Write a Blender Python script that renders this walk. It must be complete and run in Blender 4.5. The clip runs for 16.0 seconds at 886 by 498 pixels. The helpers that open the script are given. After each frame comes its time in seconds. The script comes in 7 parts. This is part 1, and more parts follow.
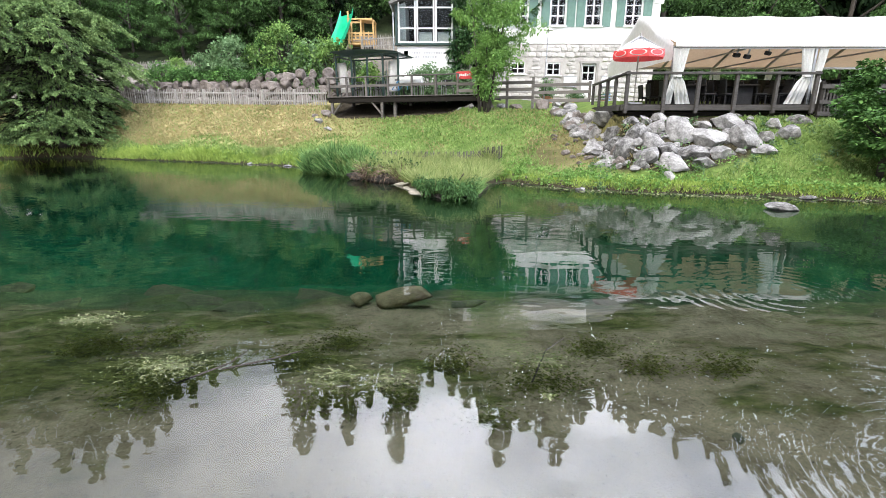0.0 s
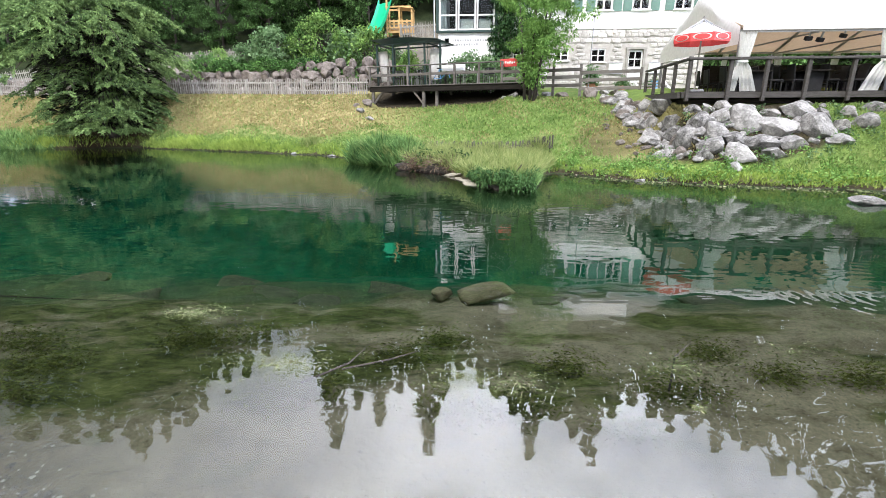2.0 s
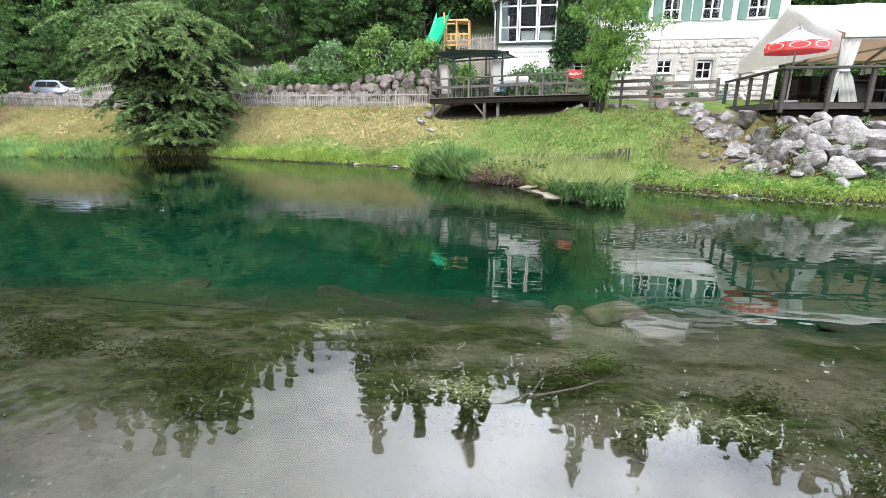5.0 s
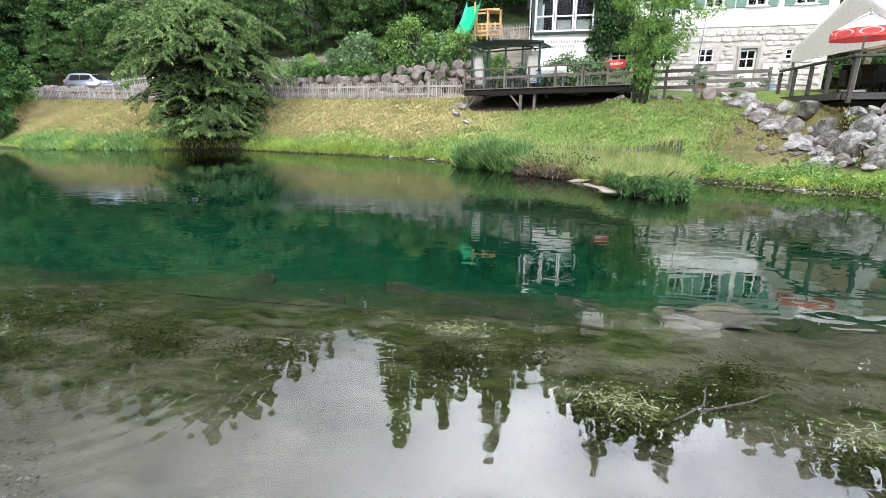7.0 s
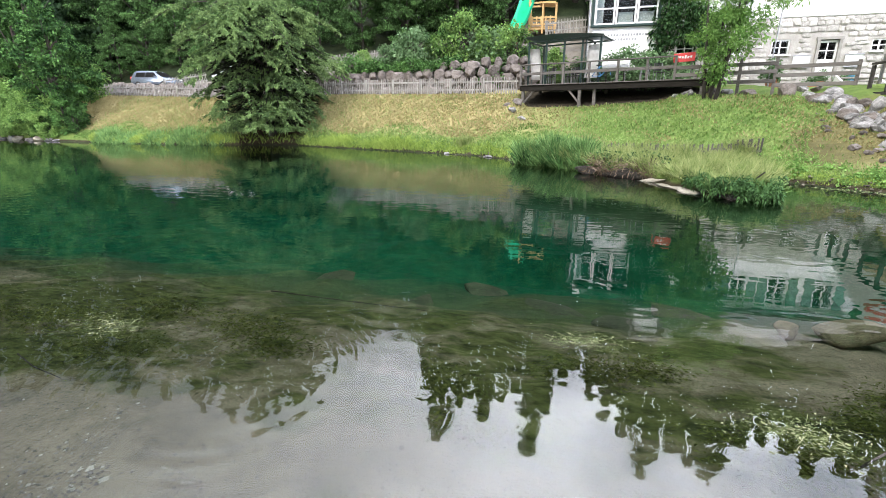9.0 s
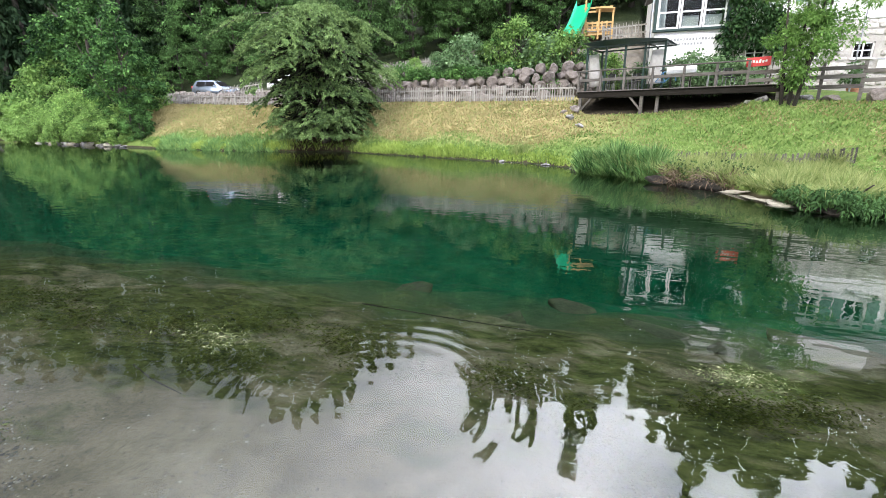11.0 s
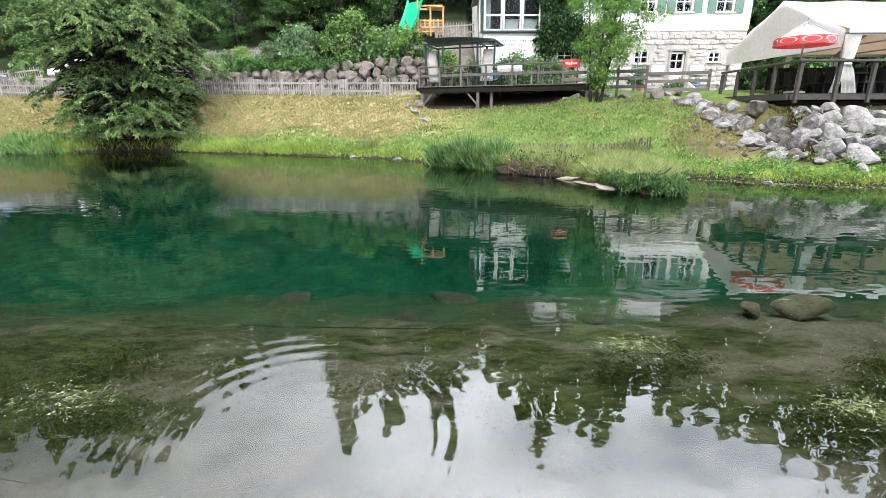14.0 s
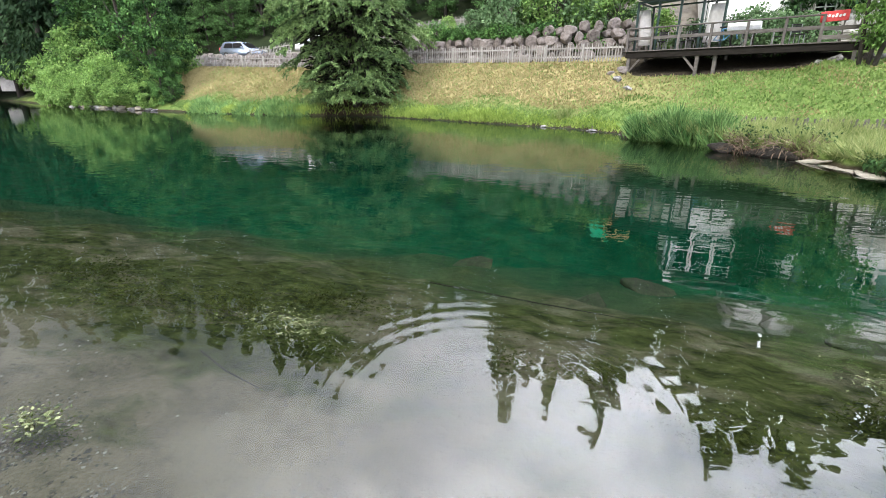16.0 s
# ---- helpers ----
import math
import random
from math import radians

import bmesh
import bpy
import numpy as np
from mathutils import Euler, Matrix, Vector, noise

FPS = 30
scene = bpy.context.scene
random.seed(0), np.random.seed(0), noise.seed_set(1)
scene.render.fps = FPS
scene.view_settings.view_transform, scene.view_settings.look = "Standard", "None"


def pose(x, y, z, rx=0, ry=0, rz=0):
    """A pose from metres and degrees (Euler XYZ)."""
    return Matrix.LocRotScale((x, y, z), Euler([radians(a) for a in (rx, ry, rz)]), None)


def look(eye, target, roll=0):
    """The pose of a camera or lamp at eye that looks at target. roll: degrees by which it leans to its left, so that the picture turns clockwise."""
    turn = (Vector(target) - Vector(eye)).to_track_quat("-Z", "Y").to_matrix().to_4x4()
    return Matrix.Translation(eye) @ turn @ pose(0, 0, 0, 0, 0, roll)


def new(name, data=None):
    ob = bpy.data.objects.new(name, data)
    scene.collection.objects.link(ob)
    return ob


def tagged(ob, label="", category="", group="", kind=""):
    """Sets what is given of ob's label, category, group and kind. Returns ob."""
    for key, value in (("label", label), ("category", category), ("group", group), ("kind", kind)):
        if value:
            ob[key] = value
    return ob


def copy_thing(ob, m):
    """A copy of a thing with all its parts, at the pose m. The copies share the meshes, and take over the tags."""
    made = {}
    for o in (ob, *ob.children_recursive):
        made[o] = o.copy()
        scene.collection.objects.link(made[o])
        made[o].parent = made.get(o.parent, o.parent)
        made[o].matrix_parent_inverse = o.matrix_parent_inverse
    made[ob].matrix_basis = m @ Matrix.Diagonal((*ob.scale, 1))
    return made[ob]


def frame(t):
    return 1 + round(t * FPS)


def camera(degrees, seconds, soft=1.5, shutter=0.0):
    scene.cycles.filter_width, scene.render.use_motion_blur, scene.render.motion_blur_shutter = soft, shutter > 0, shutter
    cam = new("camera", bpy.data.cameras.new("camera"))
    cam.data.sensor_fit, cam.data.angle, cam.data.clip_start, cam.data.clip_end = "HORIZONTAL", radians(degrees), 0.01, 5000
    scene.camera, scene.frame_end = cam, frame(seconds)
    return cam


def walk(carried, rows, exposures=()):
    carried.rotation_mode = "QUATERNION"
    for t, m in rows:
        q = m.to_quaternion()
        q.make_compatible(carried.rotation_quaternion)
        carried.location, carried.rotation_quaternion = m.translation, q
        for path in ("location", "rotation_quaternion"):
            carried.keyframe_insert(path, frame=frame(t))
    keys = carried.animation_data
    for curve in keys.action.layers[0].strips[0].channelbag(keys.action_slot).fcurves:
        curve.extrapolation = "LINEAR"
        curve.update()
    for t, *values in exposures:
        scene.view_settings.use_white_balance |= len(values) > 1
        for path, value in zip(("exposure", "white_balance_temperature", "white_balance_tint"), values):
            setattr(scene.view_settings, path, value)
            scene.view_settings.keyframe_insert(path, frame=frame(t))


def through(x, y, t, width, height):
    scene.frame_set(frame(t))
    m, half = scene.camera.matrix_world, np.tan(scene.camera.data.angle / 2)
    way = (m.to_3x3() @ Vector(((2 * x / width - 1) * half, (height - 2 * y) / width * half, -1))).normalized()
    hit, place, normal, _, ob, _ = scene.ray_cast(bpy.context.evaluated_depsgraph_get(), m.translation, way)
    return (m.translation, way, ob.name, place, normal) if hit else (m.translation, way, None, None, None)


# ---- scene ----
cam = camera(87.4, 16.0, 0.35)
METRES, EYE, TILT, LEAN, TURN = 6.6, 2.15, -15.3, 0.0, 0.0
ROWS = [
    (0.0, 0.0, 0.0, 0.0, 0.0, 0.0, -0.0),
    (0.5, -0.0318, 0.0106, 0.0001, 1.42, 0.7, -0.36),
    (1.0, -0.0653, 0.0252, 0.0038, 4.97, -0.55, -1.26),
    (1.5, -0.0977, 0.0296, 0.0068, 6.48, -0.05, -1.57),
    (2.0, -0.1376, 0.0279, 0.011, 3.07, -1.3, -0.58),
    (2.5, -0.1709, 0.0313, 0.0112, 3.53, -0.88, -0.6),
    (3.0, -0.1978, 0.0447, 0.0135, 1.09, -1.19, 0.1),
    (5.5, -0.3842, 0.06, 0.0125, 8.07, 0.6, -2.17),
    (6.0, -0.4314, 0.0616, 0.0157, 7.51, 1.01, -1.94),
    (6.5, -0.4753, 0.0617, 0.017, 7.5, -1.0, -1.88),
    (7.0, -0.5121, 0.073, 0.0164, 9.16, -0.93, -2.23),
    (7.5, -0.5456, 0.0831, 0.0177, 11.03, -2.39, -2.7),
    (8.0, -0.5782, 0.0844, 0.021, 11.87, -1.06, -2.89),
    (8.5, -0.6194, 0.0762, 0.0253, 11.29, -1.71, -2.78),
    (9.0, -0.651, 0.0754, 0.0253, 13.67, -1.71, -3.43),
    (9.5, -0.6926, 0.0836, 0.027, 18.16, -0.94, -4.57),
    (12.0, -0.8368, 0.0912, 0.0339, 18.09, -2.15, -4.41),
    (12.5, -0.8502, 0.0999, 0.0349, 15.87, -3.2, -3.87),
    (13.0, -0.8599, 0.0991, 0.037, 6.84, -1.4, -1.56),
    (13.5, -0.8794, 0.0887, 0.039, -1.63, -0.08, 0.64),
    (14.0, -0.8899, 0.1037, 0.0399, -0.62, -1.2, 0.45),
    (14.5, -0.8929, 0.1305, 0.0403, 1.71, -3.44, -0.17),
    (15.0, -0.895, 0.1445, 0.0366, 3.41, -4.98, -0.67),
    (15.5, -0.9087, 0.1463, 0.0335, 10.47, -6.13, -2.54),
    (16.0, -0.9303, 0.142, 0.0351, 20.9, -5.5, -5.21),
]
EXPOSURES = [(0.0, -0.14), (6.0, -0.1), (9.5, -0.12), (12.5, -0.03), (16.0, -0.12)]
walk(cam, [(t, pose(0, 0, EYE, TILT, LEAN, TURN) @ pose(METRES * x, METRES * y, METRES * z, 90 + pitch, roll, yaw)) for t, x, y, z, yaw, pitch, roll in ROWS], EXPOSURES)

# ---- light: a bright, thinly clouded sky with a soft sun ----
world = bpy.data.worlds.new("world")
scene.world = world
world.use_nodes = True
wn, wl = world.node_tree.nodes, world.node_tree.links
wn.clear()
sky = wn.new("ShaderNodeTexSky")
sky.sky_type, sky.sun_disc = "NISHITA", False
sky.sun_elevation, sky.sun_rotation = radians(48), radians(208)
clouds = wn.new("ShaderNodeTexNoise")
clouds.inputs["Scale"].default_value, clouds.inputs["Detail"].default_value = 2.2, 6
wcoord = wn.new("ShaderNodeTexCoord")
wmap = wn.new("ShaderNodeMapping")
wmap.inputs["Scale"].default_value = (1, 1, 2.2)
wl.new(wcoord.outputs["Generated"], wmap.inputs["Vector"])
wl.new(wmap.outputs["Vector"], clouds.inputs["Vector"])
cramp = wn.new("ShaderNodeValToRGB")
cramp.color_ramp.elements[0].position, cramp.color_ramp.elements[0].color = 0.34, (13.0, 14.0, 17.4, 1)
cramp.color_ramp.elements[1].position, cramp.color_ramp.elements[1].color = 0.62, (44.5, 45, 51, 1)
wl.new(clouds.outputs["Fac"], cramp.inputs["Fac"])
wmix = wn.new("ShaderNodeMix")
wmix.data_type = "RGBA"
wmix.inputs["Factor"].default_value = 0.88
wl.new(sky.outputs["Color"], wmix.inputs["A"])
side = wn.new("ShaderNodeVectorMath")
side.operation = "DOT_PRODUCT"
wl.new(wcoord.outputs["Generated"], side.inputs[0])
side.inputs[1].default_value = (0.85, 0.15, 0.5)
glow = wn.new("ShaderNodeMapRange")
glow.inputs["From Min"].default_value, glow.inputs["From Max"].default_value = -0.3, 0.95
glow.inputs["To Min"].default_value, glow.inputs["To Max"].default_value = 0.15, 2.05
wl.new(side.outputs["Value"], glow.inputs["Value"])
veil = wn.new("ShaderNodeVectorMath")
veil.operation = "SCALE"
wl.new(cramp.outputs["Color"], veil.inputs[0])
wl.new(glow.outputs["Result"], veil.inputs["Scale"])
wl.new(veil.outputs["Vector"], wmix.inputs["B"])
wbg = wn.new("ShaderNodeBackground")
wbg.inputs["Strength"].default_value = 0.135
wl.new(wmix.outputs["Result"], wbg.inputs["Color"])
wout = wn.new("ShaderNodeOutputWorld")
wl.new(wbg.outputs["Background"], wout.inputs["Surface"])
sun = new("sun", bpy.data.lights.new("sun", "SUN"))
sun.data.energy, sun.data.angle, sun.data.color = 4.6, radians(10), (1.0, 0.95, 0.86)
sun.matrix_world = look((-28, -32, 66), (0, 20, 0))

# ---- materials ----
MATS = {}


def nodes_of(name):
    m = bpy.data.materials.new(name)
    m.use_nodes = True
    MATS[name] = m
    nt = m.node_tree
    return m, nt.nodes, nt.links, nt.nodes["Principled BSDF"]


def ramp(nodes, links, fac, stops):
    r = nodes.new("ShaderNodeValToRGB")
    el = r.color_ramp.elements
    while len(el) < len(stops):
        el.new(0.5)
    for e, (p, c) in zip(el, stops):
        e.position, e.color = p, (*c, 1)
    links.new(fac, r.inputs["Fac"])
    return r.outputs["Color"]


def noise_node(nodes, links, scale, detail=4, stretch=None, rough=0.55):
    c = nodes.new("ShaderNodeTexCoord")
    n = nodes.new("ShaderNodeTexNoise")
    n.inputs["Scale"].default_value, n.inputs["Detail"].default_value, n.inputs["Roughness"].default_value = scale, detail, rough
    if stretch:
        mp = nodes.new("ShaderNodeMapping")
        mp.inputs["Scale"].default_value = stretch
        links.new(c.outputs["Object"], mp.inputs["Vector"])
        links.new(mp.outputs["Vector"], n.inputs["Vector"])
    else:
        links.new(c.outputs["Object"], n.inputs["Vector"])
    return n.outputs["Fac"]


def mixc(nodes, links, fac, a, b, mode="MIX"):
    m = nodes.new("ShaderNodeMix")
    m.data_type, m.blend_type = "RGBA", mode
    for v, k in ((fac, "Factor"), (a, "A"), (b, "B")):
        if isinstance(v, (int, float)):
            m.inputs[k].default_value = v
        elif isinstance(v, tuple):
            m.inputs[k].default_value = (*v, 1)
        else:
            links.new(v, m.inputs[k])
    return m.outputs["Result"]


def bump(nodes, links, bsdf, height, strength=0.4, dist=0.02):
    b = nodes.new("ShaderNodeBump")
    b.inputs["Strength"].default_value, b.inputs["Distance"].default_value = strength, dist
    links.new(height, b.inputs["Height"])
    links.new(b.outputs["Normal"], bsdf.inputs["Normal"])


def worn(name, a, b, scale=6, rough=0.7, metal=0.0, fine=60, relief=0.3, stretch=None, random_tint=0.0, dist=0.02):
    """A surface of two colours in patches, with fine grain and relief."""
    m, n, l, p = nodes_of(name)
    big = noise_node(n, l, scale, 5, stretch)
    small = noise_node(n, l, fine, 3, stretch)
    col = ramp(n, l, big, [(0.32, a), (0.68, b)])
    col = mixc(n, l, 0.35, col, ramp(n, l, small, [(0.3, tuple(v * 0.55 for v in a)), (0.7, tuple(min(1, v * 1.25) for v in b))]))
    if random_tint:
        oi = n.new("ShaderNodeObjectInfo")
        col = mixc(n, l, random_tint, col, ramp(n, l, oi.outputs["Random"], [(0.0, tuple(v * 0.45 for v in a)), (0.5, a), (1.0, tuple(min(1, v * 1.3) for v in b))]))
    l.new(col, p.inputs["Base Color"])
    p.inputs["Roughness"].default_value, p.inputs["Metallic"].default_value = rough, metal
    bump(n, l, p, small, relief, dist)
    return m


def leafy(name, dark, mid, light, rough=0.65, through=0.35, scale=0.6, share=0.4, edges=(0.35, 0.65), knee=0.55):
    """Foliage: each leaf has its own green, noise patches run from dark to light; some light passes through it."""
    m, n, l, p = nodes_of(name)
    g = n.new("ShaderNodeNewGeometry")
    oi = n.new("ShaderNodeObjectInfo")
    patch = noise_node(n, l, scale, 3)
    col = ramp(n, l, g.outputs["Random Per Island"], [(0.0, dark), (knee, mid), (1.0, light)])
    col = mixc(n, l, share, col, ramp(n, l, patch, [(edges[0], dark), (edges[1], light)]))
    col = mixc(n, l, 0.25, col, ramp(n, l, oi.outputs["Random"], [(0.0, dark), (1.0, light)]))
    l.new(col, p.inputs["Base Color"])
    p.inputs["Roughness"].default_value = rough
    p.inputs["Specular IOR Level"].default_value = 0.06
    tr = n.new("ShaderNodeBsdfTranslucent")
    l.new(col, tr.inputs["Color"])
    mx = n.new("ShaderNodeMixShader")
    mx.inputs["Fac"].default_value = through
    l.new(p.outputs["BSDF"], mx.inputs[1])
    l.new(tr.outputs["BSDF"], mx.inputs[2])
    l.new(mx.outputs["Shader"], n["Material Output"].inputs["Surface"])
    return m


def glass_material(name, tint=(0.75, 0.8, 0.8), gloss=0.02):
    m, n, l, p = nodes_of(name)
    t = n.new("ShaderNodeBsdfTransparent")
    t.inputs["Color"].default_value = (*tint, 1)
    g = n.new("ShaderNodeBsdfGlossy")
    g.inputs["Roughness"].default_value = gloss
    f = n.new("ShaderNodeFresnel")
    f.inputs["IOR"].default_value = 1.28
    mx = n.new("ShaderNodeMixShader")
    l.new(f.outputs["Fac"], mx.inputs["Fac"])
    l.new(t.outputs["BSDF"], mx.inputs[1])
    l.new(g.outputs["BSDF"], mx.inputs[2])
    l.new(mx.outputs["Shader"], n["Material Output"].inputs["Surface"])
    return m


WOOD_GREY = worn("weathered_wood", (0.06, 0.053, 0.047), (0.17, 0.157, 0.145), 3, 0.85, fine=40, stretch=(1, 6, 6), random_tint=0.3)
WOOD_BROWN = worn("stained_timber", (0.02, 0.018, 0.016), (0.08, 0.073, 0.066), 3, 0.8, fine=40, stretch=(1, 6, 6), random_tint=0.3)
# dark stain, deepened towards the shade under the decks and marquee
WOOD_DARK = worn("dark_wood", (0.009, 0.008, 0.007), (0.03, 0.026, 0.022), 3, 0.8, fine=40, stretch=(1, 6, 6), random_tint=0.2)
WOOD_PALE = worn("pale_fence_wood", (0.17, 0.16, 0.145), (0.34, 0.33, 0.305), 3, 0.85, fine=40, random_tint=0.35)
WOOD_YELLOW = worn("larch_wood", (0.42, 0.25, 0.09), (0.58, 0.38, 0.16), 4, 0.6, fine=50)


def boulder_material(name, dark, mid, pale):
    """Limestone: pale faces, dark lichen in patches, thin cracks and pits."""
    m, n, l, p = nodes_of(name)
    patch, vein, grain = noise_node(n, l, 1.7, 9, None, 0.7), noise_node(n, l, 3.2, 8, (1, 1, 1.3), 0.75), noise_node(n, l, 13, 5, None, 0.7)
    col = ramp(n, l, patch, [(0.38, dark), (0.47, mid), (0.62, pale)])
    col = mixc(n, l, ramp(n, l, vein, [(0.55, (0, 0, 0)), (0.64, (0.85, 0.85, 0.85))]), col, dark)
    col = mixc(n, l, 0.22, col, ramp(n, l, grain, [(0.38, dark), (0.62, pale)]))
    oi = n.new("ShaderNodeObjectInfo")
    col = mixc(n, l, 0.32, col, ramp(n, l, oi.outputs["Random"], [(0.0, dark), (0.35, mid), (1.0, pale)]))
    l.new(col, p.inputs["Base Color"])
    p.inputs["Roughness"].default_value = 0.92
    bump(n, l, p, vein, 0.8, 0.1)
    return m


ROCK = boulder_material("limestone_boulder", (0.015, 0.014, 0.013), (0.12, 0.117, 0.114), (0.5, 0.49, 0.475))
ROCK_WARM = boulder_material("mossy_boulder", (0.03, 0.025, 0.02), (0.12, 0.1, 0.088), (0.27, 0.24, 0.22))
SLAB_STONE = worn("pale_rock_slab", (0.13, 0.12, 0.09), (0.36, 0.335, 0.27), 2.5, 0.85, fine=16, relief=0.6)
PEAT = worn("wet_peat", (0.008, 0.007, 0.005), (0.03, 0.025, 0.018), 4, 0.9, fine=30, relief=1.0, dist=0.05)
PALE_STONE = worn("silted_stone", (0.14, 0.125, 0.07), (0.33, 0.29, 0.18), 2.0, 0.9, fine=14, relief=0.6)
ALGAE_STONE = worn("algae_covered_stone", (0.035, 0.05, 0.026), (0.085, 0.095, 0.055), 2.5, 0.9, fine=14, relief=0.6)
STONE = worn("masonry_stone", (0.27, 0.255, 0.235), (0.62, 0.6, 0.565), 2.0, 0.9, fine=12, relief=0.7, random_tint=0.3, dist=0.03)
MORTAR = worn("lime_mortar", (0.30, 0.28, 0.26), (0.46, 0.44, 0.41), 3, 0.9, fine=25, relief=0.6)
WHITE = worn("white_render", (0.74, 0.74, 0.73), (0.82, 0.82, 0.81), 0.8, 0.8, fine=30, relief=0.15)
WHITE_PAINT = worn("white_paint", (0.72, 0.73, 0.73), (0.8, 0.8, 0.8), 3, 0.45, fine=50, relief=0.08)
GREEN_PAINT = worn("green_shutter_paint", (0.075, 0.155, 0.125), (0.12, 0.215, 0.175), 4, 0.5, fine=40, relief=0.1)
GREEN_DARK = worn("dark_green_paint", (0.006, 0.024, 0.021), (0.018, 0.045, 0.038), 4, 0.4, fine=40, relief=0.1)
ROOF = worn("grey_roof_tile", (0.10, 0.095, 0.09), (0.17, 0.16, 0.155), 5, 0.8, fine=20, relief=0.5)
# near black, so indoor dimness lies in the colour itself
ROOM = worn("dim_room", (0.02, 0.018, 0.016), (0.045, 0.04, 0.035), 2, 0.9)
CANVAS = worn("white_marquee_fabric", (0.78, 0.77, 0.77), (0.84, 0.83, 0.83), 0.7, 0.6, fine=8, relief=0.1)
LINING = worn("sand_coloured_lining", (0.36, 0.27, 0.19), (0.46, 0.36, 0.26), 0.6, 0.8, fine=8, relief=0.1)
CURTAIN = worn("grey_white_curtain", (0.64, 0.66, 0.65), (0.77, 0.78, 0.77), 3, 0.7, fine=20, relief=0.2)
RED = worn("red_cloth", (0.55, 0.035, 0.04), (0.68, 0.07, 0.07), 2, 0.6, fine=30, relief=0.1)
STEEL = worn("grey_steel", (0.28, 0.29, 0.3), (0.4, 0.41, 0.42), 4, 0.35, 0.9, fine=60, relief=0.05)
BLACK = worn("black_plastic", (0.012, 0.012, 0.013), (0.03, 0.03, 0.032), 4, 0.5, fine=60, relief=0.1)
BLUE = worn("blue_paint", (0.06, 0.2, 0.42), (0.1, 0.28, 0.52), 4, 0.4)
SLIDE = worn("green_plastic", (0.0, 0.38, 0.18), (0.01, 0.47, 0.24), 3, 0.4, fine=40, relief=0.05)
TERRACOTTA = worn("terracotta", (0.35, 0.15, 0.09), (0.45, 0.22, 0.13), 5, 0.8)
CAR_SILVER = worn("silver_car_paint", (0.22, 0.27, 0.34), (0.3, 0.35, 0.42), 2, 0.25, 0.5, relief=0.0)
CAR_WHITE = worn("white_car_paint", (0.75, 0.76, 0.78), (0.8, 0.8, 0.82), 2, 0.25, 0.0, relief=0.0)
TYRE = worn("tyre_rubber", (0.015, 0.015, 0.015), (0.03, 0.03, 0.03), 6, 0.8)
BARK = worn("bark", (0.025, 0.021, 0.017), (0.075, 0.064, 0.053), 3, 0.95, fine=18, relief=1.0, stretch=(4, 4, 1), dist=0.04)


def let_through(m, colour, share):
    """Thin cloth: part of the light comes through it."""
    n, l = m.node_tree.nodes, m.node_tree.links
    t = n.new("ShaderNodeBsdfTranslucent")
    t.inputs["Color"].default_value = (*colour, 1)
    mx = n.new("ShaderNodeMixShader")
    mx.inputs["Fac"].default_value = share
    l.new(n["Principled BSDF"].outputs["BSDF"], mx.inputs[1])
    l.new(t.outputs["BSDF"], mx.inputs[2])
    l.new(mx.outputs["Shader"], n["Material Output"].inputs["Surface"])


let_through(CANVAS, (0.8, 0.78, 0.76), 0.4)
let_through(LINING, (0.62, 0.47, 0.32), 0.6)
let_through(CURTAIN, (0.7, 0.72, 0.71), 0.3)
for matte in (BLACK, WOOD_DARK):
    matte.node_tree.nodes["Principled BSDF"].inputs["Specular IOR Level"].default_value = 0.12
GLASS = glass_material("window_glass")

# near-black and bright patches put shaded gaps and lit clumps into the colour
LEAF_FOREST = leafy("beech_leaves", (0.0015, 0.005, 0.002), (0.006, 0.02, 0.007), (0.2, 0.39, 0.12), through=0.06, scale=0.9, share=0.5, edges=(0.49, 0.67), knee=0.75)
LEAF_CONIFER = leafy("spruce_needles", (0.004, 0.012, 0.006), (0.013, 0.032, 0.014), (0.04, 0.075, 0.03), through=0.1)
# pale against dark patches: sunlit sprays and shaded hollows painted into the greens
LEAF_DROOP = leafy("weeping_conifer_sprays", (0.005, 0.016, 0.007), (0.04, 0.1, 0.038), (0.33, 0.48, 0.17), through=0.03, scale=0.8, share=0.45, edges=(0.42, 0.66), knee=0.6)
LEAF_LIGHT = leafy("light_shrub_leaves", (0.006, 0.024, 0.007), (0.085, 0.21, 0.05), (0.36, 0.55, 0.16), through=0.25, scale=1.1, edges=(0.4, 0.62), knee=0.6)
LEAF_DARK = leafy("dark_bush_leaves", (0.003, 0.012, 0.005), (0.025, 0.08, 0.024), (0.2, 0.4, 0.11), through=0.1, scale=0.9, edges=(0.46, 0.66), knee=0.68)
LEAF_SHRUB = leafy("grey_green_shrub_leaves", (0.012, 0.04, 0.014), (0.075, 0.16, 0.06), (0.24, 0.36, 0.18), through=0.2, scale=1.5)
LEAF_ASH = leafy("ash_leaves", (0.01, 0.045, 0.01), (0.085, 0.21, 0.045), (0.28, 0.46, 0.13), through=0.25, scale=1.4)
LEAF_IVY = leafy("ivy_leaves", (0.004, 0.014, 0.006), (0.02, 0.06, 0.022), (0.09, 0.18, 0.06), through=0.12, scale=2.0)
GRASS_GREEN = leafy("fresh_grass", (0.028, 0.075, 0.016), (0.145, 0.27, 0.06), (0.34, 0.45, 0.16))
GRASS_FRESH = leafy("waterside_grass", (0.045, 0.11, 0.016), (0.23, 0.36, 0.06), (0.48, 0.58, 0.16))
GRASS_TALL = leafy("seeding_meadow_grass", (0.04, 0.1, 0.02), (0.21, 0.31, 0.075), (0.52, 0.52, 0.25), scale=2.6)
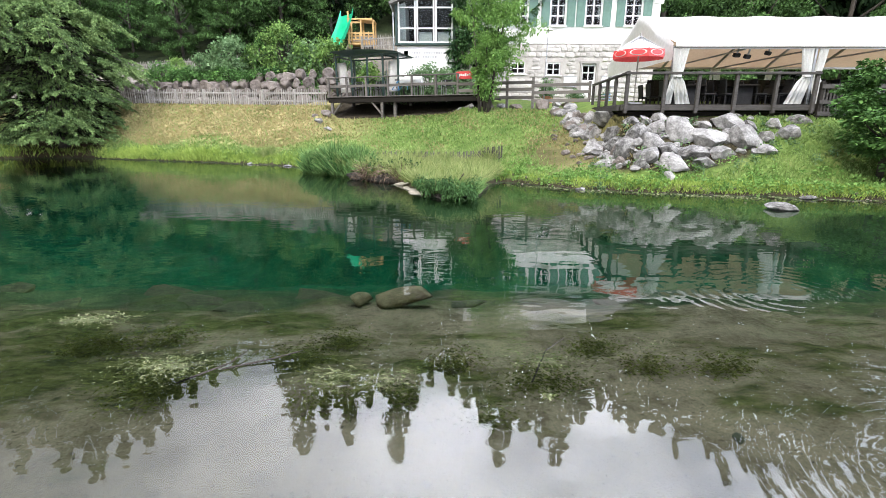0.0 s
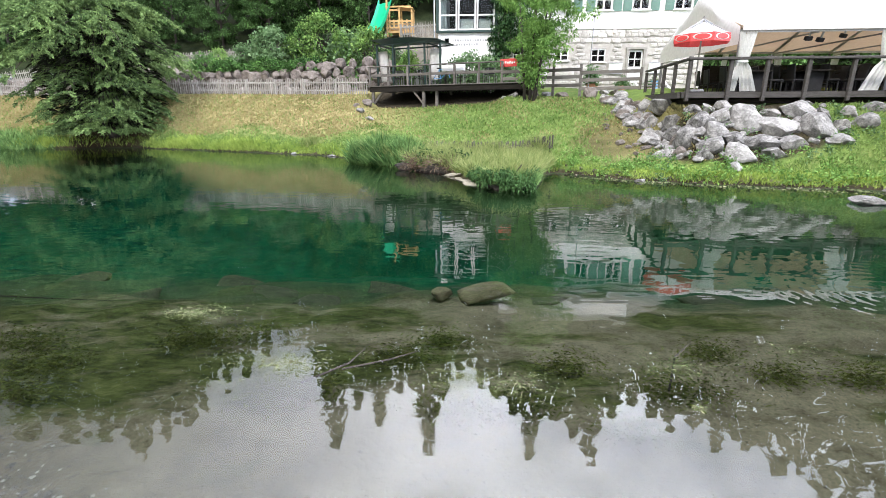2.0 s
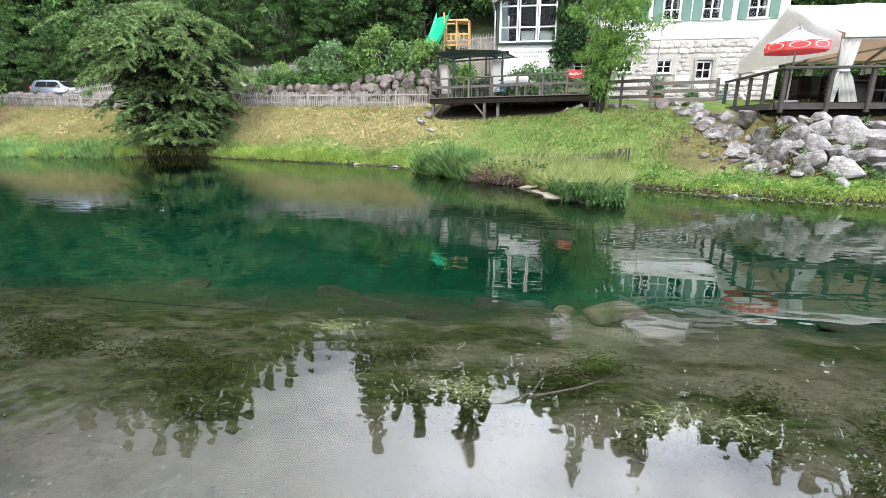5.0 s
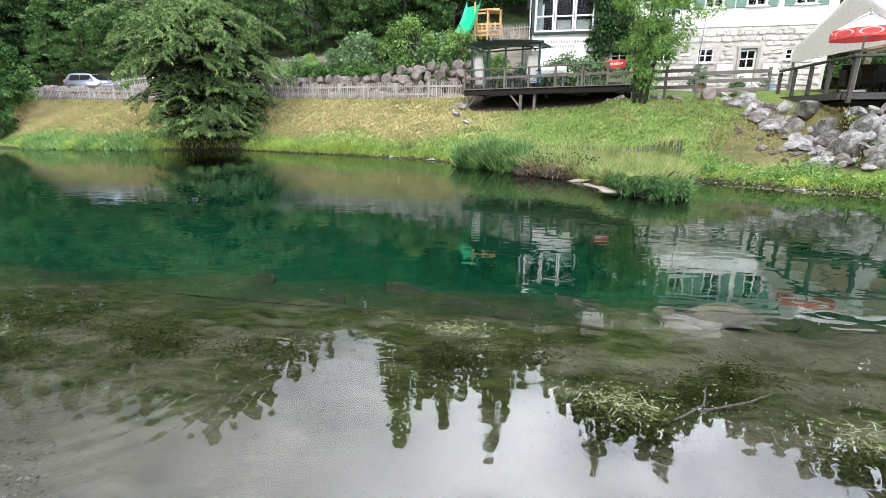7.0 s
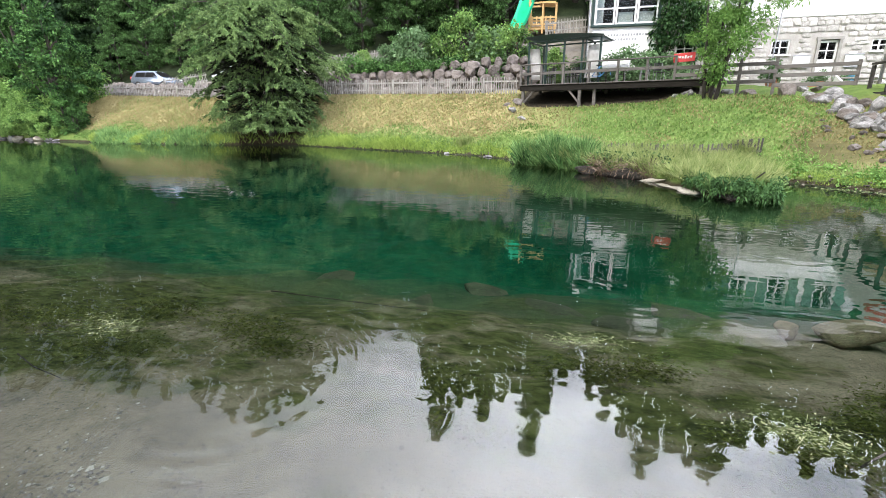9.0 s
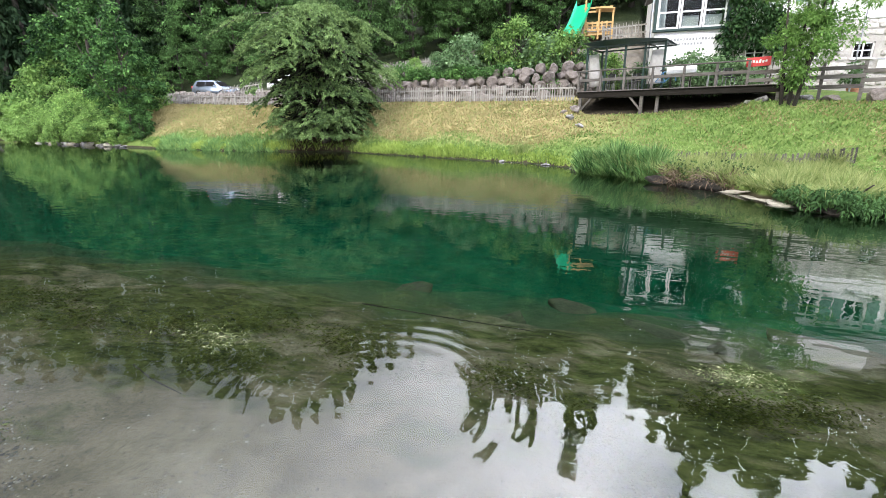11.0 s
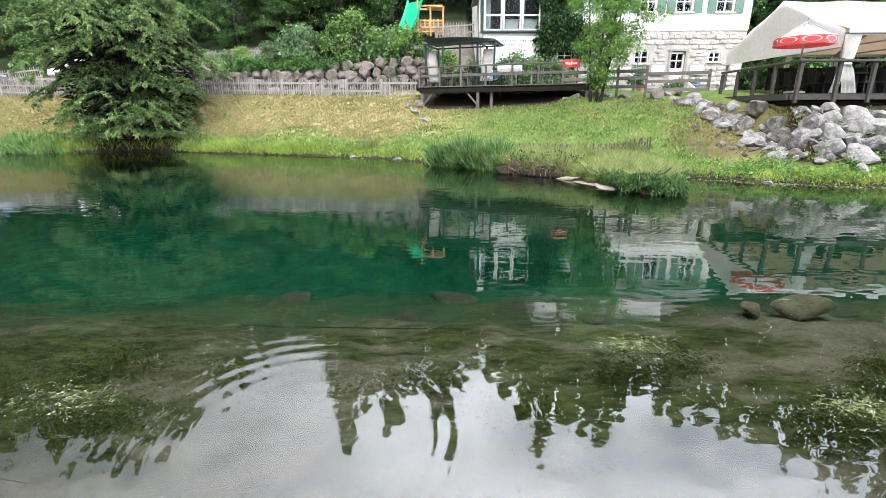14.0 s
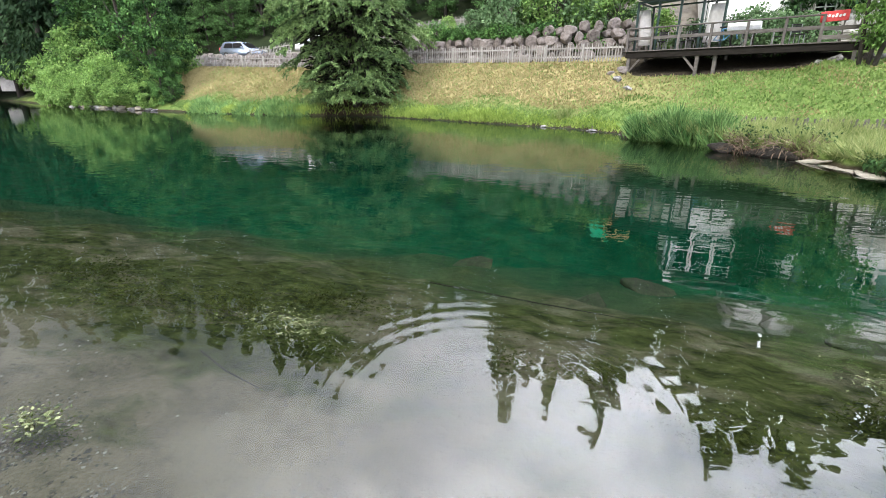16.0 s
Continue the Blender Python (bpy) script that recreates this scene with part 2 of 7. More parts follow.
GRASS_DRY = leafy("dry_grass", (0.2, 0.18, 0.08), (0.33, 0.285, 0.14), (0.43, 0.365, 0.195))
REED = leafy("reed_blades", (0.008, 0.035, 0.012), (0.085, 0.22, 0.06), (0.34, 0.52, 0.19), through=0.2, scale=2.2)
WEED = leafy("water_weed", (0.03, 0.05, 0.008), (0.10, 0.135, 0.025), (0.26, 0.29, 0.08), through=0.2)
WEED_PALE = leafy("pale_water_leaves", (0.03, 0.06, 0.015), (0.12, 0.17, 0.055), (0.46, 0.47, 0.28), through=0.2, share=0.25)
PEBBLE = leafy("pebble", (0.04, 0.036, 0.03), (0.22, 0.2, 0.16), (0.75, 0.72, 0.64), through=0.0, share=0.2)
SHORE_STONE = leafy("wet_shore_stone", (0.015, 0.014, 0.01), (0.07, 0.063, 0.045), (0.34, 0.31, 0.25), through=0.0, share=0.2, knee=0.7)
# near black: the shade inside the weeping crown, as a colour
CROWN_SHADE = leafy("inner_crown_shade", (0.004, 0.005, 0.003), (0.01, 0.012, 0.007), (0.025, 0.03, 0.016), through=0.0)
TWIGS = leafy("dry_twigs", (0.05, 0.035, 0.025), (0.12, 0.085, 0.06), (0.22, 0.17, 0.12), through=0.0)


def ground_material():
    """Bed, banks, lawn and forest floor in one sheet, told apart by height and plan."""
    m, n, l, p = nodes_of("ground")
    g = n.new("ShaderNodeNewGeometry")
    s = n.new("ShaderNodeSeparateXYZ")
    l.new(g.outputs["Position"], s.inputs["Vector"])
    big, mid, fine = noise_node(n, l, 0.22, 5), noise_node(n, l, 1.3, 5, None, 0.65), noise_node(n, l, 14, 4)
    pebble = n.new("ShaderNodeTexVoronoi")
    pebble.inputs["Scale"].default_value = 62
    c = n.new("ShaderNodeTexCoord")
    l.new(c.outputs["Object"], pebble.inputs["Vector"])

    def rng(v, a, b):
        r = n.new("ShaderNodeMapRange")
        r.interpolation_type = "SMOOTHSTEP"
        r.inputs["From Min"].default_value, r.inputs["From Max"].default_value = a, b
        l.new(v, r.inputs["Value"])
        return r.outputs["Result"]

    def add(a, b, k):
        q = n.new("ShaderNodeMath")
        q.operation = "MULTIPLY_ADD"
        l.new(b, q.inputs[0])
        q.inputs[1].default_value = k
        l.new(a, q.inputs[2])
        return q.outputs["Value"]

    # pond bed: silt with pebbles, moss-green algae; the clear depth's blue-green is painted on
    silt = ramp(n, l, mid, [(0.3, (0.145, 0.126, 0.08)), (0.7, (0.32, 0.28, 0.195))])
    silt = mixc(n, l, 0.25, silt, ramp(n, l, pebble.outputs["Color"], [(0.2, (0.07, 0.06, 0.04)), (0.9, (0.42, 0.37, 0.28))]))
    speck = noise_node(n, l, 24, 3, None, 0.6)
    silt = mixc(n, l, ramp(n, l, speck, [(0.6, (0, 0, 0)), (0.68, (0.75, 0.75, 0.75))]), silt, (0.045, 0.04, 0.025))
    silt = mixc(n, l, ramp(n, l, noise_node(n, l, 3.4, 5, None, 0.62), [(0.52, (0, 0, 0)), (0.7, (0.55, 0.55, 0.55))]), silt, (0.075, 0.07, 0.042))
    tuft = noise_node(n, l, 4.5, 6, (0.7, 1.4, 1.0), 0.7)
    algae = ramp(n, l, tuft, [(0.36, (0.02, 0.03, 0.007)), (0.5, (0.07, 0.085, 0.022)), (0.68, (0.14, 0.16, 0.055))])
    patches = noise_node(n, l, 0.55, 6, (0.8, 1.6, 1.0), 0.62)
    weedy = add(patches, rng(s.outputs["X"], 2.0, -6.0), 0.13)
    weedy = add(weedy, rng(s.outputs["Y"], 3.9, 2.6), -0.22)
    weedy = add(weedy, noise_node(n, l, 1.9, 6, (0.8, 1.3, 1.0), 0.6), 0.55)
    bed = mixc(n, l, ramp(n, l, weedy, [(0.76, (0, 0, 0)), (0.9, (0.96, 0.96, 0.96))]), silt, algae)
    # deep and far water's green tint, put into the bed colour
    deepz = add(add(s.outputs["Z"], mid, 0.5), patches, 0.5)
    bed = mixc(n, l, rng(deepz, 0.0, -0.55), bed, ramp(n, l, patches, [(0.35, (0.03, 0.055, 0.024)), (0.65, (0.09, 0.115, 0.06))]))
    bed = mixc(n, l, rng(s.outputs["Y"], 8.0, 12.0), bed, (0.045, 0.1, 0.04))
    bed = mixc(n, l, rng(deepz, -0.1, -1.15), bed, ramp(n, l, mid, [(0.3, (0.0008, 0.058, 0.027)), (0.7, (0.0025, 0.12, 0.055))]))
    # lawn: green, dry and tan in the middle of the slope
    green = ramp(n, l, mid, [(0.3, (0.07, 0.12, 0.03)), (0.7, (0.18, 0.245, 0.075))])
    tan = ramp(n, l, mid, [(0.3, (0.26, 0.225, 0.11)), (0.7, (0.42, 0.34, 0.2))])
    height = add(s.outputs["Z"], big, 1.6)
    dry = rng(height, 1.45, 2.3)
    east = rng(s.outputs["X"], -2.0, -9.0)
    q = n.new("ShaderNodeMath")
    q.operation = "MULTIPLY"
    l.new(dry, q.inputs[0])
    l.new(east, q.inputs[1])
    lawn = mixc(n, l, q.outputs["Value"], green, tan)
    bare = ramp(n, l, patches, [(0.56, (0, 0, 0)), (0.72, (0.55, 0.55, 0.55))])
    lawn = mixc(n, l, bare, lawn, (0.26, 0.2, 0.11))
    # dark bare soil round the weeping tree; the crown's shade is painted in
    tree_shade = n.new("ShaderNodeVectorMath")
    tree_shade.operation = "DISTANCE"
    l.new(c.outputs["Object"], tree_shade.inputs[0])
    tree_shade.inputs[1].default_value = (-24.1, 29.9, 1.0)
    lawn = mixc(n, l, rng(add(tree_shade.outputs["Value"], mid, 1.2), 3.5, 2.7), lawn, ramp(n, l, fine, [(0.35, (0.03, 0.022, 0.014)), (0.65, (0.1, 0.075, 0.048))]))
    spot = n.new("ShaderNodeVectorMath")
    spot.operation = "DISTANCE"
    l.new(c.outputs["Object"], spot.inputs[0])
    spot.inputs[1].default_value = (5.2, 18.6, 1.6)
    worn_away = rng(add(spot.outputs["Value"], mid, 3.0), 4.6, 3.2)
    lawn = mixc(n, l, worn_away, lawn, ramp(n, l, patches, [(0.35, (0.085, 0.075, 0.035)), (0.65, (0.2, 0.18, 0.09))]))
    # soil behind the boulder wall, darkened so the gaps between stones look shaded
    face = n.new("ShaderNodeVectorMath")
    face.operation = "DISTANCE"
    flatten = n.new("ShaderNodeVectorMath")
    flatten.operation = "MULTIPLY"
    l.new(c.outputs["Object"], flatten.inputs[0])
    flatten.inputs[1].default_value = (0.55, 1.0, 0.0)
    l.new(flatten.outputs["Vector"], face.inputs[0])
    face.inputs[1].default_value = (8.4 * 0.55, 16.7, 0)
    lawn = mixc(n, l, rng(add(face.outputs["Value"], mid, 0.5), 1.75, 1.5), lawn, ramp(n, l, fine, [(0.35, (0.018, 0.015, 0.01)), (0.65, (0.07, 0.058, 0.04))]))
    lawn = mixc(n, l, 0.4, lawn, ramp(n, l, fine, [(0.25, (0.03, 0.06, 0.01)), (0.75, (0.40, 0.44, 0.14))]), "OVERLAY")
    # bare soil under the long deck, with the deck's shade in its colour
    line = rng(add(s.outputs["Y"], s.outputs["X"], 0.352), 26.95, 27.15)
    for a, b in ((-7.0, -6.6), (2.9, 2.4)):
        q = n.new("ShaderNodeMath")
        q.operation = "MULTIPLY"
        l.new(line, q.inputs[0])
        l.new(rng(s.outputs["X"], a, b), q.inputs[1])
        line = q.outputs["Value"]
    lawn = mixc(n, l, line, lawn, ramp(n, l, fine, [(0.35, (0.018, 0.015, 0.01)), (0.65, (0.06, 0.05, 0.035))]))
    gravel = ramp(n, l, mid, [(0.3, (0.13, 0.12, 0.10)), (0.7, (0.22, 0.2, 0.175))])
    floor = ramp(n, l, mid, [(0.3, (0.008, 0.014, 0.005)), (0.7, (0.025, 0.036, 0.013))])
    mud = ramp(n, l, mid, [(0.3, (0.016, 0.014, 0.008)), (0.7, (0.05, 0.043, 0.025))])
    col = mixc(n, l, rng(s.outputs["Z"], 3.45, 3.7), lawn, gravel)
    col = mixc(n, l, rng(s.outputs["Y"], 40.5, 43.0), col, floor)
    col = mixc(n, l, rng(s.outputs["Z"], 0.2, 0.08), col, mud)
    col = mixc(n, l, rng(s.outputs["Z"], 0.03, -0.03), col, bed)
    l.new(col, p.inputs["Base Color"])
    p.inputs["Roughness"].default_value = 0.95
    p.inputs["Specular IOR Level"].default_value = 0.15
    bump(n, l, p, fine, 0.8, 0.05)
    return m


RINGS = (((-6.9, 3.6, 0), 0.8, 1.5, 0.19, 0.0007), ((4.4, 5.7, 0), 0.3, 1.6, 0.17, 0.0004), ((3.5, 2.1, 0), 0.5, 1.9, 0.22, 0.0012))  # centre, inner and outer reach, wavelength, height


def water_material():
    """Clear water: mirrors at a shallow angle, lets the bed through at a steep one."""
    m, n, l, p = nodes_of("clear_water")
    c = n.new("ShaderNodeTexCoord")

    def waves(scale, stretch, detail):
        mp = n.new("ShaderNodeMapping")
        mp.inputs["Scale"].default_value = stretch
        l.new(c.outputs["Object"], mp.inputs["Vector"])
        t = n.new("ShaderNodeTexNoise")
        t.inputs["Scale"].default_value, t.inputs["Detail"].default_value = scale, detail
        l.new(mp.outputs["Vector"], t.inputs["Vector"])
        return t.outputs["Fac"]

    swell, ripple = waves(0.5, (0.7, 1.5, 1), 1), waves(2.4, (0.75, 1.2, 1), 1)
    calm = waves(0.16, (1, 1, 1), 2)
    amount = ramp(n, l, calm, [(0.38, (0.3, 0.3, 0.3)), (0.62, (1, 1, 1))])
    b1 = n.new("ShaderNodeBump")
    b1.inputs["Strength"].default_value, b1.inputs["Distance"].default_value = 1.0, 0.005
    l.new(swell, b1.inputs["Height"])
    b2 = n.new("ShaderNodeBump")
    b2.inputs["Distance"].default_value = 0.0042
    l.new(amount, b2.inputs["Strength"])
    l.new(ripple, b2.inputs["Height"])
    l.new(b1.outputs["Normal"], b2.inputs["Normal"])
    fine_waves = n.new("ShaderNodeBump")
    fine_waves.inputs["Strength"].default_value, fine_waves.inputs["Distance"].default_value = 1.0, 0.0011
    l.new(waves(6.0, (0.6, 1.2, 1), 0), fine_waves.inputs["Height"])
    l.new(b2.outputs["Normal"], fine_waves.inputs["Normal"])
    last = fine_waves
    for centre, inner, outer, length, tall in RINGS:
        dist = n.new("ShaderNodeVectorMath")
        dist.operation = "DISTANCE"
        l.new(c.outputs["Object"], dist.inputs[0])
        dist.inputs[1].default_value = centre
        wav = n.new("ShaderNodeMath")
        wav.operation = "MULTIPLY"
        l.new(dist.outputs["Value"], wav.inputs[0])
        wav.inputs[1].default_value = 2 * math.pi / length
        sine = n.new("ShaderNodeMath")
        sine.operation = "SINE"
        l.new(wav.outputs["Value"], sine.inputs[0])
        fade = n.new("ShaderNodeValToRGB")
        fade.color_ramp.elements[0].position, fade.color_ramp.elements[0].color = inner / 5 - 0.06, (0, 0, 0, 1)
        fade.color_ramp.elements[1].position, fade.color_ramp.elements[1].color = outer / 5 + 0.06, (0, 0, 0, 1)
        crest = fade.color_ramp.elements.new((inner + outer) / 10)
        crest.color = (1, 1, 1, 1)
        fifth = n.new("ShaderNodeMath")
        fifth.operation = "MULTIPLY"
        l.new(dist.outputs["Value"], fifth.inputs[0])
        fifth.inputs[1].default_value = 0.2
        l.new(fifth.outputs["Value"], fade.inputs["Fac"])
        b3 = n.new("ShaderNodeBump")
        b3.inputs["Distance"].default_value = tall
        l.new(fade.outputs["Color"], b3.inputs["Strength"])
        l.new(sine.outputs["Value"], b3.inputs["Height"])
        l.new(last.outputs["Normal"], b3.inputs["Normal"])
        last = b3
    b2 = last
    gl = n.new("ShaderNodeBsdfGlossy")
    gl.inputs["Roughness"].default_value = 0.0
    l.new(b2.outputs["Normal"], gl.inputs["Normal"])
    tr = n.new("ShaderNodeBsdfTransparent")
    tr.inputs["Color"].default_value = (0.88, 0.93, 0.88, 1)
    fr = n.new("ShaderNodeFresnel")
    fr.inputs["IOR"].default_value = 1.9
    l.new(b2.outputs["Normal"], fr.inputs["Normal"])
    mx = n.new("ShaderNodeMixShader")
    l.new(fr.outputs["Fac"], mx.inputs["Fac"])
    l.new(tr.outputs["BSDF"], mx.inputs[1])
    l.new(gl.outputs["BSDF"], mx.inputs[2])
    l.new(mx.outputs["Shader"], n["Material Output"].inputs["Surface"])
    return m


GROUND, WATER = ground_material(), water_material()

# ---- building helpers ----


def thing(name, label, category, m=None, group="", kind=""):
    """A top-level thing: an empty at its base."""
    ob = new(name)
    ob.empty_display_size = 0.2
    if m is not None:
        ob.matrix_world = m
    return tagged(ob, label, category, group, kind)


def part(name, bm, material, parent=None, label="", smooth=False):
    """Links a bmesh (or a finished mesh) as one mesh object under a thing or a part."""
    if isinstance(bm, bmesh.types.BMesh):
        me = bpy.data.meshes.new(name)
        bm.to_mesh(me)
        bm.free()
    else:
        me = bm
    if material is not None and not me.materials:
        me.materials.append(material)
    if smooth:
        for p in me.polygons:
            p.use_smooth = True
    ob = new(name, me)
    ob.parent = parent
    if label:
        ob["label"] = label
    return ob


def box(bm, c, s, turn=None, bev=0.0):
    """Adds a box of size s round c, turned by degrees about x, y, z."""
    m = pose(*c, *(turn or (0, 0, 0))) @ Matrix.Diagonal((*s, 1))
    got = bmesh.ops.create_cube(bm, size=1, matrix=m)
    if bev:
        es = list({e for v in got["verts"] for e in v.link_edges})
        bmesh.ops.bevel(bm, geom=es, offset=bev, segments=1, affect="EDGES")
    return bm


def boxes(*list_of):
    bm = bmesh.new()
    for args in list_of:
        box(bm, *args)
    return bm


def tube(bm, pts, radii, sides=8):
    """Adds a tapered tube along pts."""
    rings = []
    for i, p in enumerate(pts):
        p = Vector(p)
        a, b = Vector(pts[max(0, i - 1)]), Vector(pts[min(len(pts) - 1, i + 1)])
        q = (b - a).normalized().to_track_quat("Z", "Y")
        rings.append([bm.verts.new(p + q @ Vector((radii[i] * math.cos(2 * math.pi * k / sides), radii[i] * math.sin(2 * math.pi * k / sides), 0))) for k in range(sides)])
    for r0, r1 in zip(rings, rings[1:]):
        for k in range(sides):
            bm.faces.new((r0[k], r0[(k + 1) % sides], r1[(k + 1) % sides], r1[k]))
    bm.faces.new(rings[0][::-1])
    bm.faces.new(rings[-1])
    return bm


def quads(name, verts, material):
    """A mesh of loose quads from an array (n, 4, 3)."""
    n = len(verts)
    me = bpy.data.meshes.new(name)
    me.vertices.add(4 * n)
    me.loops.add(4 * n)
    me.polygons.add(n)
    me.vertices.foreach_set("co", np.ascontiguousarray(verts, dtype=np.float32).ravel())
    me.loops.foreach_set("vertex_index", np.arange(4 * n, dtype=np.int32))
    me.polygons.foreach_set("loop_start", np.arange(0, 4 * n, 4, dtype=np.int32))
    me.materials.append(material)
    me.update(calc_edges=True)
    return me


def unit(a):
    return a / np.maximum(np.linalg.norm(a, axis=1, keepdims=True), 1e-6)


def leaves(P, D, L, W, rng, sag=0.0):
    """Leaf-shaped quads: from P along D, L long and W wide, the tips sagging."""
    D = unit(D)
    S = unit(np.cross(D, unit(rng.normal(size=P.shape))))
    L, W = np.reshape(L, (-1, 1)), np.reshape(W, (-1, 1))
    down = np.array([[0, 0, -1.0]]) * L * sag
    mid = P + D * L * 0.45
    return np.stack([P, mid + S * W / 2, P + D * L + down, mid - S * W / 2], axis=1)


def clumps(rng, centres, radii, per, size, out=0.8, flat=1.0, lift=0.0, slim=0.55):
    """Leaves on the shells of many small clumps."""
    n = len(centres)
    d = unit(rng.normal(size=(n * per, 3)))
    C = np.repeat(centres, per, axis=0)
    R = np.repeat(np.reshape(radii, (-1, 1)), per, axis=0)
    P = C + d * R * (rng.random((n * per, 1)) ** 0.45) * np.array([[1, 1, flat]])
    D = d * out + rng.normal(size=P.shape) * 0.6 + np.array([[0, 0, lift]])
    L = size * (0.6 + 0.8 * rng.random(n * per))
    return leaves(P, D, L, L * slim, rng, 0.25)


def rock_mesh(seed, flat=0.75, detail=3):
    """An angular boulder of about unit radius."""
    r = random.Random(seed)
    bm = bmesh.new()
    bmesh.ops.create_icosphere(bm, subdivisions=detail, radius=1)
    planes = [(Vector((r.gauss(0, 1), r.gauss(0, 1), r.gauss(0, 0.8))).normalized(), r.uniform(0.45, 0.72)) for _ in range(14)]
    off = Vector((r.uniform(-50, 50), r.uniform(-50, 50), 0))
    for v in bm.verts:
        for nrm, d in planes:
            k = v.co.dot(nrm)
            if k > d:
                v.co -= nrm * (k - d) * 0.995
        v.co *= 1 + 0.06 * noise.noise(v.co * 1.7 + off) + 0.045 * noise.noise(v.co * 6 + off)
        v.co.z *= flat
    me = bpy.data.meshes.new("boulder")
    bm.to_mesh(me)
    bm.free()
    return me


# ---- the lie of the land ----
SHORE = ((-200, 60), (-94, 44.4), (-60, 33.5), (-47, 30.8), (-36, 28.6), (-29, 28.3), (-23, 29.6), (-16, 27.0), (-11, 25.2), (-8.9, 24.4), (-6.7, 22.8),
         (-6.3, 20.9), (-5, 20.3), (-3.1, 18.2), (-1.5, 16.6), (-0.9, 15.0), (-0.4, 13.8), (0.5, 13.3), (1.0, 13.5), (1.4, 15.2), (1.8, 17.2), (2.4, 17.3), (4, 15.6),
         (5.7, 14.8), (8, 14.2), (10, 13.7), (11.5, 13.2), (16, 12.2), (40, 10), (90, 10))
FOOT = ((-200, 60), (-94, 44.6), (-60, 33.7), (-47, 31), (-36, 28.8), (-29, 28.5), (-23, 29.8), (-16, 27.2), (-8.9, 24.6), (-6.7, 23.0), (2, 17.8), (4, 15.9), (6, 15.2), (8, 14.8), (11.5, 13.9), (40, 10.6), (90, 10.6))
BROW = ((-200, 75), (-94, 55), (-46.3, 36.7), (-33.7, 34.8), (-20, 33), (-7.2, 29.5), (-6.3, 32.4), (-3.5, 31.4), (0.3, 28.4), (1.2, 26.4), (4.8, 25.0), (6.2, 21.5), (6.6, 17.7), (12, 17.7), (40, 17), (90, 17))
TOP_Z = ((-200, 5), (-46.3, 3.75), (-33.7, 3.33), (-20, 3.35), (-7.2, 3.1), (-6.3, 3.25), (-3.5, 3.2), (0.9, 2.9), (5, 2.75), (6.5, 2.3), (12, 2.35), (40, 2.2), (90, 2.2))


def along(table, x):
    y = np.interp(x, [p[0] for p in table], [p[1] for p in table])
    if table is SHORE:
        y = y + 0.1 * np.sin(2.1 * np.asarray(x)) * np.sin(0.7 * np.asarray(x) + 1) + 0.07 * np.sin(5.3 * np.asarray(x) + 1.5 * np.sin(np.asarray(x)))
    return y


def step(v, a, b):
    t = np.clip((v - a) / (b - a), 0, 1)
    return t * t * (3 - 2 * t)


def land(x, y):
    """Height of the ground at (x, y)."""
    x, y = np.asarray(x, float), np.asarray(y, float)
    f, g, t, zt = along(SHORE, x), along(FOOT, x), along(BROW, x), along(TOP_Z, x)
    near = np.interp(y - 1.75, [0, 2, 3.2, 4.6, 7, 10, 12], [0.14, 0.3, 0.42, 0.6, 1.15, 2.1, 3.2])
    far = np.interp(f - y, [0, 0.3, 1.5, 4, 6], [0, 0.2, 0.5, 1.8, 3.2])
    bed = -np.minimum(near, far)
    ledge = 0.26 * step(y - f, -0.02, 0.25)
    s = np.clip((y - g) / np.maximum(t - g, 0.5), 0, 1)
    slope = (zt - 0.26) * (0.75 * s + 0.25 * s * s * (3 - 2 * s))
    west = step(x, -8, -12)
    back = np.clip(y - t, 0, None)
    terrace = 0.12 * np.clip(back, 0, 7) * (1 - west)
    wall_y = t + 2.2
    upper = west * (0.68 + 0.32 * step(x, -37, -28)) * (1.7 * step(y, wall_y, wall_y + 1.0) + 0.2 * np.clip(y - wall_y - 1, 0, 5))
    hill_y = np.where(x < -8, np.maximum(t + 7, 38), np.where(x < -2.5, 36.0, 42.5))
    hill = 0.55 * np.clip(y - hill_y, 0, 60) + 1.7 * step(y, 33.5, 37) * step(x, -9, -7.5) * step(x, -2.6, -3.4)
    z = np.where(y < f, bed, ledge + slope + terrace + upper + hill)
    bank = np.where(y < 1.5, 0.62, np.where(y < 1.74, 0.62 - (y - 1.5) / 0.24 * 0.76, z))
    bank = np.where(y < -6, 0.62 + 0.3 * np.clip(-6 - y, 0, 50), bank)
    ends = np.maximum(step(x, 45, 60), step(x, -94, -104))
    return np.where(y < 1.74, bank, np.maximum(z, z + ends * (0.8 - np.minimum(z, 0.8)) + 0.35 * np.clip(-100 - x, 0, 80)))


def zat(x, y):
    return float(land(x, y))


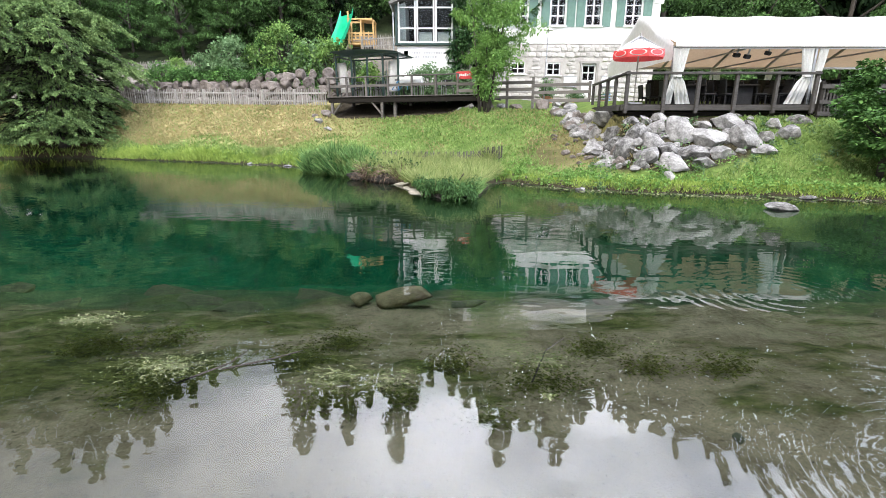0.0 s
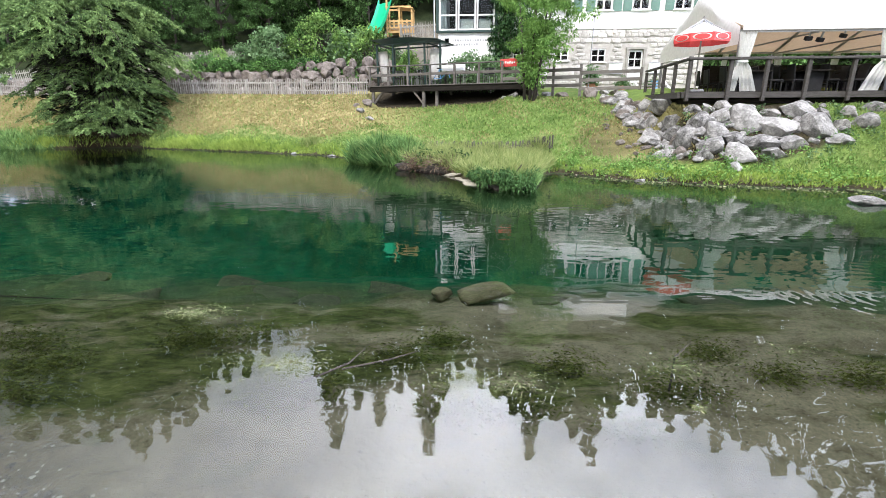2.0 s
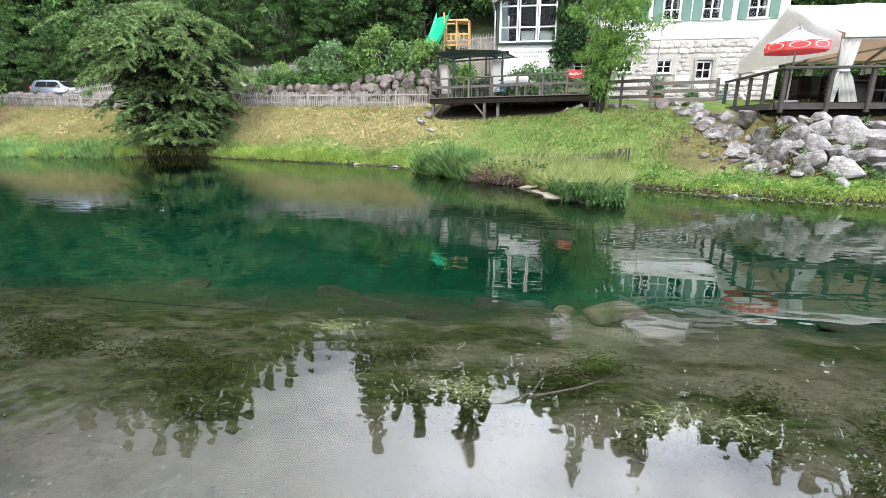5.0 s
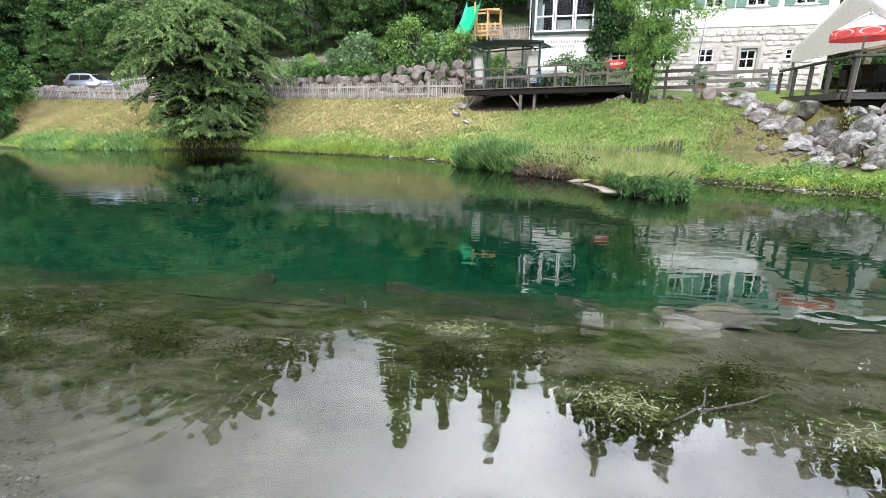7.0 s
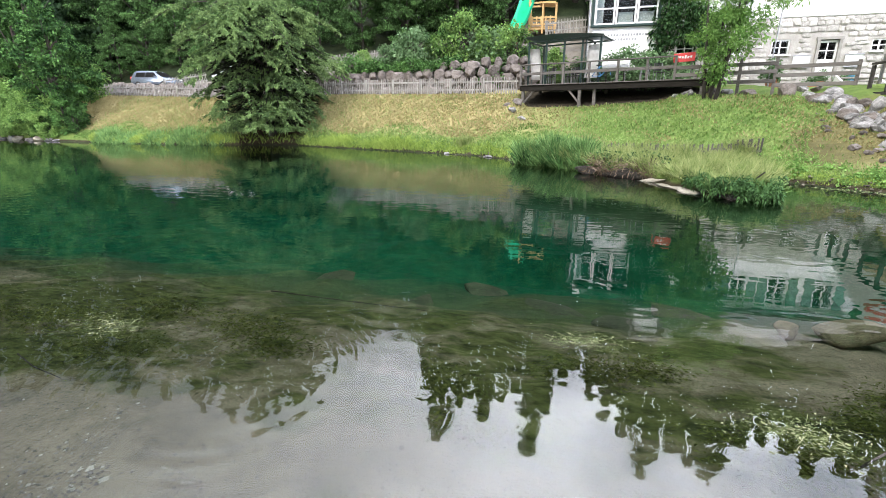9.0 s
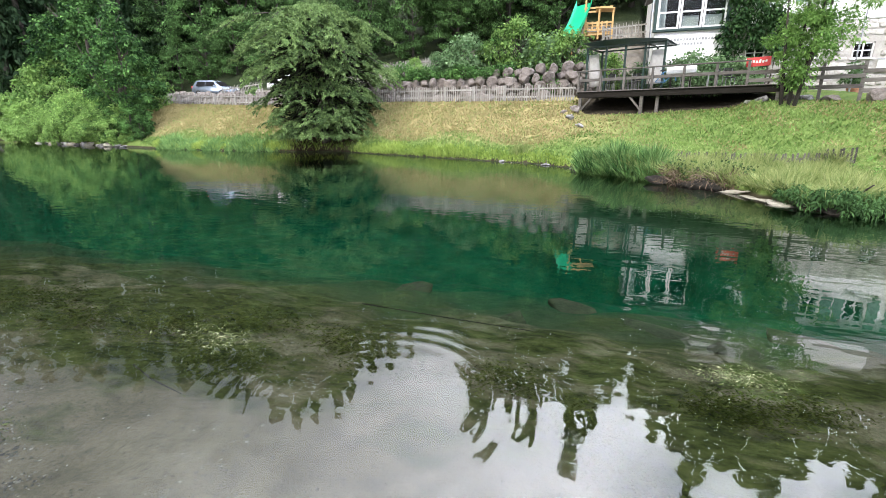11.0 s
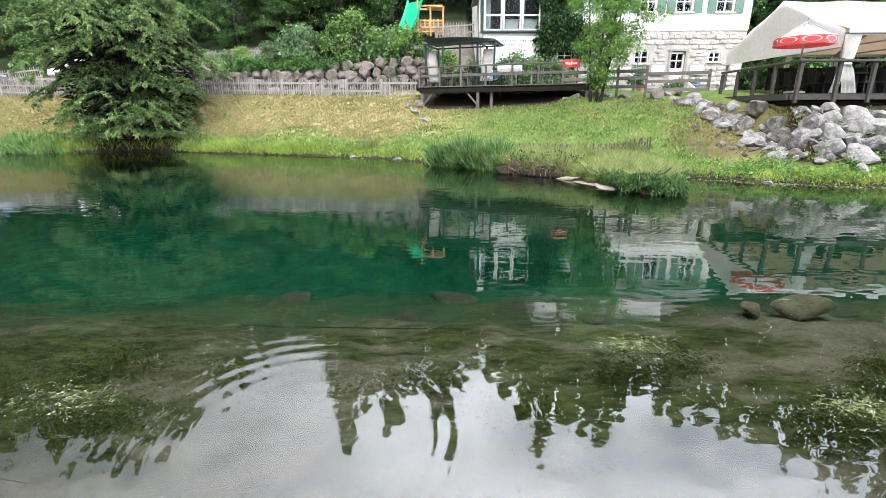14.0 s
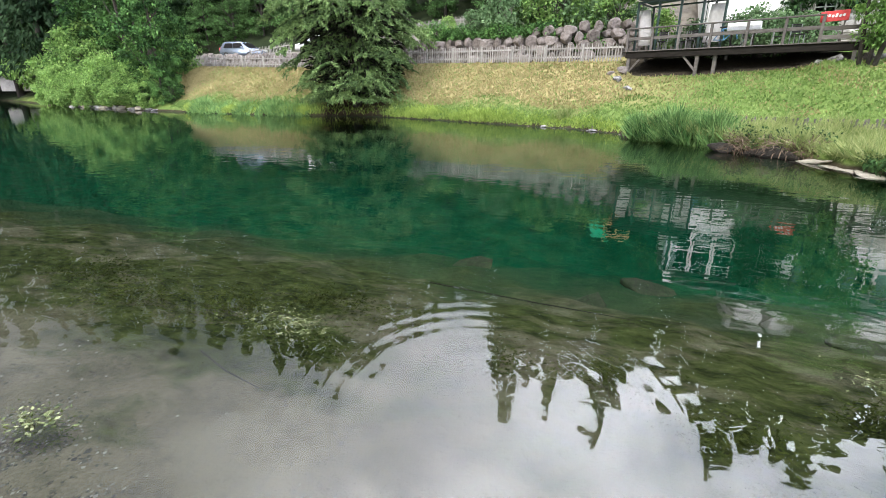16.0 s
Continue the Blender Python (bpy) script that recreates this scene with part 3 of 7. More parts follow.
def make_ground():
    def run(*spans):
        out = [np.arange(a, b, d) for a, b, d in spans]
        return np.concatenate(out)
    xs = run((-900, -200, 60), (-200, -60, 5), (-60, -28, 0.8), (-28, 16, 0.3), (16, 60, 1.5), (60, 200, 10), (200, 901, 70))
    ys = run((-900, -60, 70), (-60, -2, 4), (-2, 1.4, 0.5), (1.4, 1.8, 0.06), (1.8, 12, 0.3), (12, 34, 0.18), (34, 48, 0.5), (48, 110, 3), (110, 901, 60))
    X, Y = np.meshgrid(xs, ys)
    Z = land(X, Y)
    rough = np.random.RandomState(5).normal(size=X.shape)
    lump = 0.5 * np.sin(1.3 * X + 1.1 * np.sin(0.9 * Y)) * np.sin(1.7 * Y + np.sin(0.8 * X)) + 0.3 * np.sin(3.1 * X + Y) * np.sin(2.6 * Y - 0.7 * X)
    Z = Z + np.where((Z < -0.35) & (Y > 1.8), 0.16 * lump * np.clip((-0.35 - Z) / 0.4, 0, 1), 0)
    Z = Z + 0.02 * rough * (Y > 1.75) * (np.abs(X) < 60)
    V = np.stack([X, Y, Z], -1).reshape(-1, 3)
    nx, ny = len(xs), len(ys)
    i = (np.arange(ny - 1)[:, None] * nx + np.arange(nx - 1)[None, :]).ravel()
    F = np.stack([i, i + 1, i + nx + 1, i + nx], 1)
    me = bpy.data.meshes.new("ground")
    me.vertices.add(len(V))
    me.vertices.foreach_set("co", V.astype(np.float32).ravel())
    me.loops.add(4 * len(F))
    me.loops.foreach_set("vertex_index", F.astype(np.int32).ravel())
    me.polygons.add(len(F))
    me.polygons.foreach_set("loop_start", np.arange(0, 4 * len(F), 4, dtype=np.int32))
    me.update(calc_edges=True)
    ob = part("ground", me, GROUND, smooth=True)
    tagged(ob, "grassy banks and silty pond bed below a wooded hillside", "ground", kind="structure")


make_ground()
bm = bmesh.new()
bmesh.ops.create_grid(bm, x_segments=60, y_segments=30, size=0.5, matrix=Matrix.Translation((-33, 29, 0)) @ Matrix.Diagonal((190, 54.8, 1, 1)))
tagged(part("water", bm, WATER), "clear blue-green pond water with faint ripples", "water", kind="structure")

# ---- trees and shrubs ----


def conifer_meshes(seed, h=26.0, spread=4.2, count=5500):
    """Trunk and needle crown of a tall spruce with drooping, uneven tiers."""
    rng = np.random.RandomState(seed)
    tb = tube(bmesh.new(), [(0, 0, -1), (0.1, 0, h * 0.3), (0, 0.1, h * 0.7), (0, 0, h)], [0.42, 0.32, 0.16, 0.02], 7)
    tiers = int(h * 1.5)
    P, D, L = [], [], []
    for i in range(tiers):
        f = (i + rng.rand() * 0.6) / tiers
        z = h * (0.10 + 0.9 * f)
        r = spread * (1 - f) ** 0.8 * rng.uniform(0.65, 1.1) + 0.25
        for b in range(rng.randint(5, 8)):
            a = rng.uniform(0, 2 * math.pi)
            rb = r * rng.uniform(0.6, 1.1)
            n = max(6, int(count / (tiers * 6.5) * (0.35 + 1.3 * (1 - f))))
            t = rng.rand(n) ** 0.7
            px = np.cos(a) * rb * t + rng.normal(size=n) * 0.16 * rb * t
            py = np.sin(a) * rb * t + rng.normal(size=n) * 0.16 * rb * t
            pz = z - 0.45 * rb * t * t + 0.18 * rb * t + rng.normal(size=n) * 0.12
            P.append(np.stack([px, py, pz], 1))
            D.append(np.stack([np.cos(a) + rng.normal(size=n) * 0.7, np.sin(a) + rng.normal(size=n) * 0.7, rng.normal(size=n) * 0.3 - 0.5], 1))
            L.append(rng.uniform(0.35, 0.8, n))
    P, D, L = np.concatenate(P), np.concatenate(D), np.concatenate(L)
    top = np.stack([rng.normal(size=40) * 0.12, rng.normal(size=40) * 0.12, h - rng.rand(40) * 2.2], 1)
    P, D, L = np.concatenate([P, top]), np.concatenate([D, top * [1, 1, 0] + [0, 0, 0.1]]), np.concatenate([L, np.full(40, 0.45)])
    return tb, quads("crown", leaves(P, D, L, L * 0.42, rng, 0.3), LEAF_CONIFER)


def broad_meshes(seed, h, spread, count, size, leaf, low=0.12, stems=1, clump=0.22, slim=0.6, flat=0.75):
    """Trunk with limbs and a crown of many leafy clumps, ragged in outline."""
    rng = np.random.RandomState(seed)
    bm = bmesh.new()
    for s in range(stems):
        bx, by = (0, 0) if stems == 1 else (rng.uniform(-0.2, 0.2) * spread, rng.uniform(-0.2, 0.2) * spread)
        r0 = 0.02 * h / math.sqrt(stems) + 0.02
        tube(bm, [(bx, by, -0.5), (bx * 1.2, by * 1.2, h * 0.35), (bx * 1.5 + rng.normal() * 0.1, by * 1.5, h * 0.8)], [r0, r0 * 0.7, r0 * 0.15], 7)
        for k in range(5):
            a, z = rng.uniform(0, 6.28), h * rng.uniform(0.2, 0.6)
            e = (bx + math.cos(a) * spread * 0.65, by + math.sin(a) * spread * 0.65, z + h * 0.22)
            m = (bx + math.cos(a) * spread * 0.3, by + math.sin(a) * spread * 0.3, z + h * 0.08)
            tube(bm, [(bx, by, z), m, e], [r0 * 0.45, r0 * 0.3, r0 * 0.08], 5)
    n = max(14, int(90 * (1 - clump)))
    d = unit(rng.normal(size=(n, 3)))
    rad = rng.uniform(0.35, 1.0, (n, 1)) ** 0.5
    C = d * rad * np.array([[spread, spread, h * (1 - low) / 2]]) * rng.uniform(0.8, 1.08, (n, 1))
    taper = 1.0 - 0.35 * np.clip(C[:, 2:3] / (h * 0.5), -0.3, 1)
    C = C * np.concatenate([taper, taper, np.ones_like(taper)], 1)
    C[:, 2] += h * (low + (1 - low) / 2)
    R = spread * clump * rng.uniform(0.7, 1.5, n)
    per = max(8, count // n)
    return bm, quads("crown", clumps(rng, C, R, per, size, flat=flat, lift=-0.1, slim=slim), leaf)


def tree(name, meshes, label, category, m, group="", scale=(1, 1, 1)):
    t = thing(name, label, category, m, group)
    part("trunk", meshes[0], BARK, t, smooth=True)
    part("crown", meshes[1], None, t)
    # any further mesh is an added dark core for the crown's inner shade
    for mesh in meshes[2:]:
        part("twig_core", mesh, None, t, "added near-black blades for the shade inside the crown")
    t.scale = scale
    return t


def again(ob, x, y, z, turn, scale, label=""):
    c = copy_thing(ob, pose(x, y, z, 0, 0, turn))
    c.scale = scale
    if label:
        c["label"] = label
    return c


def skyline():
    """Spruces on the hillside: bearing and height angle of each tip from the pond's edge."""
    protos = []
    for i in range(3):
        protos.append(tree("spruce", conifer_meshes(20 + i), "tall dark green spruce on the steep wooded hillside", "tree", pose(0, 0, 0), "spruces on the hillside"))
    tips = [(-61.5, 23.5, 66), (-60, 24, 66), (-57, 26, 64), (-53, 27, 62), (-50, 28.5, 62), (-47, 30.5, 60), (-44, 32, 58), (-41.5, 33.8, 56), (-39, 33, 60), (-36.5, 33, 58), (-34.5, 32, 58),
            (-31.5, 30, 62), (-29, 29, 62), (-26.5, 27.8, 64), (-24, 25.8, 66), (-21.5, 24.6, 68), (-19.4, 38.2, 51), (-16.2, 34.5, 56), (-13.2, 37, 53), (-10.2, 34, 58),
            (-6.5, 40.3, 53), (-4.2, 35, 57), (-1.9, 31.6, 60), (1.2, 33, 58), (3.5, 34.5, 57), (5.9, 36, 56), (8.3, 40.2, 54), (11.6, 36.5, 57), (14, 37.5, 55), (16.2, 39, 54), (18.8, 34.6, 58), (21, 32.6, 60),
            (23.5, 33.4, 58), (25.5, 34.2, 57), (28.2, 33.6, 58), (30.8, 34.7, 57), (34, 34.5, 57), (37.1, 35.5, 56), (41, 36, 56), (46, 36, 57), (52, 37, 57), (58, 36, 60), (-68, 22.5, 104), (-65.5, 22, 108), (-71, 22, 108), (-74, 22, 108), (-77, 21.5, 112), (-63.5, 23, 98)]
    order = sorted(tips)
    tips += [((p[0] + q[0]) / 2, min(p[1], q[1]) - 1.2, max(p[2], q[2]) + 4) for p, q in zip(order, order[1:]) if q[0] - p[0] > 1.4]
    for k, (az, el, r) in enumerate(tips):
        a = radians(az)
        r = r * 1.32 if -62 < az < -22 else r
        x, y = r * math.sin(a), r * math.cos(a)
        g = zat(x, y)
        h = r * math.tan(radians(el)) - 2.15 - g
        s = h / 26.0
        w = max(0.7, min(1.15, s)) * (0.9 + 0.2 * ((k * 7) % 5) / 5)
        if k < 3:
            protos[k].matrix_world = pose(x, y, g, 0, 0, k * 50)
            protos[k].scale = (w, w, s)
        else:
            again(protos[k % 3], x, y, g, (k * 77) % 360, (w, w, s))


skyline()


def woods_edge():
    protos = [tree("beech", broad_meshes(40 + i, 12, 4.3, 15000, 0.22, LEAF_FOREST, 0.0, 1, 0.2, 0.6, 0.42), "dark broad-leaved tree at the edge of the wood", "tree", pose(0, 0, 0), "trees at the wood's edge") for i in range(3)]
    spots = [(-76, 56), (-68, 54), (-61, 52), (-54.5, 51.5), (-48, 51), (-42, 50), (-36, 49.5), (-30, 48.5), (-24, 46), (-19, 44.5), (-14, 44), (-9.5, 46), (-4, 45.5), (1, 46), (7, 45.5), (13, 45), (19, 44), (25.5, 42), (32, 40), (39, 37)]
    low = [(-55, 47.5), (-50, 46.8), (-45.5, 46.5), (-41, 46), (-36.5, 45.2), (-31.5, 44.4), (-27, 43.6), (-22.5, 43.2), (-18, 42.6), (-13.5, 42.4), (-9.5, 43), (15, 43), (20.5, 42)]
    for k, (x, y) in enumerate(spots + low):
        s = (0.95 + 0.3 * ((k * 5) % 7) / 7) * (1.0 if k < len(spots) else 0.52)
        z = zat(x, y) - 0.4
        if k < 3:
            protos[k].matrix_world = pose(x, y, z, 0, 0, k * 40)
            protos[k].scale = (s, s, s)
        else:
            again(protos[k % 3], x, y, z, (k * 67) % 360, (s, s, s * 1.05))


woods_edge()


def weeping_tree():
    """The big tree by the water: limbs that arch out and carry feathery drooping sprays down to the bank."""
    rng = np.random.RandomState(7)
    h, bm = 9.5, bmesh.new()
    tube(bm, [(0, 0, -0.8), (0.15, 0, 3), (0, 0.2, 6), (0.1, 0, h - 0.6)], [0.34, 0.27, 0.16, 0.03], 9)
    P, D, L = [], [], []
    for i in range(190):
        f = ((i + rng.rand()) / 190) ** 1.3
        z = 1.0 + f * (h - 1.5)
        a = rng.uniform(0, 2 * math.pi)
        out = np.array([math.cos(a), math.sin(a), 0])
        across = np.array([-math.sin(a), math.cos(a), 0])
        reach = float(np.interp(f, [0, 0.3, 0.55, 0.75, 0.9, 1], [2.5, 3.7, 4.3, 4.7, 3.0, 0.8])) * rng.choice([0.6, 0.78, 0.92, 1.08])
        reach *= 1 + 0.2 * max(0, -0.81 * out[0] - 0.58 * out[1]) * float(np.interp(f, [0.4, 0.6, 0.85, 0.95], [0, 1, 1, 0]))
        rise = rng.uniform(0.15, 0.32) * reach * (1 if f > 0.25 else 0.4)
        drop = rng.uniform(0.28, 0.5) * reach
        ts = np.linspace(0, 1, 7)
        pts = np.outer(ts * reach, out)
        pts[:, 2] = np.maximum(0.7, z + rise * np.sin(ts * 2.2) - drop * ts ** 2)
        if i % 2 == 0:
            tube(bm, [tuple(p) for p in pts], [0.07, 0.06, 0.05, 0.04, 0.03, 0.02, 0.008], 5)
        for j in range(int(6 + reach * 3.2)):
            t = 0.2 + 0.8 * rng.rand() ** 0.75
            base = np.array([np.interp(t, ts, pts[:, c]) for c in range(3)])
            way = out * rng.uniform(0.4, 0.9) + across * rng.choice([-1, 1]) * rng.uniform(0.2, 1.0) + np.array([0, 0, rng.uniform(-0.1, 0.25)])
            size = rng.uniform(0.55, 1.25)
            n = int(125 * size)
            q = rng.rand(n) ** 0.8
            p = base + np.outer(q * size, way) + rng.normal(size=(n, 3)) * [0.035, 0.035, 0.02]
            p[:, 2] -= q ** 2 * size * rng.uniform(0.35, 0.7)
            P.append(p)
            D.append(way * 0.6 - np.array([0, 0, 0.25]) + rng.normal(size=(n, 3)) * 0.6)
            L.append(rng.uniform(0.07, 0.15, n))
    P, D, L = np.concatenate(P), np.concatenate(D), np.concatenate(L)
    P[:, 2] = np.maximum(P[:, 2], 0.35 + 0.3 * rng.rand(len(P)))
    # added near-black blades that make the crown's inside look shaded
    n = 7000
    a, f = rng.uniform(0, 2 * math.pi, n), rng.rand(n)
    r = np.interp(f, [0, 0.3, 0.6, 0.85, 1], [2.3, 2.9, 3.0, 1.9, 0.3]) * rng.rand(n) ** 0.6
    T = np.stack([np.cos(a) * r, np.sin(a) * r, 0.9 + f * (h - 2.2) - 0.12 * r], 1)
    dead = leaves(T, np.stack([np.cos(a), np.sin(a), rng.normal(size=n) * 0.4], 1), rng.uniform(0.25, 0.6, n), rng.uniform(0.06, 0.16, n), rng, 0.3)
    return bm, quads("crown", leaves(P, D, L, L * 0.45, rng, 0.25), LEAF_DROOP), quads("twig_core", dead, CROWN_SHADE)


tree("weeping_tree", weeping_tree(), "large weeping conifer with drooping green sprays on the bank", "tree", pose(-24.1, 30.2, zat(-24.1, 30.2) - 0.15), scale=(1.09, 1.09, 1.02))

# slim ash in front of the long deck
rng0 = np.random.RandomState(11)
ash_t = bmesh.new()
for bx, by, lean in ((0, 0, 0.1), (0.25, 0.1, 0.5), (-0.2, 0.15, -0.5), (0.1, -0.2, 0.9)):
    tube(ash_t, [(bx, by, -0.3), (bx + lean * 0.4, by, 2.0), (bx + lean, by, 5.2)], [0.09, 0.06, 0.015], 6)
cs = np.stack([rng0.normal(size=190) * 0.85, rng0.normal(size=190) * 0.85, 0.5 + 7.9 * rng0.rand(190) ** 0.75], 1)
wide = np.interp(cs[:, 2], [0.4, 1.3, 2.4, 4.5, 6.5, 8.2], [0.3, 0.25, 0.65, 1.2, 1.2, 0.6])
cs[:, 0] *= wide
cs[:, 1] *= wide
cs[:, 0] += 0.12 * cs[:, 2]
ash_c = quads("crown", clumps(rng0, cs, rng0.uniform(0.26, 0.55, 190), 150, 0.13, lift=-0.15, slim=0.42, flat=0.7), LEAF_ASH)
tree("ash_tree", (ash_t, ash_c), "slim multi-stemmed young ash tree in front of the deck", "tree", pose(2.15, 25.2, zat(2.15, 25.2) - 0.05))


def shrubs():
    a = tree("shrub", broad_meshes(60, 2.6, 1.5, 2600, 0.17, LEAF_SHRUB, 0.0, 4, 0.25), "leafy grey-green garden shrub above the boulder wall", "shrub", pose(0, 0, 0), "shrubs above the boulder wall")
    b = tree("shrub", broad_meshes(61, 3.2, 1.6, 2600, 0.19, LEAF_LIGHT, 0.0, 4, 0.25), "light green garden shrub above the boulder wall", "shrub", pose(0, 0, 0), "shrubs above the boulder wall")
    spots = [(-15.3, 36.4, 1.2), (-13.2, 36.8, 0.95), (-17.8, 36.8, 0.75), (-11.6, 36.6, 1.15), (-9.3, 36.8, 1.4), (-8.0, 35.4, 1.05), (-6.6, 35.6, 0.8), (-5.2, 34.4, 0.75), (-10.4, 37.8, 1.25), (-20.0, 37.4, 0.5), (-12.4, 37.6, 1.0), (-8.9, 38.0, 1.2), (-16.4, 37.2, 0.9)]
    for k, (x, y, s) in enumerate(spots):
        z = zat(x, y) - 0.05
        if k < 2:
            (a, b)[k].matrix_world = pose(x, y, z)
            (a, b)[k].scale = (s, s, s)
        else:
            again((a, b)[k % 2], x, y, z, k * 50, (s * 1.05, s, s))
    for x, y, sc in ((-2.2, 31.4, 0.75), (-0.9, 31.2, 0.95), (0.2, 31.0, 0.85), (-3.6, 32.2, 0.75), (1.4, 30.5, 0.7)):
        again(a, x, y, zat(x, y), x * 60, (sc, sc, sc * 1.05), "leafy shrub in front of the white bay")
    low = tree("low_shrub", broad_meshes(64, 1.5, 1.25, 1800, 0.16, LEAF_DARK, 0.0, 4, 0.25), "low dark green shrub spreading over the boulder wall", "shrub", pose(-20.6, 36.3, zat(-20.6, 36.3) - 0.1), "low shrubs over the boulder wall")
    for k in range(11):
        x = -19.2 + 1.0 * k
        y = float(along(BROW, x)) + 3.5 + 0.25 * math.sin(3.0 * k)
        q = 0.72 + 0.22 * math.sin(2.1 * k)
        again(low, x, y, zat(x, y) - 0.1, k * 70, (q * 1.1, q, q * 0.8))
    dark = tree("tall_shrub", broad_meshes(62, 10.5, 2.6, 14000, 0.22, LEAF_DARK, 0.0, 3, 0.19), "tall dark green bush on the pond's bank", "bush", pose(-44.8, 31.8, zat(-44.8, 31.8)))
    lite = tree("bank_bush", broad_meshes(63, 5.6, 3.2, 13000, 0.2, LEAF_LIGHT, 0.0, 4, 0.17), "bright green bush overhanging the pond's edge", "bush", pose(-48, 35.0, zat(-48, 35.0)), "bushes at the pond's edge")
    for x, y, s in ((-45.2, 31.2, 0.6), (-46.6, 31.9, 0.75), (-48.6, 32.2, 0.65), (-50, 33.2, 0.7), (-52, 33.2, 0.7), (-54, 34.0, 0.85), (-56.5, 35.0, 0.8), (-59, 38.0, 1.2), (-65, 39.6, 1.4), (-73, 43.5, 1.5), (-84, 46.5, 1.7), (-95, 50, 1.9), (-78, 48, 1.9), (-90, 55, 2.2), (-55, 32.9, 0.55), (-58, 33.7, 0.6), (-61, 34.4, 0.7), (-64.5, 35.4, 0.8), (-51, 32.3, 0.5)):
        again(lite, x, y, zat(x, y) - 0.9 * s, x * 31, (s, s, s))
    for x, y, q in ((-43.6, 31.3, 0.42), (-42.6, 31.0, 0.28), (-46.2, 31.2, 0.4)):
        again(dark, x, y, zat(x, y) - 0.5, x * 40, (q * 1.2, q * 1.2, q), "low dark green bush on the pond's bank")
    again(dark, -56, 38.5, zat(-56, 38.5), 70, (1.4, 1.4, 1.2))
    again(dark, -63, 42, zat(-63, 42), 170, (1.6, 1.6, 1.3))
    again(dark, -71, 46, zat(-71, 46), 250, (1.7, 1.7, 1.3))
    again(dark, 13.6, 14.3, zat(13.6, 14.3) - 0.1, 20, (0.68, 0.68, 0.42), "dark bush at the end of the grassy bank")
    again(dark, 15.6, 12.6, zat(15.6, 12.6) - 0.1, 120, (0.75, 0.75, 0.5), "dark bush at the end of the grassy bank")


shrubs()

# ---- the inn: stone ground floor, white upper floor, green shutters ----
FACE = 32.6


def wall_cells(bm, x0, x1, z0, z1, y0, y1, holes):
    """A wall from y0 to y1 with openings (xa, xb, za, zb) right through it."""
    xs = sorted({x0, x1, *[h[0] for h in holes], *[h[1] for h in holes]})
    for a, b in zip(xs, xs[1:]):
        cuts = sorted([(h[2], h[3]) for h in holes if h[0] < (a + b) / 2 < h[1]])
        z = z0
        for za, zb in cuts + [(z1, z1)]:
            if za > z:
                box(bm, ((a + b) / 2, (y0 + y1) / 2, (z + za) / 2), (b - a, y1 - y0, za - z))
            z = zb
    return bm


def window(parent, x0, x1, z0, z1, y, cols=2, rows=2, bar=0.07, curtain=False, glass_label=""):
    """A white casement: frame with glazing bars, one pane behind, a sill."""
    w = part("window", boxes(((x0 + bar / 2, y, (z0 + z1) / 2), (bar, 0.09, z1 - z0)), ((x1 - bar / 2, y, (z0 + z1) / 2), (bar, 0.09, z1 - z0)),
                             (((x0 + x1) / 2, y, z0 + bar / 2), (x1 - x0 - 2 * bar, 0.088, bar)), (((x0 + x1) / 2, y, z1 - bar / 2), (x1 - x0 - 2 * bar, 0.088, bar))), WHITE_PAINT, parent, "white-painted wooden casement window")
    for i in range(1, cols):
        part("glazing_bar", boxes(((x0 + (x1 - x0) * i / cols, y - 0.01, (z0 + z1) / 2), (bar * 0.95, 0.06, z1 - z0 - 2 * bar))), WHITE_PAINT, w)
    for i in range(1, rows):
        part("glazing_bar", boxes((((x0 + x1) / 2, y - 0.004, z0 + (z1 - z0) * i / rows), (x1 - x0 - 2 * bar, 0.05, bar * 0.65))), WHITE_PAINT, w)
    pane = part("pane", boxes((((x0 + x1) / 2, y + 0.02, (z0 + z1) / 2), (x1 - x0 - bar, 0.008, z1 - z0 - bar))), GLASS, w)
    pane.visible_shadow = False
    part("window_sill", boxes((((x0 + x1) / 2, y - 0.1, z0 - 0.03), (x1 - x0 + 0.16, 0.26, 0.06), None, 0.01)), WHITE_PAINT, w)
    if curtain:
        folds = bmesh.new()
        for side in (x0 + 0.08, x1 - 0.2):
            for k in range(2):
                box(folds, (side + 0.03 + k * 0.06, y + 0.16 + 0.02 * (k % 2), (z0 + z1) / 2), (0.055, 0.02, (z1 - z0) * 0.5))
        part("curtain", folds, CURTAIN, w)
    return w


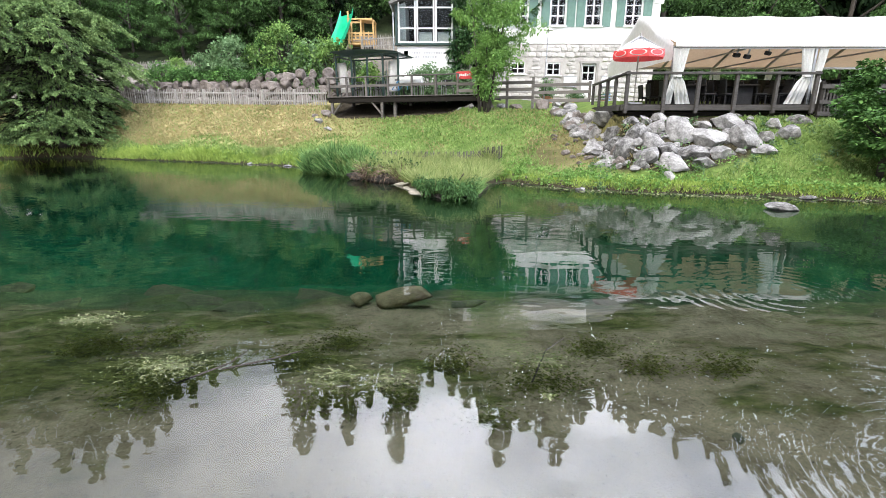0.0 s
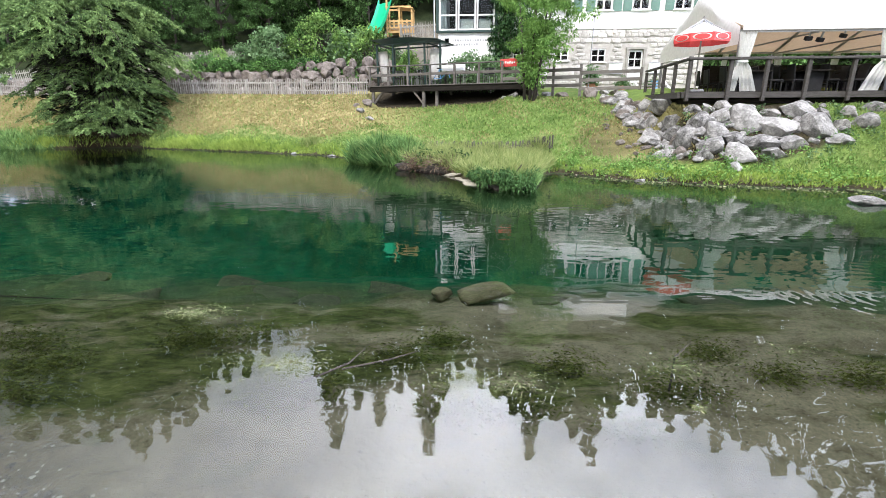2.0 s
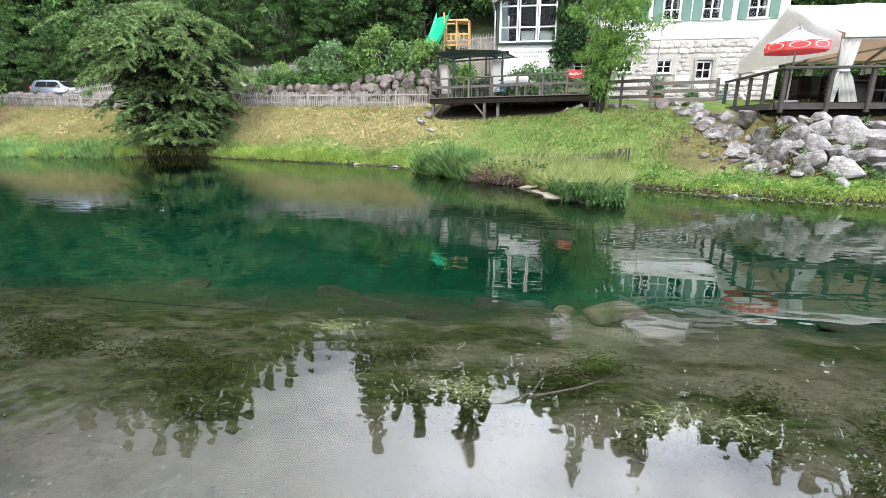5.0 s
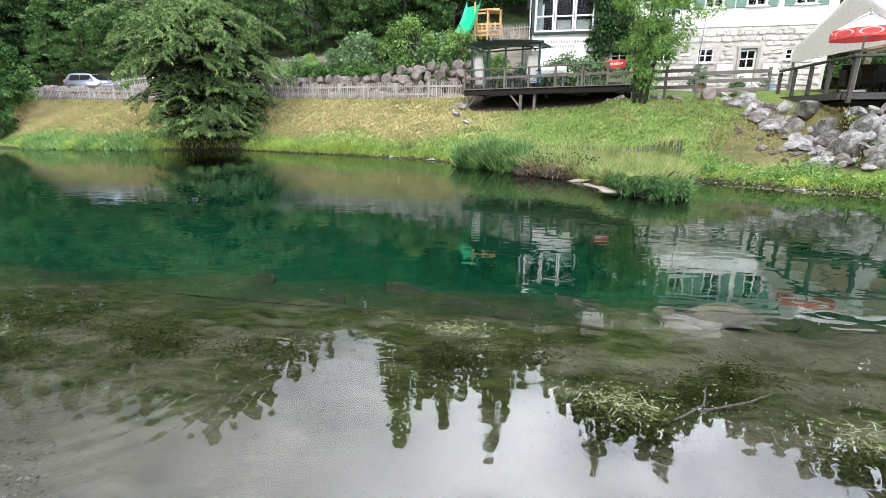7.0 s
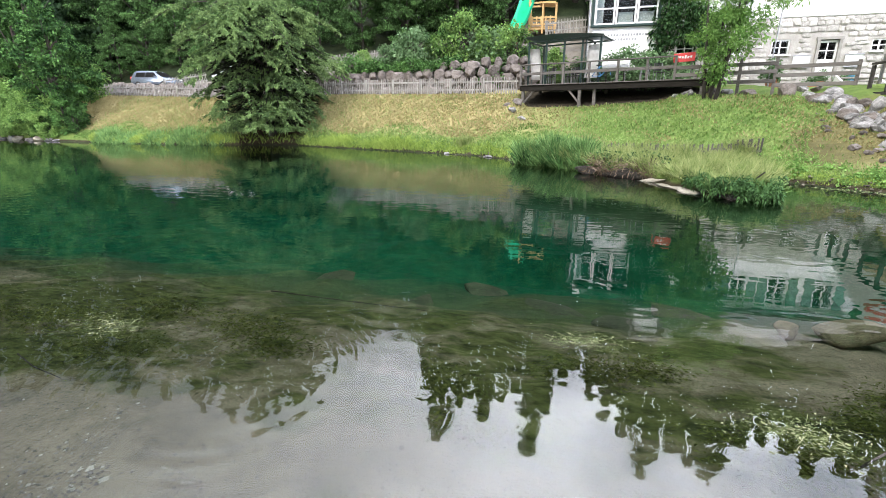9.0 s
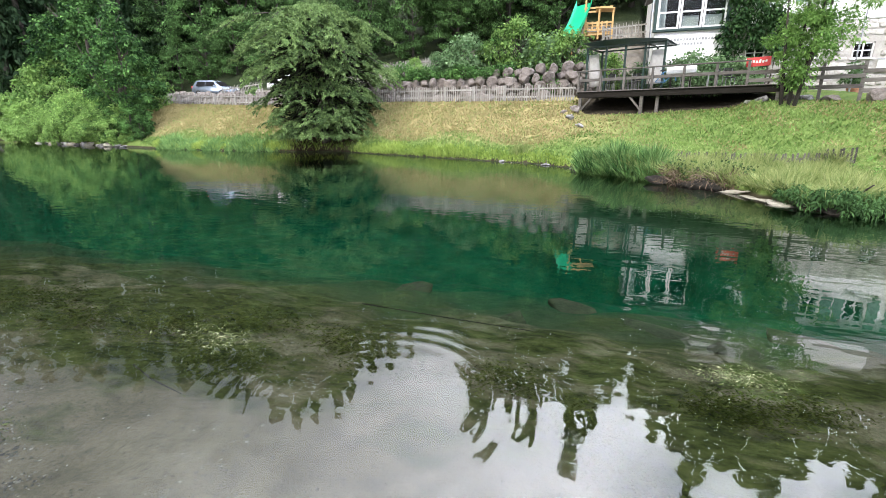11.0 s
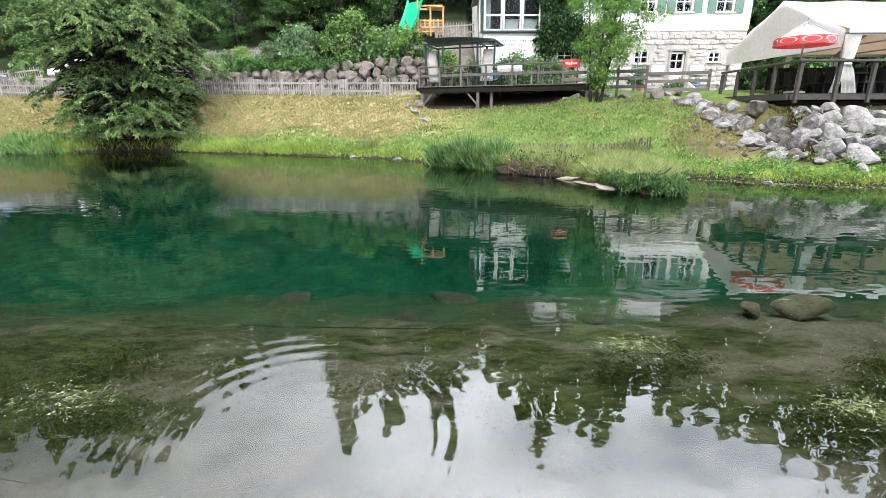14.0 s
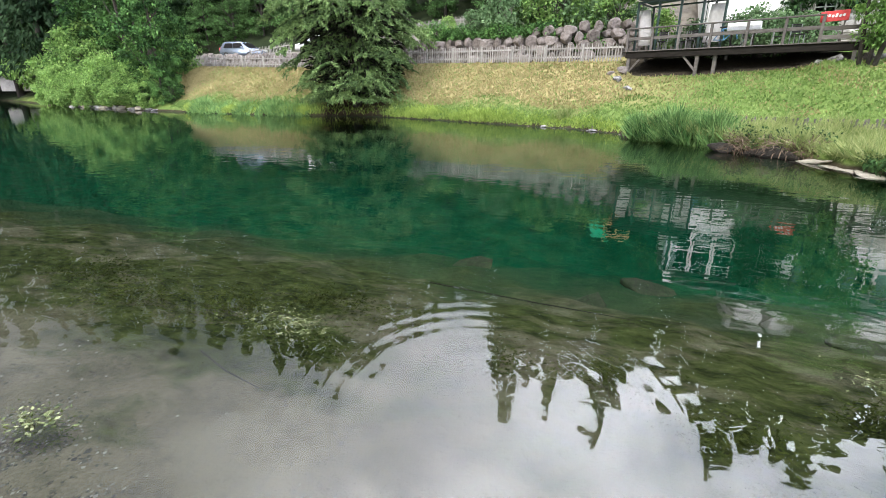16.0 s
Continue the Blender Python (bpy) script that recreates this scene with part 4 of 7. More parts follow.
def inn():
    h = thing("house", "white inn with stone ground floor and green shutters", "house", pose(0, 0, 0))
    X0, X1, ZB, ZS, ZE = 0.75, 13.85, 3.4, 7.1, 10.6
    low = [(1.85, 2.83, 5.33, 5.94), (4.45, 5.41, 5.23, 5.93), (6.82, 7.74, 5.13, 5.93), (9.12, 10.13, 3.85, 5.86), (11.62, 12.38, 5.2, 5.82)]
    high = [(4.4, 5.48, 8.13, 9.95), (6.85, 7.9, 8.13, 9.95), (9.1, 10.2, 8.13, 9.95), (11.65, 12.78, 8.13, 9.95)]
    lower = part("wall", wall_cells(bmesh.new(), X0, X1, ZB, ZS, FACE, FACE + 0.5, low), MORTAR, h, "pale rubble masonry wall")
    part("wall", wall_cells(bmesh.new(), X0, X1, ZS, ZE, FACE + 0.02, FACE + 0.45, high), WHITE, h, "smooth white rendered wall")
    part("wall", boxes(((X1 - 0.25, FACE + 5.0, 7.0), (0.5, 9.0, 7.2)), ((-2.7, FACE + 5.0, 6.9), (0.5, 9.0, 6.98)), ((5.4, FACE + 9.72, 7.0), (16.4, 0.4, 7.2))), WHITE, h)
    part("floor", boxes(((5.4, FACE + 5, 7.0), (15.6, 8.7, 0.3)), ((5.4, FACE + 5, 3.5), (15.6, 8.7, 0.2))), ROOM, h)
    # added unseen partition that keeps the window panes dark
    part("partition", boxes(((5.4, FACE + 1.6, 7.0), (15.4, 0.1, 7.0))), ROOM, h, "added near-black partition behind the windows")
    part("cornice", boxes((((X0 + X1) / 2, FACE - 0.02, ZS), (X1 - X0, 0.1, 0.09), None, 0.02)), WHITE_PAINT, h)
    part("quoin", boxes(((X1 - 0.22, FACE - 0.01, 8.85), (0.5, 0.08, 3.4))), WHITE_PAINT, h)
    part("quoin", boxes(((X1 - 0.1, FACE - 0.03, 9.55), (0.6, 0.16, 0.3), None, 0.03)), WHITE_PAINT, h)
    # roof: grey slope with added pale blocks for the sky's glare on it
    bm = bmesh.new()
    e, r = 0.7, 15.6
    v = [bm.verts.new(p) for p in ((X0 - 0.2, FACE - e, ZE - 0.1), (X1 + e, FACE - e, ZE - 0.1), (X1 - 2.6, FACE + 5, r), (X0 + 1.5, FACE + 5, r), (X0 - 0.2, FACE + 10.5, ZE - 0.1), (X1 + e, FACE + 10.5, ZE - 0.1))]
    for q in ((0, 1, 2, 3), (1, 5, 2), (5, 4, 3, 2), (4, 0, 3), (0, 4, 5, 1)):
        bm.faces.new([v[i] for i in q])
    part("roof", bm, ROOF, h, "grey tiled hipped roof")
    part("gutter", tube(bmesh.new(), [(X0, FACE - 0.75, ZE - 0.12), (X1 + 0.7, FACE - 0.75, ZE - 0.12)], [0.07, 0.07], 8), STEEL, h)
    dormer = part("dormer", boxes(((7.4, FACE + 1.9, 12.3), (7.4, 2.6, 1.9)), ((2.3, FACE + 1.9, 12.1), (1.5, 2.6, 1.4))), WHITE, h, "added white block for the sky glare on the roof")
    part("dormer_roof", boxes(((7.4, FACE + 1.8, 13.3), (7.8, 3.2, 0.14)), ((2.3, FACE + 1.8, 12.88), (1.8, 3.0, 0.12))), ROOF, dormer)
    for x0, x1, z0, z1 in low[:3] + low[4:]:
        window(h, x0, x1, z0, z1, FACE + 0.1, 2, 2)
    for x0, x1, z0, z1 in high:
        window(h, x0, x1, z0, z1, FACE + 0.1, 2, 3, 0.085, True)
        for s, xa in ((-1, x0 - 0.29), (1, x1 + 0.29)):
            sh = part("shutter", boxes(((xa, FACE - 0.025, (z0 + z1) / 2), (0.54, 0.045, z1 - z0 + 0.1), None, 0.006)), GREEN_PAINT, h, "grey-green wooden shutter, open")
            part("shutter_panel", boxes(((xa, FACE - 0.052, z0 + 0.45), (0.4, 0.012, 0.7)), ((xa, FACE - 0.052, z1 - 0.45), (0.4, 0.012, 0.7))), GREEN_PAINT, sh)
    # door with glazed top
    d = part("door", boxes(((9.62, FACE + 0.12, 4.35), (0.92, 0.06, 1.0)), ((9.2, FACE + 0.12, 5.33), (0.1, 0.06, 0.98)), ((10.05, FACE + 0.12, 5.33), (0.1, 0.06, 0.98)), ((9.62, FACE + 0.12, 5.77), (0.75, 0.06, 0.1)), ((9.62, FACE + 0.12, 5.3), (0.75, 0.05, 0.05)), ((9.62, FACE + 0.12, 5.3), (0.05, 0.055, 0.9))), WHITE_PAINT, h, "white half-glazed door")
    part("pane", boxes(((9.62, FACE + 0.13, 5.3), (0.76, 0.008, 0.9))), GLASS, d).visible_shadow = False
    part("door_frame", boxes(((9.1, FACE - 0.02, 4.85), (0.14, 0.14, 2.05)), ((10.15, FACE - 0.02, 4.85), (0.14, 0.14, 2.05)), ((9.62, FACE - 0.02, 5.93), (1.3, 0.15, 0.14))), WOOD_PALE, h)
    # glazed bay with dark green timber on a white base
    B0, B1 = -2.95, 0.68
    part("bay_base", boxes(((-1.13, FACE + 0.1, 5.25), (3.66, 0.5, 3.6))), WHITE, h, "white rendered base of the glazed bay")
    part("bay_sill", boxes(((-1.13, FACE - 0.2, 7.0), (3.95, 0.24, 0.14), None, 0.02)), GREEN_DARK, h)
    part("bay_post", boxes(((B0 - 0.05, FACE - 0.03, 8.2), (0.16, 0.2, 2.4))), GREEN_DARK, h, "dark green timber post")
    part("bay_post", boxes(((B1 + 0.03, FACE - 0.03, 8.6), (0.16, 0.2, 3.2))), GREEN_DARK, h, "dark green timber post")
    for i in range(3):
        a = B0 + 0.06 + i * 1.19
        bayw = part("window", boxes(((a + 0.05, FACE - 0.05, 8.36), (0.1, 0.1, 2.5)), ((a + 1.1, FACE - 0.05, 8.36), (0.1, 0.1, 2.5)), ((a + 0.575, FACE - 0.05, 7.14), (0.95, 0.098, 0.1)), ((a + 0.575, FACE - 0.05, 7.98), (0.95, 0.09, 0.08)), ((a + 0.575, FACE - 0.05, 9.2), (0.95, 0.09, 0.08))), WHITE_PAINT, h, "white glazed window of the bay")
        for za, zb in ((7.19, 7.94), (8.02, 9.16), (9.24, 9.6)):
            part("pane", boxes(((a + 0.575, FACE - 0.03, (za + zb) / 2), (0.96, 0.008, zb - za))), GLASS, bayw).visible_shadow = False
        if i > 0:
            part("blind", boxes(((a + 0.575, FACE + 0.12, 7.5), (0.85, 0.03, 0.55))), CURTAIN, bayw)
    gable = bmesh.new()
    for y in (FACE - 0.55, FACE + 4.5):
        for p in ((B0 - 0.45, y, 9.28), (-1.1, y, 10.15), (B1 + 0.35, y, 10.15), (B0 - 0.45, y, 9.45), (-1.1, y, 10.33), (B1 + 0.35, y, 10.33)):
            gable.verts.new(p)
    gable.verts.ensure_lookup_table()
    for q in ((0, 1, 4, 3), (1, 2, 5, 4), (6, 9, 10, 7), (7, 10, 11, 8), (0, 6, 7, 1), (1, 7, 8, 2), (3, 4, 10, 9), (4, 5, 11, 10), (0, 3, 9, 6), (2, 8, 11, 5)):
        gable.faces.new([gable.verts[i] for i in q])
    part("bay_roof", gable, ROOF, h, "dark edged roof of the bay")
    part("downpipe", tube(bmesh.new(), [(B0 - 0.38, FACE - 0.4, 9.3), (B0 - 0.25, FACE - 0.2, 8.9), (B0 - 0.25, FACE - 0.15, 4.2)], [0.05, 0.05, 0.05], 6), STEEL, h)
    # unreadable lettering on the base: bars and two small crests
    for k in range(23):
        lx, lz = (-2.0 + k * 0.16, 6.5) if k < 14 else (-1.75 + (k - 14) * 0.16, 6.25)
        part("letter_bar", boxes(((lx, FACE - 0.16, lz), (0.1 if k % 4 else 0.06, 0.012, 0.13 if k % 3 else 0.1))), STEEL, h)
    for x in (-2.4, 0.36):
        crest = bmesh.new()
        vs = [crest.verts.new((x + a, FACE - 0.165, 6.45 + b)) for a, b in ((-0.14, 0.17), (0.14, 0.17), (0.14, -0.02), (0, -0.2), (-0.14, -0.02))]
        f = crest.faces.new(vs)
        bmesh.ops.solidify(crest, geom=[f], thickness=0.02)
        part("crest", crest, GREEN_PAINT, h, "small painted crest")
    return h, lower


HOUSE, STONE_WALL = inn()


def ivy():
    rng = np.random.RandomState(17)
    n = 260
    x = rng.uniform(0.6, 4.2, n)
    z = rng.uniform(4.0, 11.2, n)
    keep = (x < 3.4 - 0.5 * np.sin(z * 1.7)) & ~((x > 1.75) & (x < 2.95) & (z > 5.2) & (z < 6.05))
    C = np.stack([x, FACE - 0.12 - rng.rand(n) * 0.25, z], 1)[keep]
    runner = np.stack([np.linspace(3.4, 6.4, 26), np.full(26, FACE - 0.1), np.concatenate([np.linspace(7.2, 7.6, 14), np.linspace(7.7, 9.8, 12)]) + rng.normal(size=26) * 0.1], 1)
    iv = thing("ivy", "dark green climbing ivy covering the house wall", "climbing plant", pose(0, 0, 0))
    part("foliage", quads("foliage", np.concatenate([clumps(rng, C, rng.uniform(0.28, 0.5, len(C)), 42, 0.2, lift=-0.5), clumps(rng, runner, np.full(26, 0.16), 14, 0.17, lift=-0.5)]), LEAF_IVY), None, iv)
    st = bmesh.new()
    for sx in (1.2, 3.2):
        tube(st, [(sx, FACE - 0.05, 3.6), (sx + 0.2, FACE - 0.06, 6.5), (sx - 0.2, FACE - 0.06, 10)], [0.06, 0.045, 0.015], 6)
    part("stem", st, BARK, iv)


ivy()

# ---- long deck in front of the inn ----
DECK = pose(-6.7, 29.3, 0, 0, 0, -19.4)


def deck_floor_z():
    return 3.62


def railing_post(h=1.05, w=0.11):
    bm = boxes(((0, 0, h / 2), (w, w, h), None, 0.008))
    me = bpy.data.meshes.new("post")
    bm.to_mesh(me)
    bm.free()
    me.materials.append(WOOD_GREY)
    return me


POST = railing_post()


def long_deck():
    d = thing("deck", "long weathered timber deck on posts above the lawn", "deck", DECK)
    L, W = 9.6, 4.2
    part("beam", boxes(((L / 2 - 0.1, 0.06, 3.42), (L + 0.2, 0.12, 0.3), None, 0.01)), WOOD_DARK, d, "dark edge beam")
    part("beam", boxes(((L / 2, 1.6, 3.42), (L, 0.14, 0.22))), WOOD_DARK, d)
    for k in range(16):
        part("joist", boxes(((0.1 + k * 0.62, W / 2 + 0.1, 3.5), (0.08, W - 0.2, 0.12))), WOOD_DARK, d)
    for k in range(28):
        part("plank", boxes(((L / 2 - 0.1, 0.0 + k * 0.152, 3.6), (L + 0.3, 0.143, 0.04))), WOOD_GREY, d)
    for u, v in ((-0.05, 0.12), (3.3, 0.12), (4.05, 0.3), (0.0, 2.6), (4.05, 2.6)):
        zb = -0.25 + float(land(*(DECK @ Vector((u, v, 0))).to_2d()))
        part("leg", boxes(((u, v, (zb + 3.33) / 2), (0.16, 0.16, 3.33 - zb), None, 0.01)), WOOD_GREY, d)
    for u, s in ((0.35, 1), (2.9, -1)):
        part("brace", boxes(((u, 0.12, 3.0), (0.09, 0.09, 0.98), (0, 42 * s, 0))), WOOD_GREY, d)
    posts = (-0.2, 1.04, 2.32, 3.74, 5.22, 6.65, 7.94)
    for u in posts:
        p = new("post", POST)
        p.parent, p.location = d, (u, 0.06, 3.62)
    part("handrail", boxes(((3.85, 0.06, 4.68), (8.3, 0.16, 0.06), None, 0.01)), WOOD_GREY, d)
    part("rail", boxes(((3.85, 0.1, 4.2), (8.2, 0.05, 0.15), None, 0.008)), WOOD_GREY, d)
    part("rail", boxes(((-0.22, 1.6, 4.68), (0.14, 3.1, 0.06))), WOOD_GREY, d)
    part("rail", boxes(((-0.22, 1.6, 4.2), (0.05, 3.1, 0.15))), WOOD_GREY, d)
    p = new("post", POST)
    p.parent, p.location = d, (-0.22, 3.1, 3.62)
    # low fence that carries on past the tree to the steps
    f = thing("plank_fence", "weathered post and plank fence beside the terrace", "fence", DECK)
    for u, zt in ((9.2, 4.4), (10.67, 4.42), (12.03, 4.4), (14.85, 4.14)):
        zb = float(land(*(DECK @ Vector((u, 0.1, 0))).to_2d())) - 0.1
        part("post", boxes(((u, 0.1, (zb + zt) / 2), (0.13, 0.13, zt - zb), None, 0.01)), WOOD_GREY, f)
    for a, b, zs in ((8.0, 12.05, (3.4, 3.8, 4.14)), (12.05, 14.85, (3.22, 3.62, 3.98))):
        for z in zs:
            part("rail", boxes((((a + b) / 2, 0.03, z), (b - a, 0.05, 0.16), None, 0.008)), WOOD_GREY, f)


long_deck()


def shelter():
    s = thing("shelter", "open dark green garden shelter with flat curved roof", "shelter", DECK)
    z0 = 3.62
    for u, v in ((-0.12, 0.9), (0.95, 0.9), (2.0, 0.9), (3.03, 0.9), (4.02, 0.9), (0.0, 2.9), (3.1, 2.9)):
        part("post", boxes(((u, v, z0 + 1.19), (0.1, 0.1, 2.38), None, 0.006)), GREEN_DARK, s)
    bm = bmesh.new()
    rows = []
    for v in (0.4, 3.3):
        rows.append([bm.verts.new((u, v, z0 + 2.38 + 0.2 * math.sin(math.pi * (u + 1.6) / 5.8) + (0.05 if v < 1 else 0.0))) for u in np.linspace(-0.28, 4.12, 13)])
    for k in range(12):
        bm.faces.new((rows[0][k], rows[0][k + 1], rows[1][k + 1], rows[1][k]))
    bmesh.ops.solidify(bm, geom=bm.faces[:], thickness=0.09)
    part("roof", bm, GREEN_DARK, s, "gently arched dark green roof sheet")
    part("rail", boxes(((1.95, 0.9, z0 + 2.36), (4.2, 0.07, 0.08)), ((1.95, 2.9, z0 + 2.36), (4.2, 0.07, 0.08)), ((-0.12, 1.9, z0 + 2.36), (0.07, 1.9, 0.08)), ((3.03, 1.9, z0 + 2.36), (0.07, 1.9, 0.08)), ((4.0, 1.9, z0 + 2.36), (0.07, 1.9, 0.08))), GREEN_DARK, s)
    for u0, w, tilt in ((0.36, 0.68, -9), (3.52, 0.74, 7)):
        b = thing("banner", "white cloth banner hanging from the shelter", "banner", DECK, "banners on the shelter")
        bm = bmesh.new()
        g = [[bm.verts.new((u0 + w * (i / 4 - 0.5) + 0.25 * k * math.sin(radians(tilt)), 1.1 + 0.03 * math.sin(i * 1.6 + k), z0 + 0.3 + 1.72 * k / 6)) for i in range(5)] for k in range(7)]
        for k in range(6):
            for i in range(4):
                bm.faces.new((g[k][i], g[k][i + 1], g[k + 1][i + 1], g[k + 1][i]))
        bmesh.ops.solidify(bm, geom=bm.faces[:], thickness=0.012)
        part("cloth", bm, CANVAS, b, smooth=True)
        part("pole", tube(bmesh.new(), [(u0 - w / 2 - 0.02, 1.14, z0), (u0 - w / 2 - 0.02, 1.14, z0 + 2.3)], [0.02, 0.02], 6), GREEN_DARK, b)
    for k, (u, v) in enumerate(((1.5, 1.7), (2.7, 1.9), (5.6, 1.8))):
        t = thing("table", "plain grey slatted garden table on the deck", "table", DECK @ pose(u, v, z0, 0, 0, 5 * k), "tables on the deck")
        part("tabletop", boxes(*[((0, -0.32 + 0.16 * j, 0.73), (1.0, 0.145, 0.03)) for j in range(5)]), WOOD_PALE, t)
        for a, b in ((-0.42, -0.3), (0.42, -0.3), (-0.42, 0.3), (0.42, 0.3)):
            part("leg", boxes(((a, b, 0.36), (0.05, 0.05, 0.72))), STEEL, t)
    first = None
    for k, (u, v, a) in enumerate(((0.9, 1.5, 90), (2.1, 1.6, -90), (2.1, 2.3, -70), (3.2, 1.4, -90), (1.3, 0.95, 10), (2.7, 1.1, -10), (5.0, 1.7, 90), (6.2, 1.9, -90), (7.0, 1.4, 30))):
        m = DECK @ pose(u, v, z0, 0, 0, a)
        if first is None:
            first = thing("chair", "dark metal slatted garden chair on the deck", "chair", m, "chairs on the deck")
            part("seat", boxes(*[((0, -0.18 + 0.09 * j, 0.44), (0.42, 0.075, 0.025)) for j in range(5)]), BLACK, first)
            part("backrest", boxes(*[((0, 0.23 + 0.02 * j, 0.58 + 0.1 * j), (0.42, 0.02, 0.07)) for j in range(4)]), BLACK, first)
            for a2, b2, hh in ((-0.2, -0.2, 0.44), (0.2, -0.2, 0.44), (-0.2, 0.21, 0.9), (0.2, 0.21, 0.9)):
                part("leg", boxes(((a2, b2, hh / 2), (0.03, 0.03, hh))), STEEL, first)
        else:
            copy_thing(first, m)
    bike = thing("bicycle", "blue bicycle parked against the deck rail", "bicycle", DECK @ pose(4.3, 0.45, z0))
    for u in (-0.5, 0.5):
        bm = bmesh.new()
        ring = [(u + 0.32 * math.cos(q), 0, 0.34 + 0.32 * math.sin(q)) for q in np.linspace(0, 2 * math.pi, 21)]
        tube(bm, ring, [0.022] * 21, 6)
        part("wheel", bm, TYRE, bike)
    bm = bmesh.new()
    for a, b in (((-0.5, 0, 0.34), (-0.15, 0, 0.8)), ((-0.15, 0, 0.8), (0.35, 0, 0.85)), ((-0.15, 0, 0.8), (-0.05, 0, 0.32)), ((-0.05, 0, 0.32), (0.38, 0, 0.75)), ((0.5, 0, 0.34), (0.33, 0, 1.0)), ((-0.5, 0, 0.34), (-0.05, 0, 0.32))):
        tube(bm, [a, b], [0.022, 0.022], 6)
    part("frame", bm, BLUE, bike, "blue painted frame")
    part("handlebar", tube(bmesh.new(), [(0.33, -0.26, 1.03), (0.3, 0, 1.0), (0.33, 0.26, 1.03)], [0.015] * 3, 6), BLACK, bike)
    part("saddle", boxes(((-0.18, 0, 0.88), (0.25, 0.12, 0.06), None, 0.02)), BLACK, bike)
    pl = thing("planter_box", "white rectangular planter box on the deck", "planter", DECK @ pose(5.0, 0.45, z0))
    part("trough", boxes(((0, 0, 0.86), (1.35, 0.25, 0.34), None, 0.02)), WHITE_PAINT, pl)
    for u in (-0.45, 0.45):
        part("leg", boxes(((u, 0, 0.36), (0.05, 0.05, 0.72))), WOOD_DARK, pl)
    sg = thing("red_sign", "red advertising sign board with white lettering strokes", "sign", DECK)
    part("board", boxes(((8.25, 0.28, 4.62), (0.95, 0.05, 0.4), (0, -2, 0), 0.012)), RED, sg)
    for k in range(6):
        part("letter_stroke", boxes(((7.95 + 0.12 * k, 0.245, 4.62 + 0.02 * (k % 2)), (0.08, 0.012, 0.1 + 0.05 * (k % 3 == 0)), (0, 12, 0))), WHITE_PAINT, sg)
    for u in (7.88, 8.62):
        part("bracket", boxes(((u, 0.32, 4.1), (0.05, 0.05, 1.0))), WOOD_GREY, sg)


shelter()

# ---- terrace of the inn ----


def terrace_things():
    l = thing("street_lamp", "slim grey lamp post with flat round head", "lamp", pose(6.4, 30.9, zat(6.4, 30.9)))
    part("pole", tube(bmesh.new(), [(0, 0, 0), (0, 0, 2), (0.06, 0, 4.35)], [0.05, 0.04, 0.03], 8), STEEL, l)
    bm = bmesh.new()
    bmesh.ops.create_cone(bm, cap_ends=True, segments=18, radius1=0.32, radius2=0.08, depth=0.14, matrix=Matrix.Translation((0.06, 0, 4.46)))
    part("shade", bm, WHITE_PAINT, l)
    bm = bmesh.new()
    bmesh.ops.create_uvsphere(bm, u_segments=12, v_segments=8, radius=0.1, matrix=Matrix.Translation((0.06, 0, 4.36)))
    part("bulb_cover", bm, CURTAIN, l, smooth=True)
    rng = np.random.RandomState(31)
    pot0 = None
    for k, (x, y, s) in enumerate(((6.7, 31.2, 1.0), (7.4, 27.6, 0.5), (8.9, 31.9, 0.55), (10.5, 31.9, 0.6))):
        m = pose(x, y, zat(x, y), 0, 0, 40 * k)
        if pot0 is None:
            pot0 = thing("potted_plant", "bushy green plant in a terracotta pot", "potted plant", m, "potted plants on the terrace")
            bm = bmesh.new()
            bmesh.ops.create_cone(bm, cap_ends=True, segments=16, radius1=0.26, radius2=0.36, depth=0.6, matrix=Matrix.Translation((0, 0, 0.3)))
            part("pot", bm, TERRACOTTA, pot0)
            part("foliage", quads("foliage", clumps(rng, rng.normal(size=(16, 3)) * [0.32, 0.32, 0.32] + [0, 0, 1.1], np.full(16, 0.28), 40, 0.15, lift=-0.2), LEAF_SHRUB), None, pot0)
        else:
            c = copy_thing(pot0, m)
            c.scale = (s, s, s)
    st = thing("doorstep", "pale timber steps in front of the white door", "steps", pose(9.0, 27.2, zat(9.0, 27.2)))
    for k in range(3):
        part("tread", boxes(((0, 0.32 * k, 0.09 + 0.17 * k), (1.5, 0.34, 0.06), None, 0.01)), WOOD_PALE, st)
    for x in (-0.8, 0.8):
        part("stringer", boxes(((x, 0.35, 0.2), (0.07, 1.1, 0.3), (24, 0, 0))), WHITE_PAINT, st)
    bin_ = thing("barrel", "small blue barrel beside the door", "barrel", pose(10.7, 31.9, zat(10.7, 31.9)))
    bm = bmesh.new()
    bmesh.ops.create_cone(bm, cap_ends=True, segments=16, radius1=0.24, radius2=0.24, depth=0.7, matrix=Matrix.Translation((0, 0, 0.35)))
    part("body", bm, BLUE, bin_)
    bm = bmesh.new()
    bmesh.ops.create_cone(bm, cap_ends=True, segments=16, radius1=0.26, radius2=0.26, depth=0.06, matrix=Matrix.Translation((0, 0, 0.72)))
    part("lid", bm, BLUE, bin_)
    for k, x in enumerate((8.4, 10.9)):
        b = thing("notice_board", "pale blue-grey notice board on the stone wall", "notice board", pose(x, FACE - 0.08, 4.75), "notice boards on the wall")
        part("board", boxes(((0, 0, 0), (0.85, 0.04, 0.62), None, 0.01)), CURTAIN, b)
        part("frame", boxes(((0, -0.015, 0.32), (0.9, 0.05, 0.04)), ((0, -0.015, -0.32), (0.9, 0.05, 0.04))), STEEL, b)


terrace_things()

# ---- second deck with the marquee ----
D2Z = 2.78


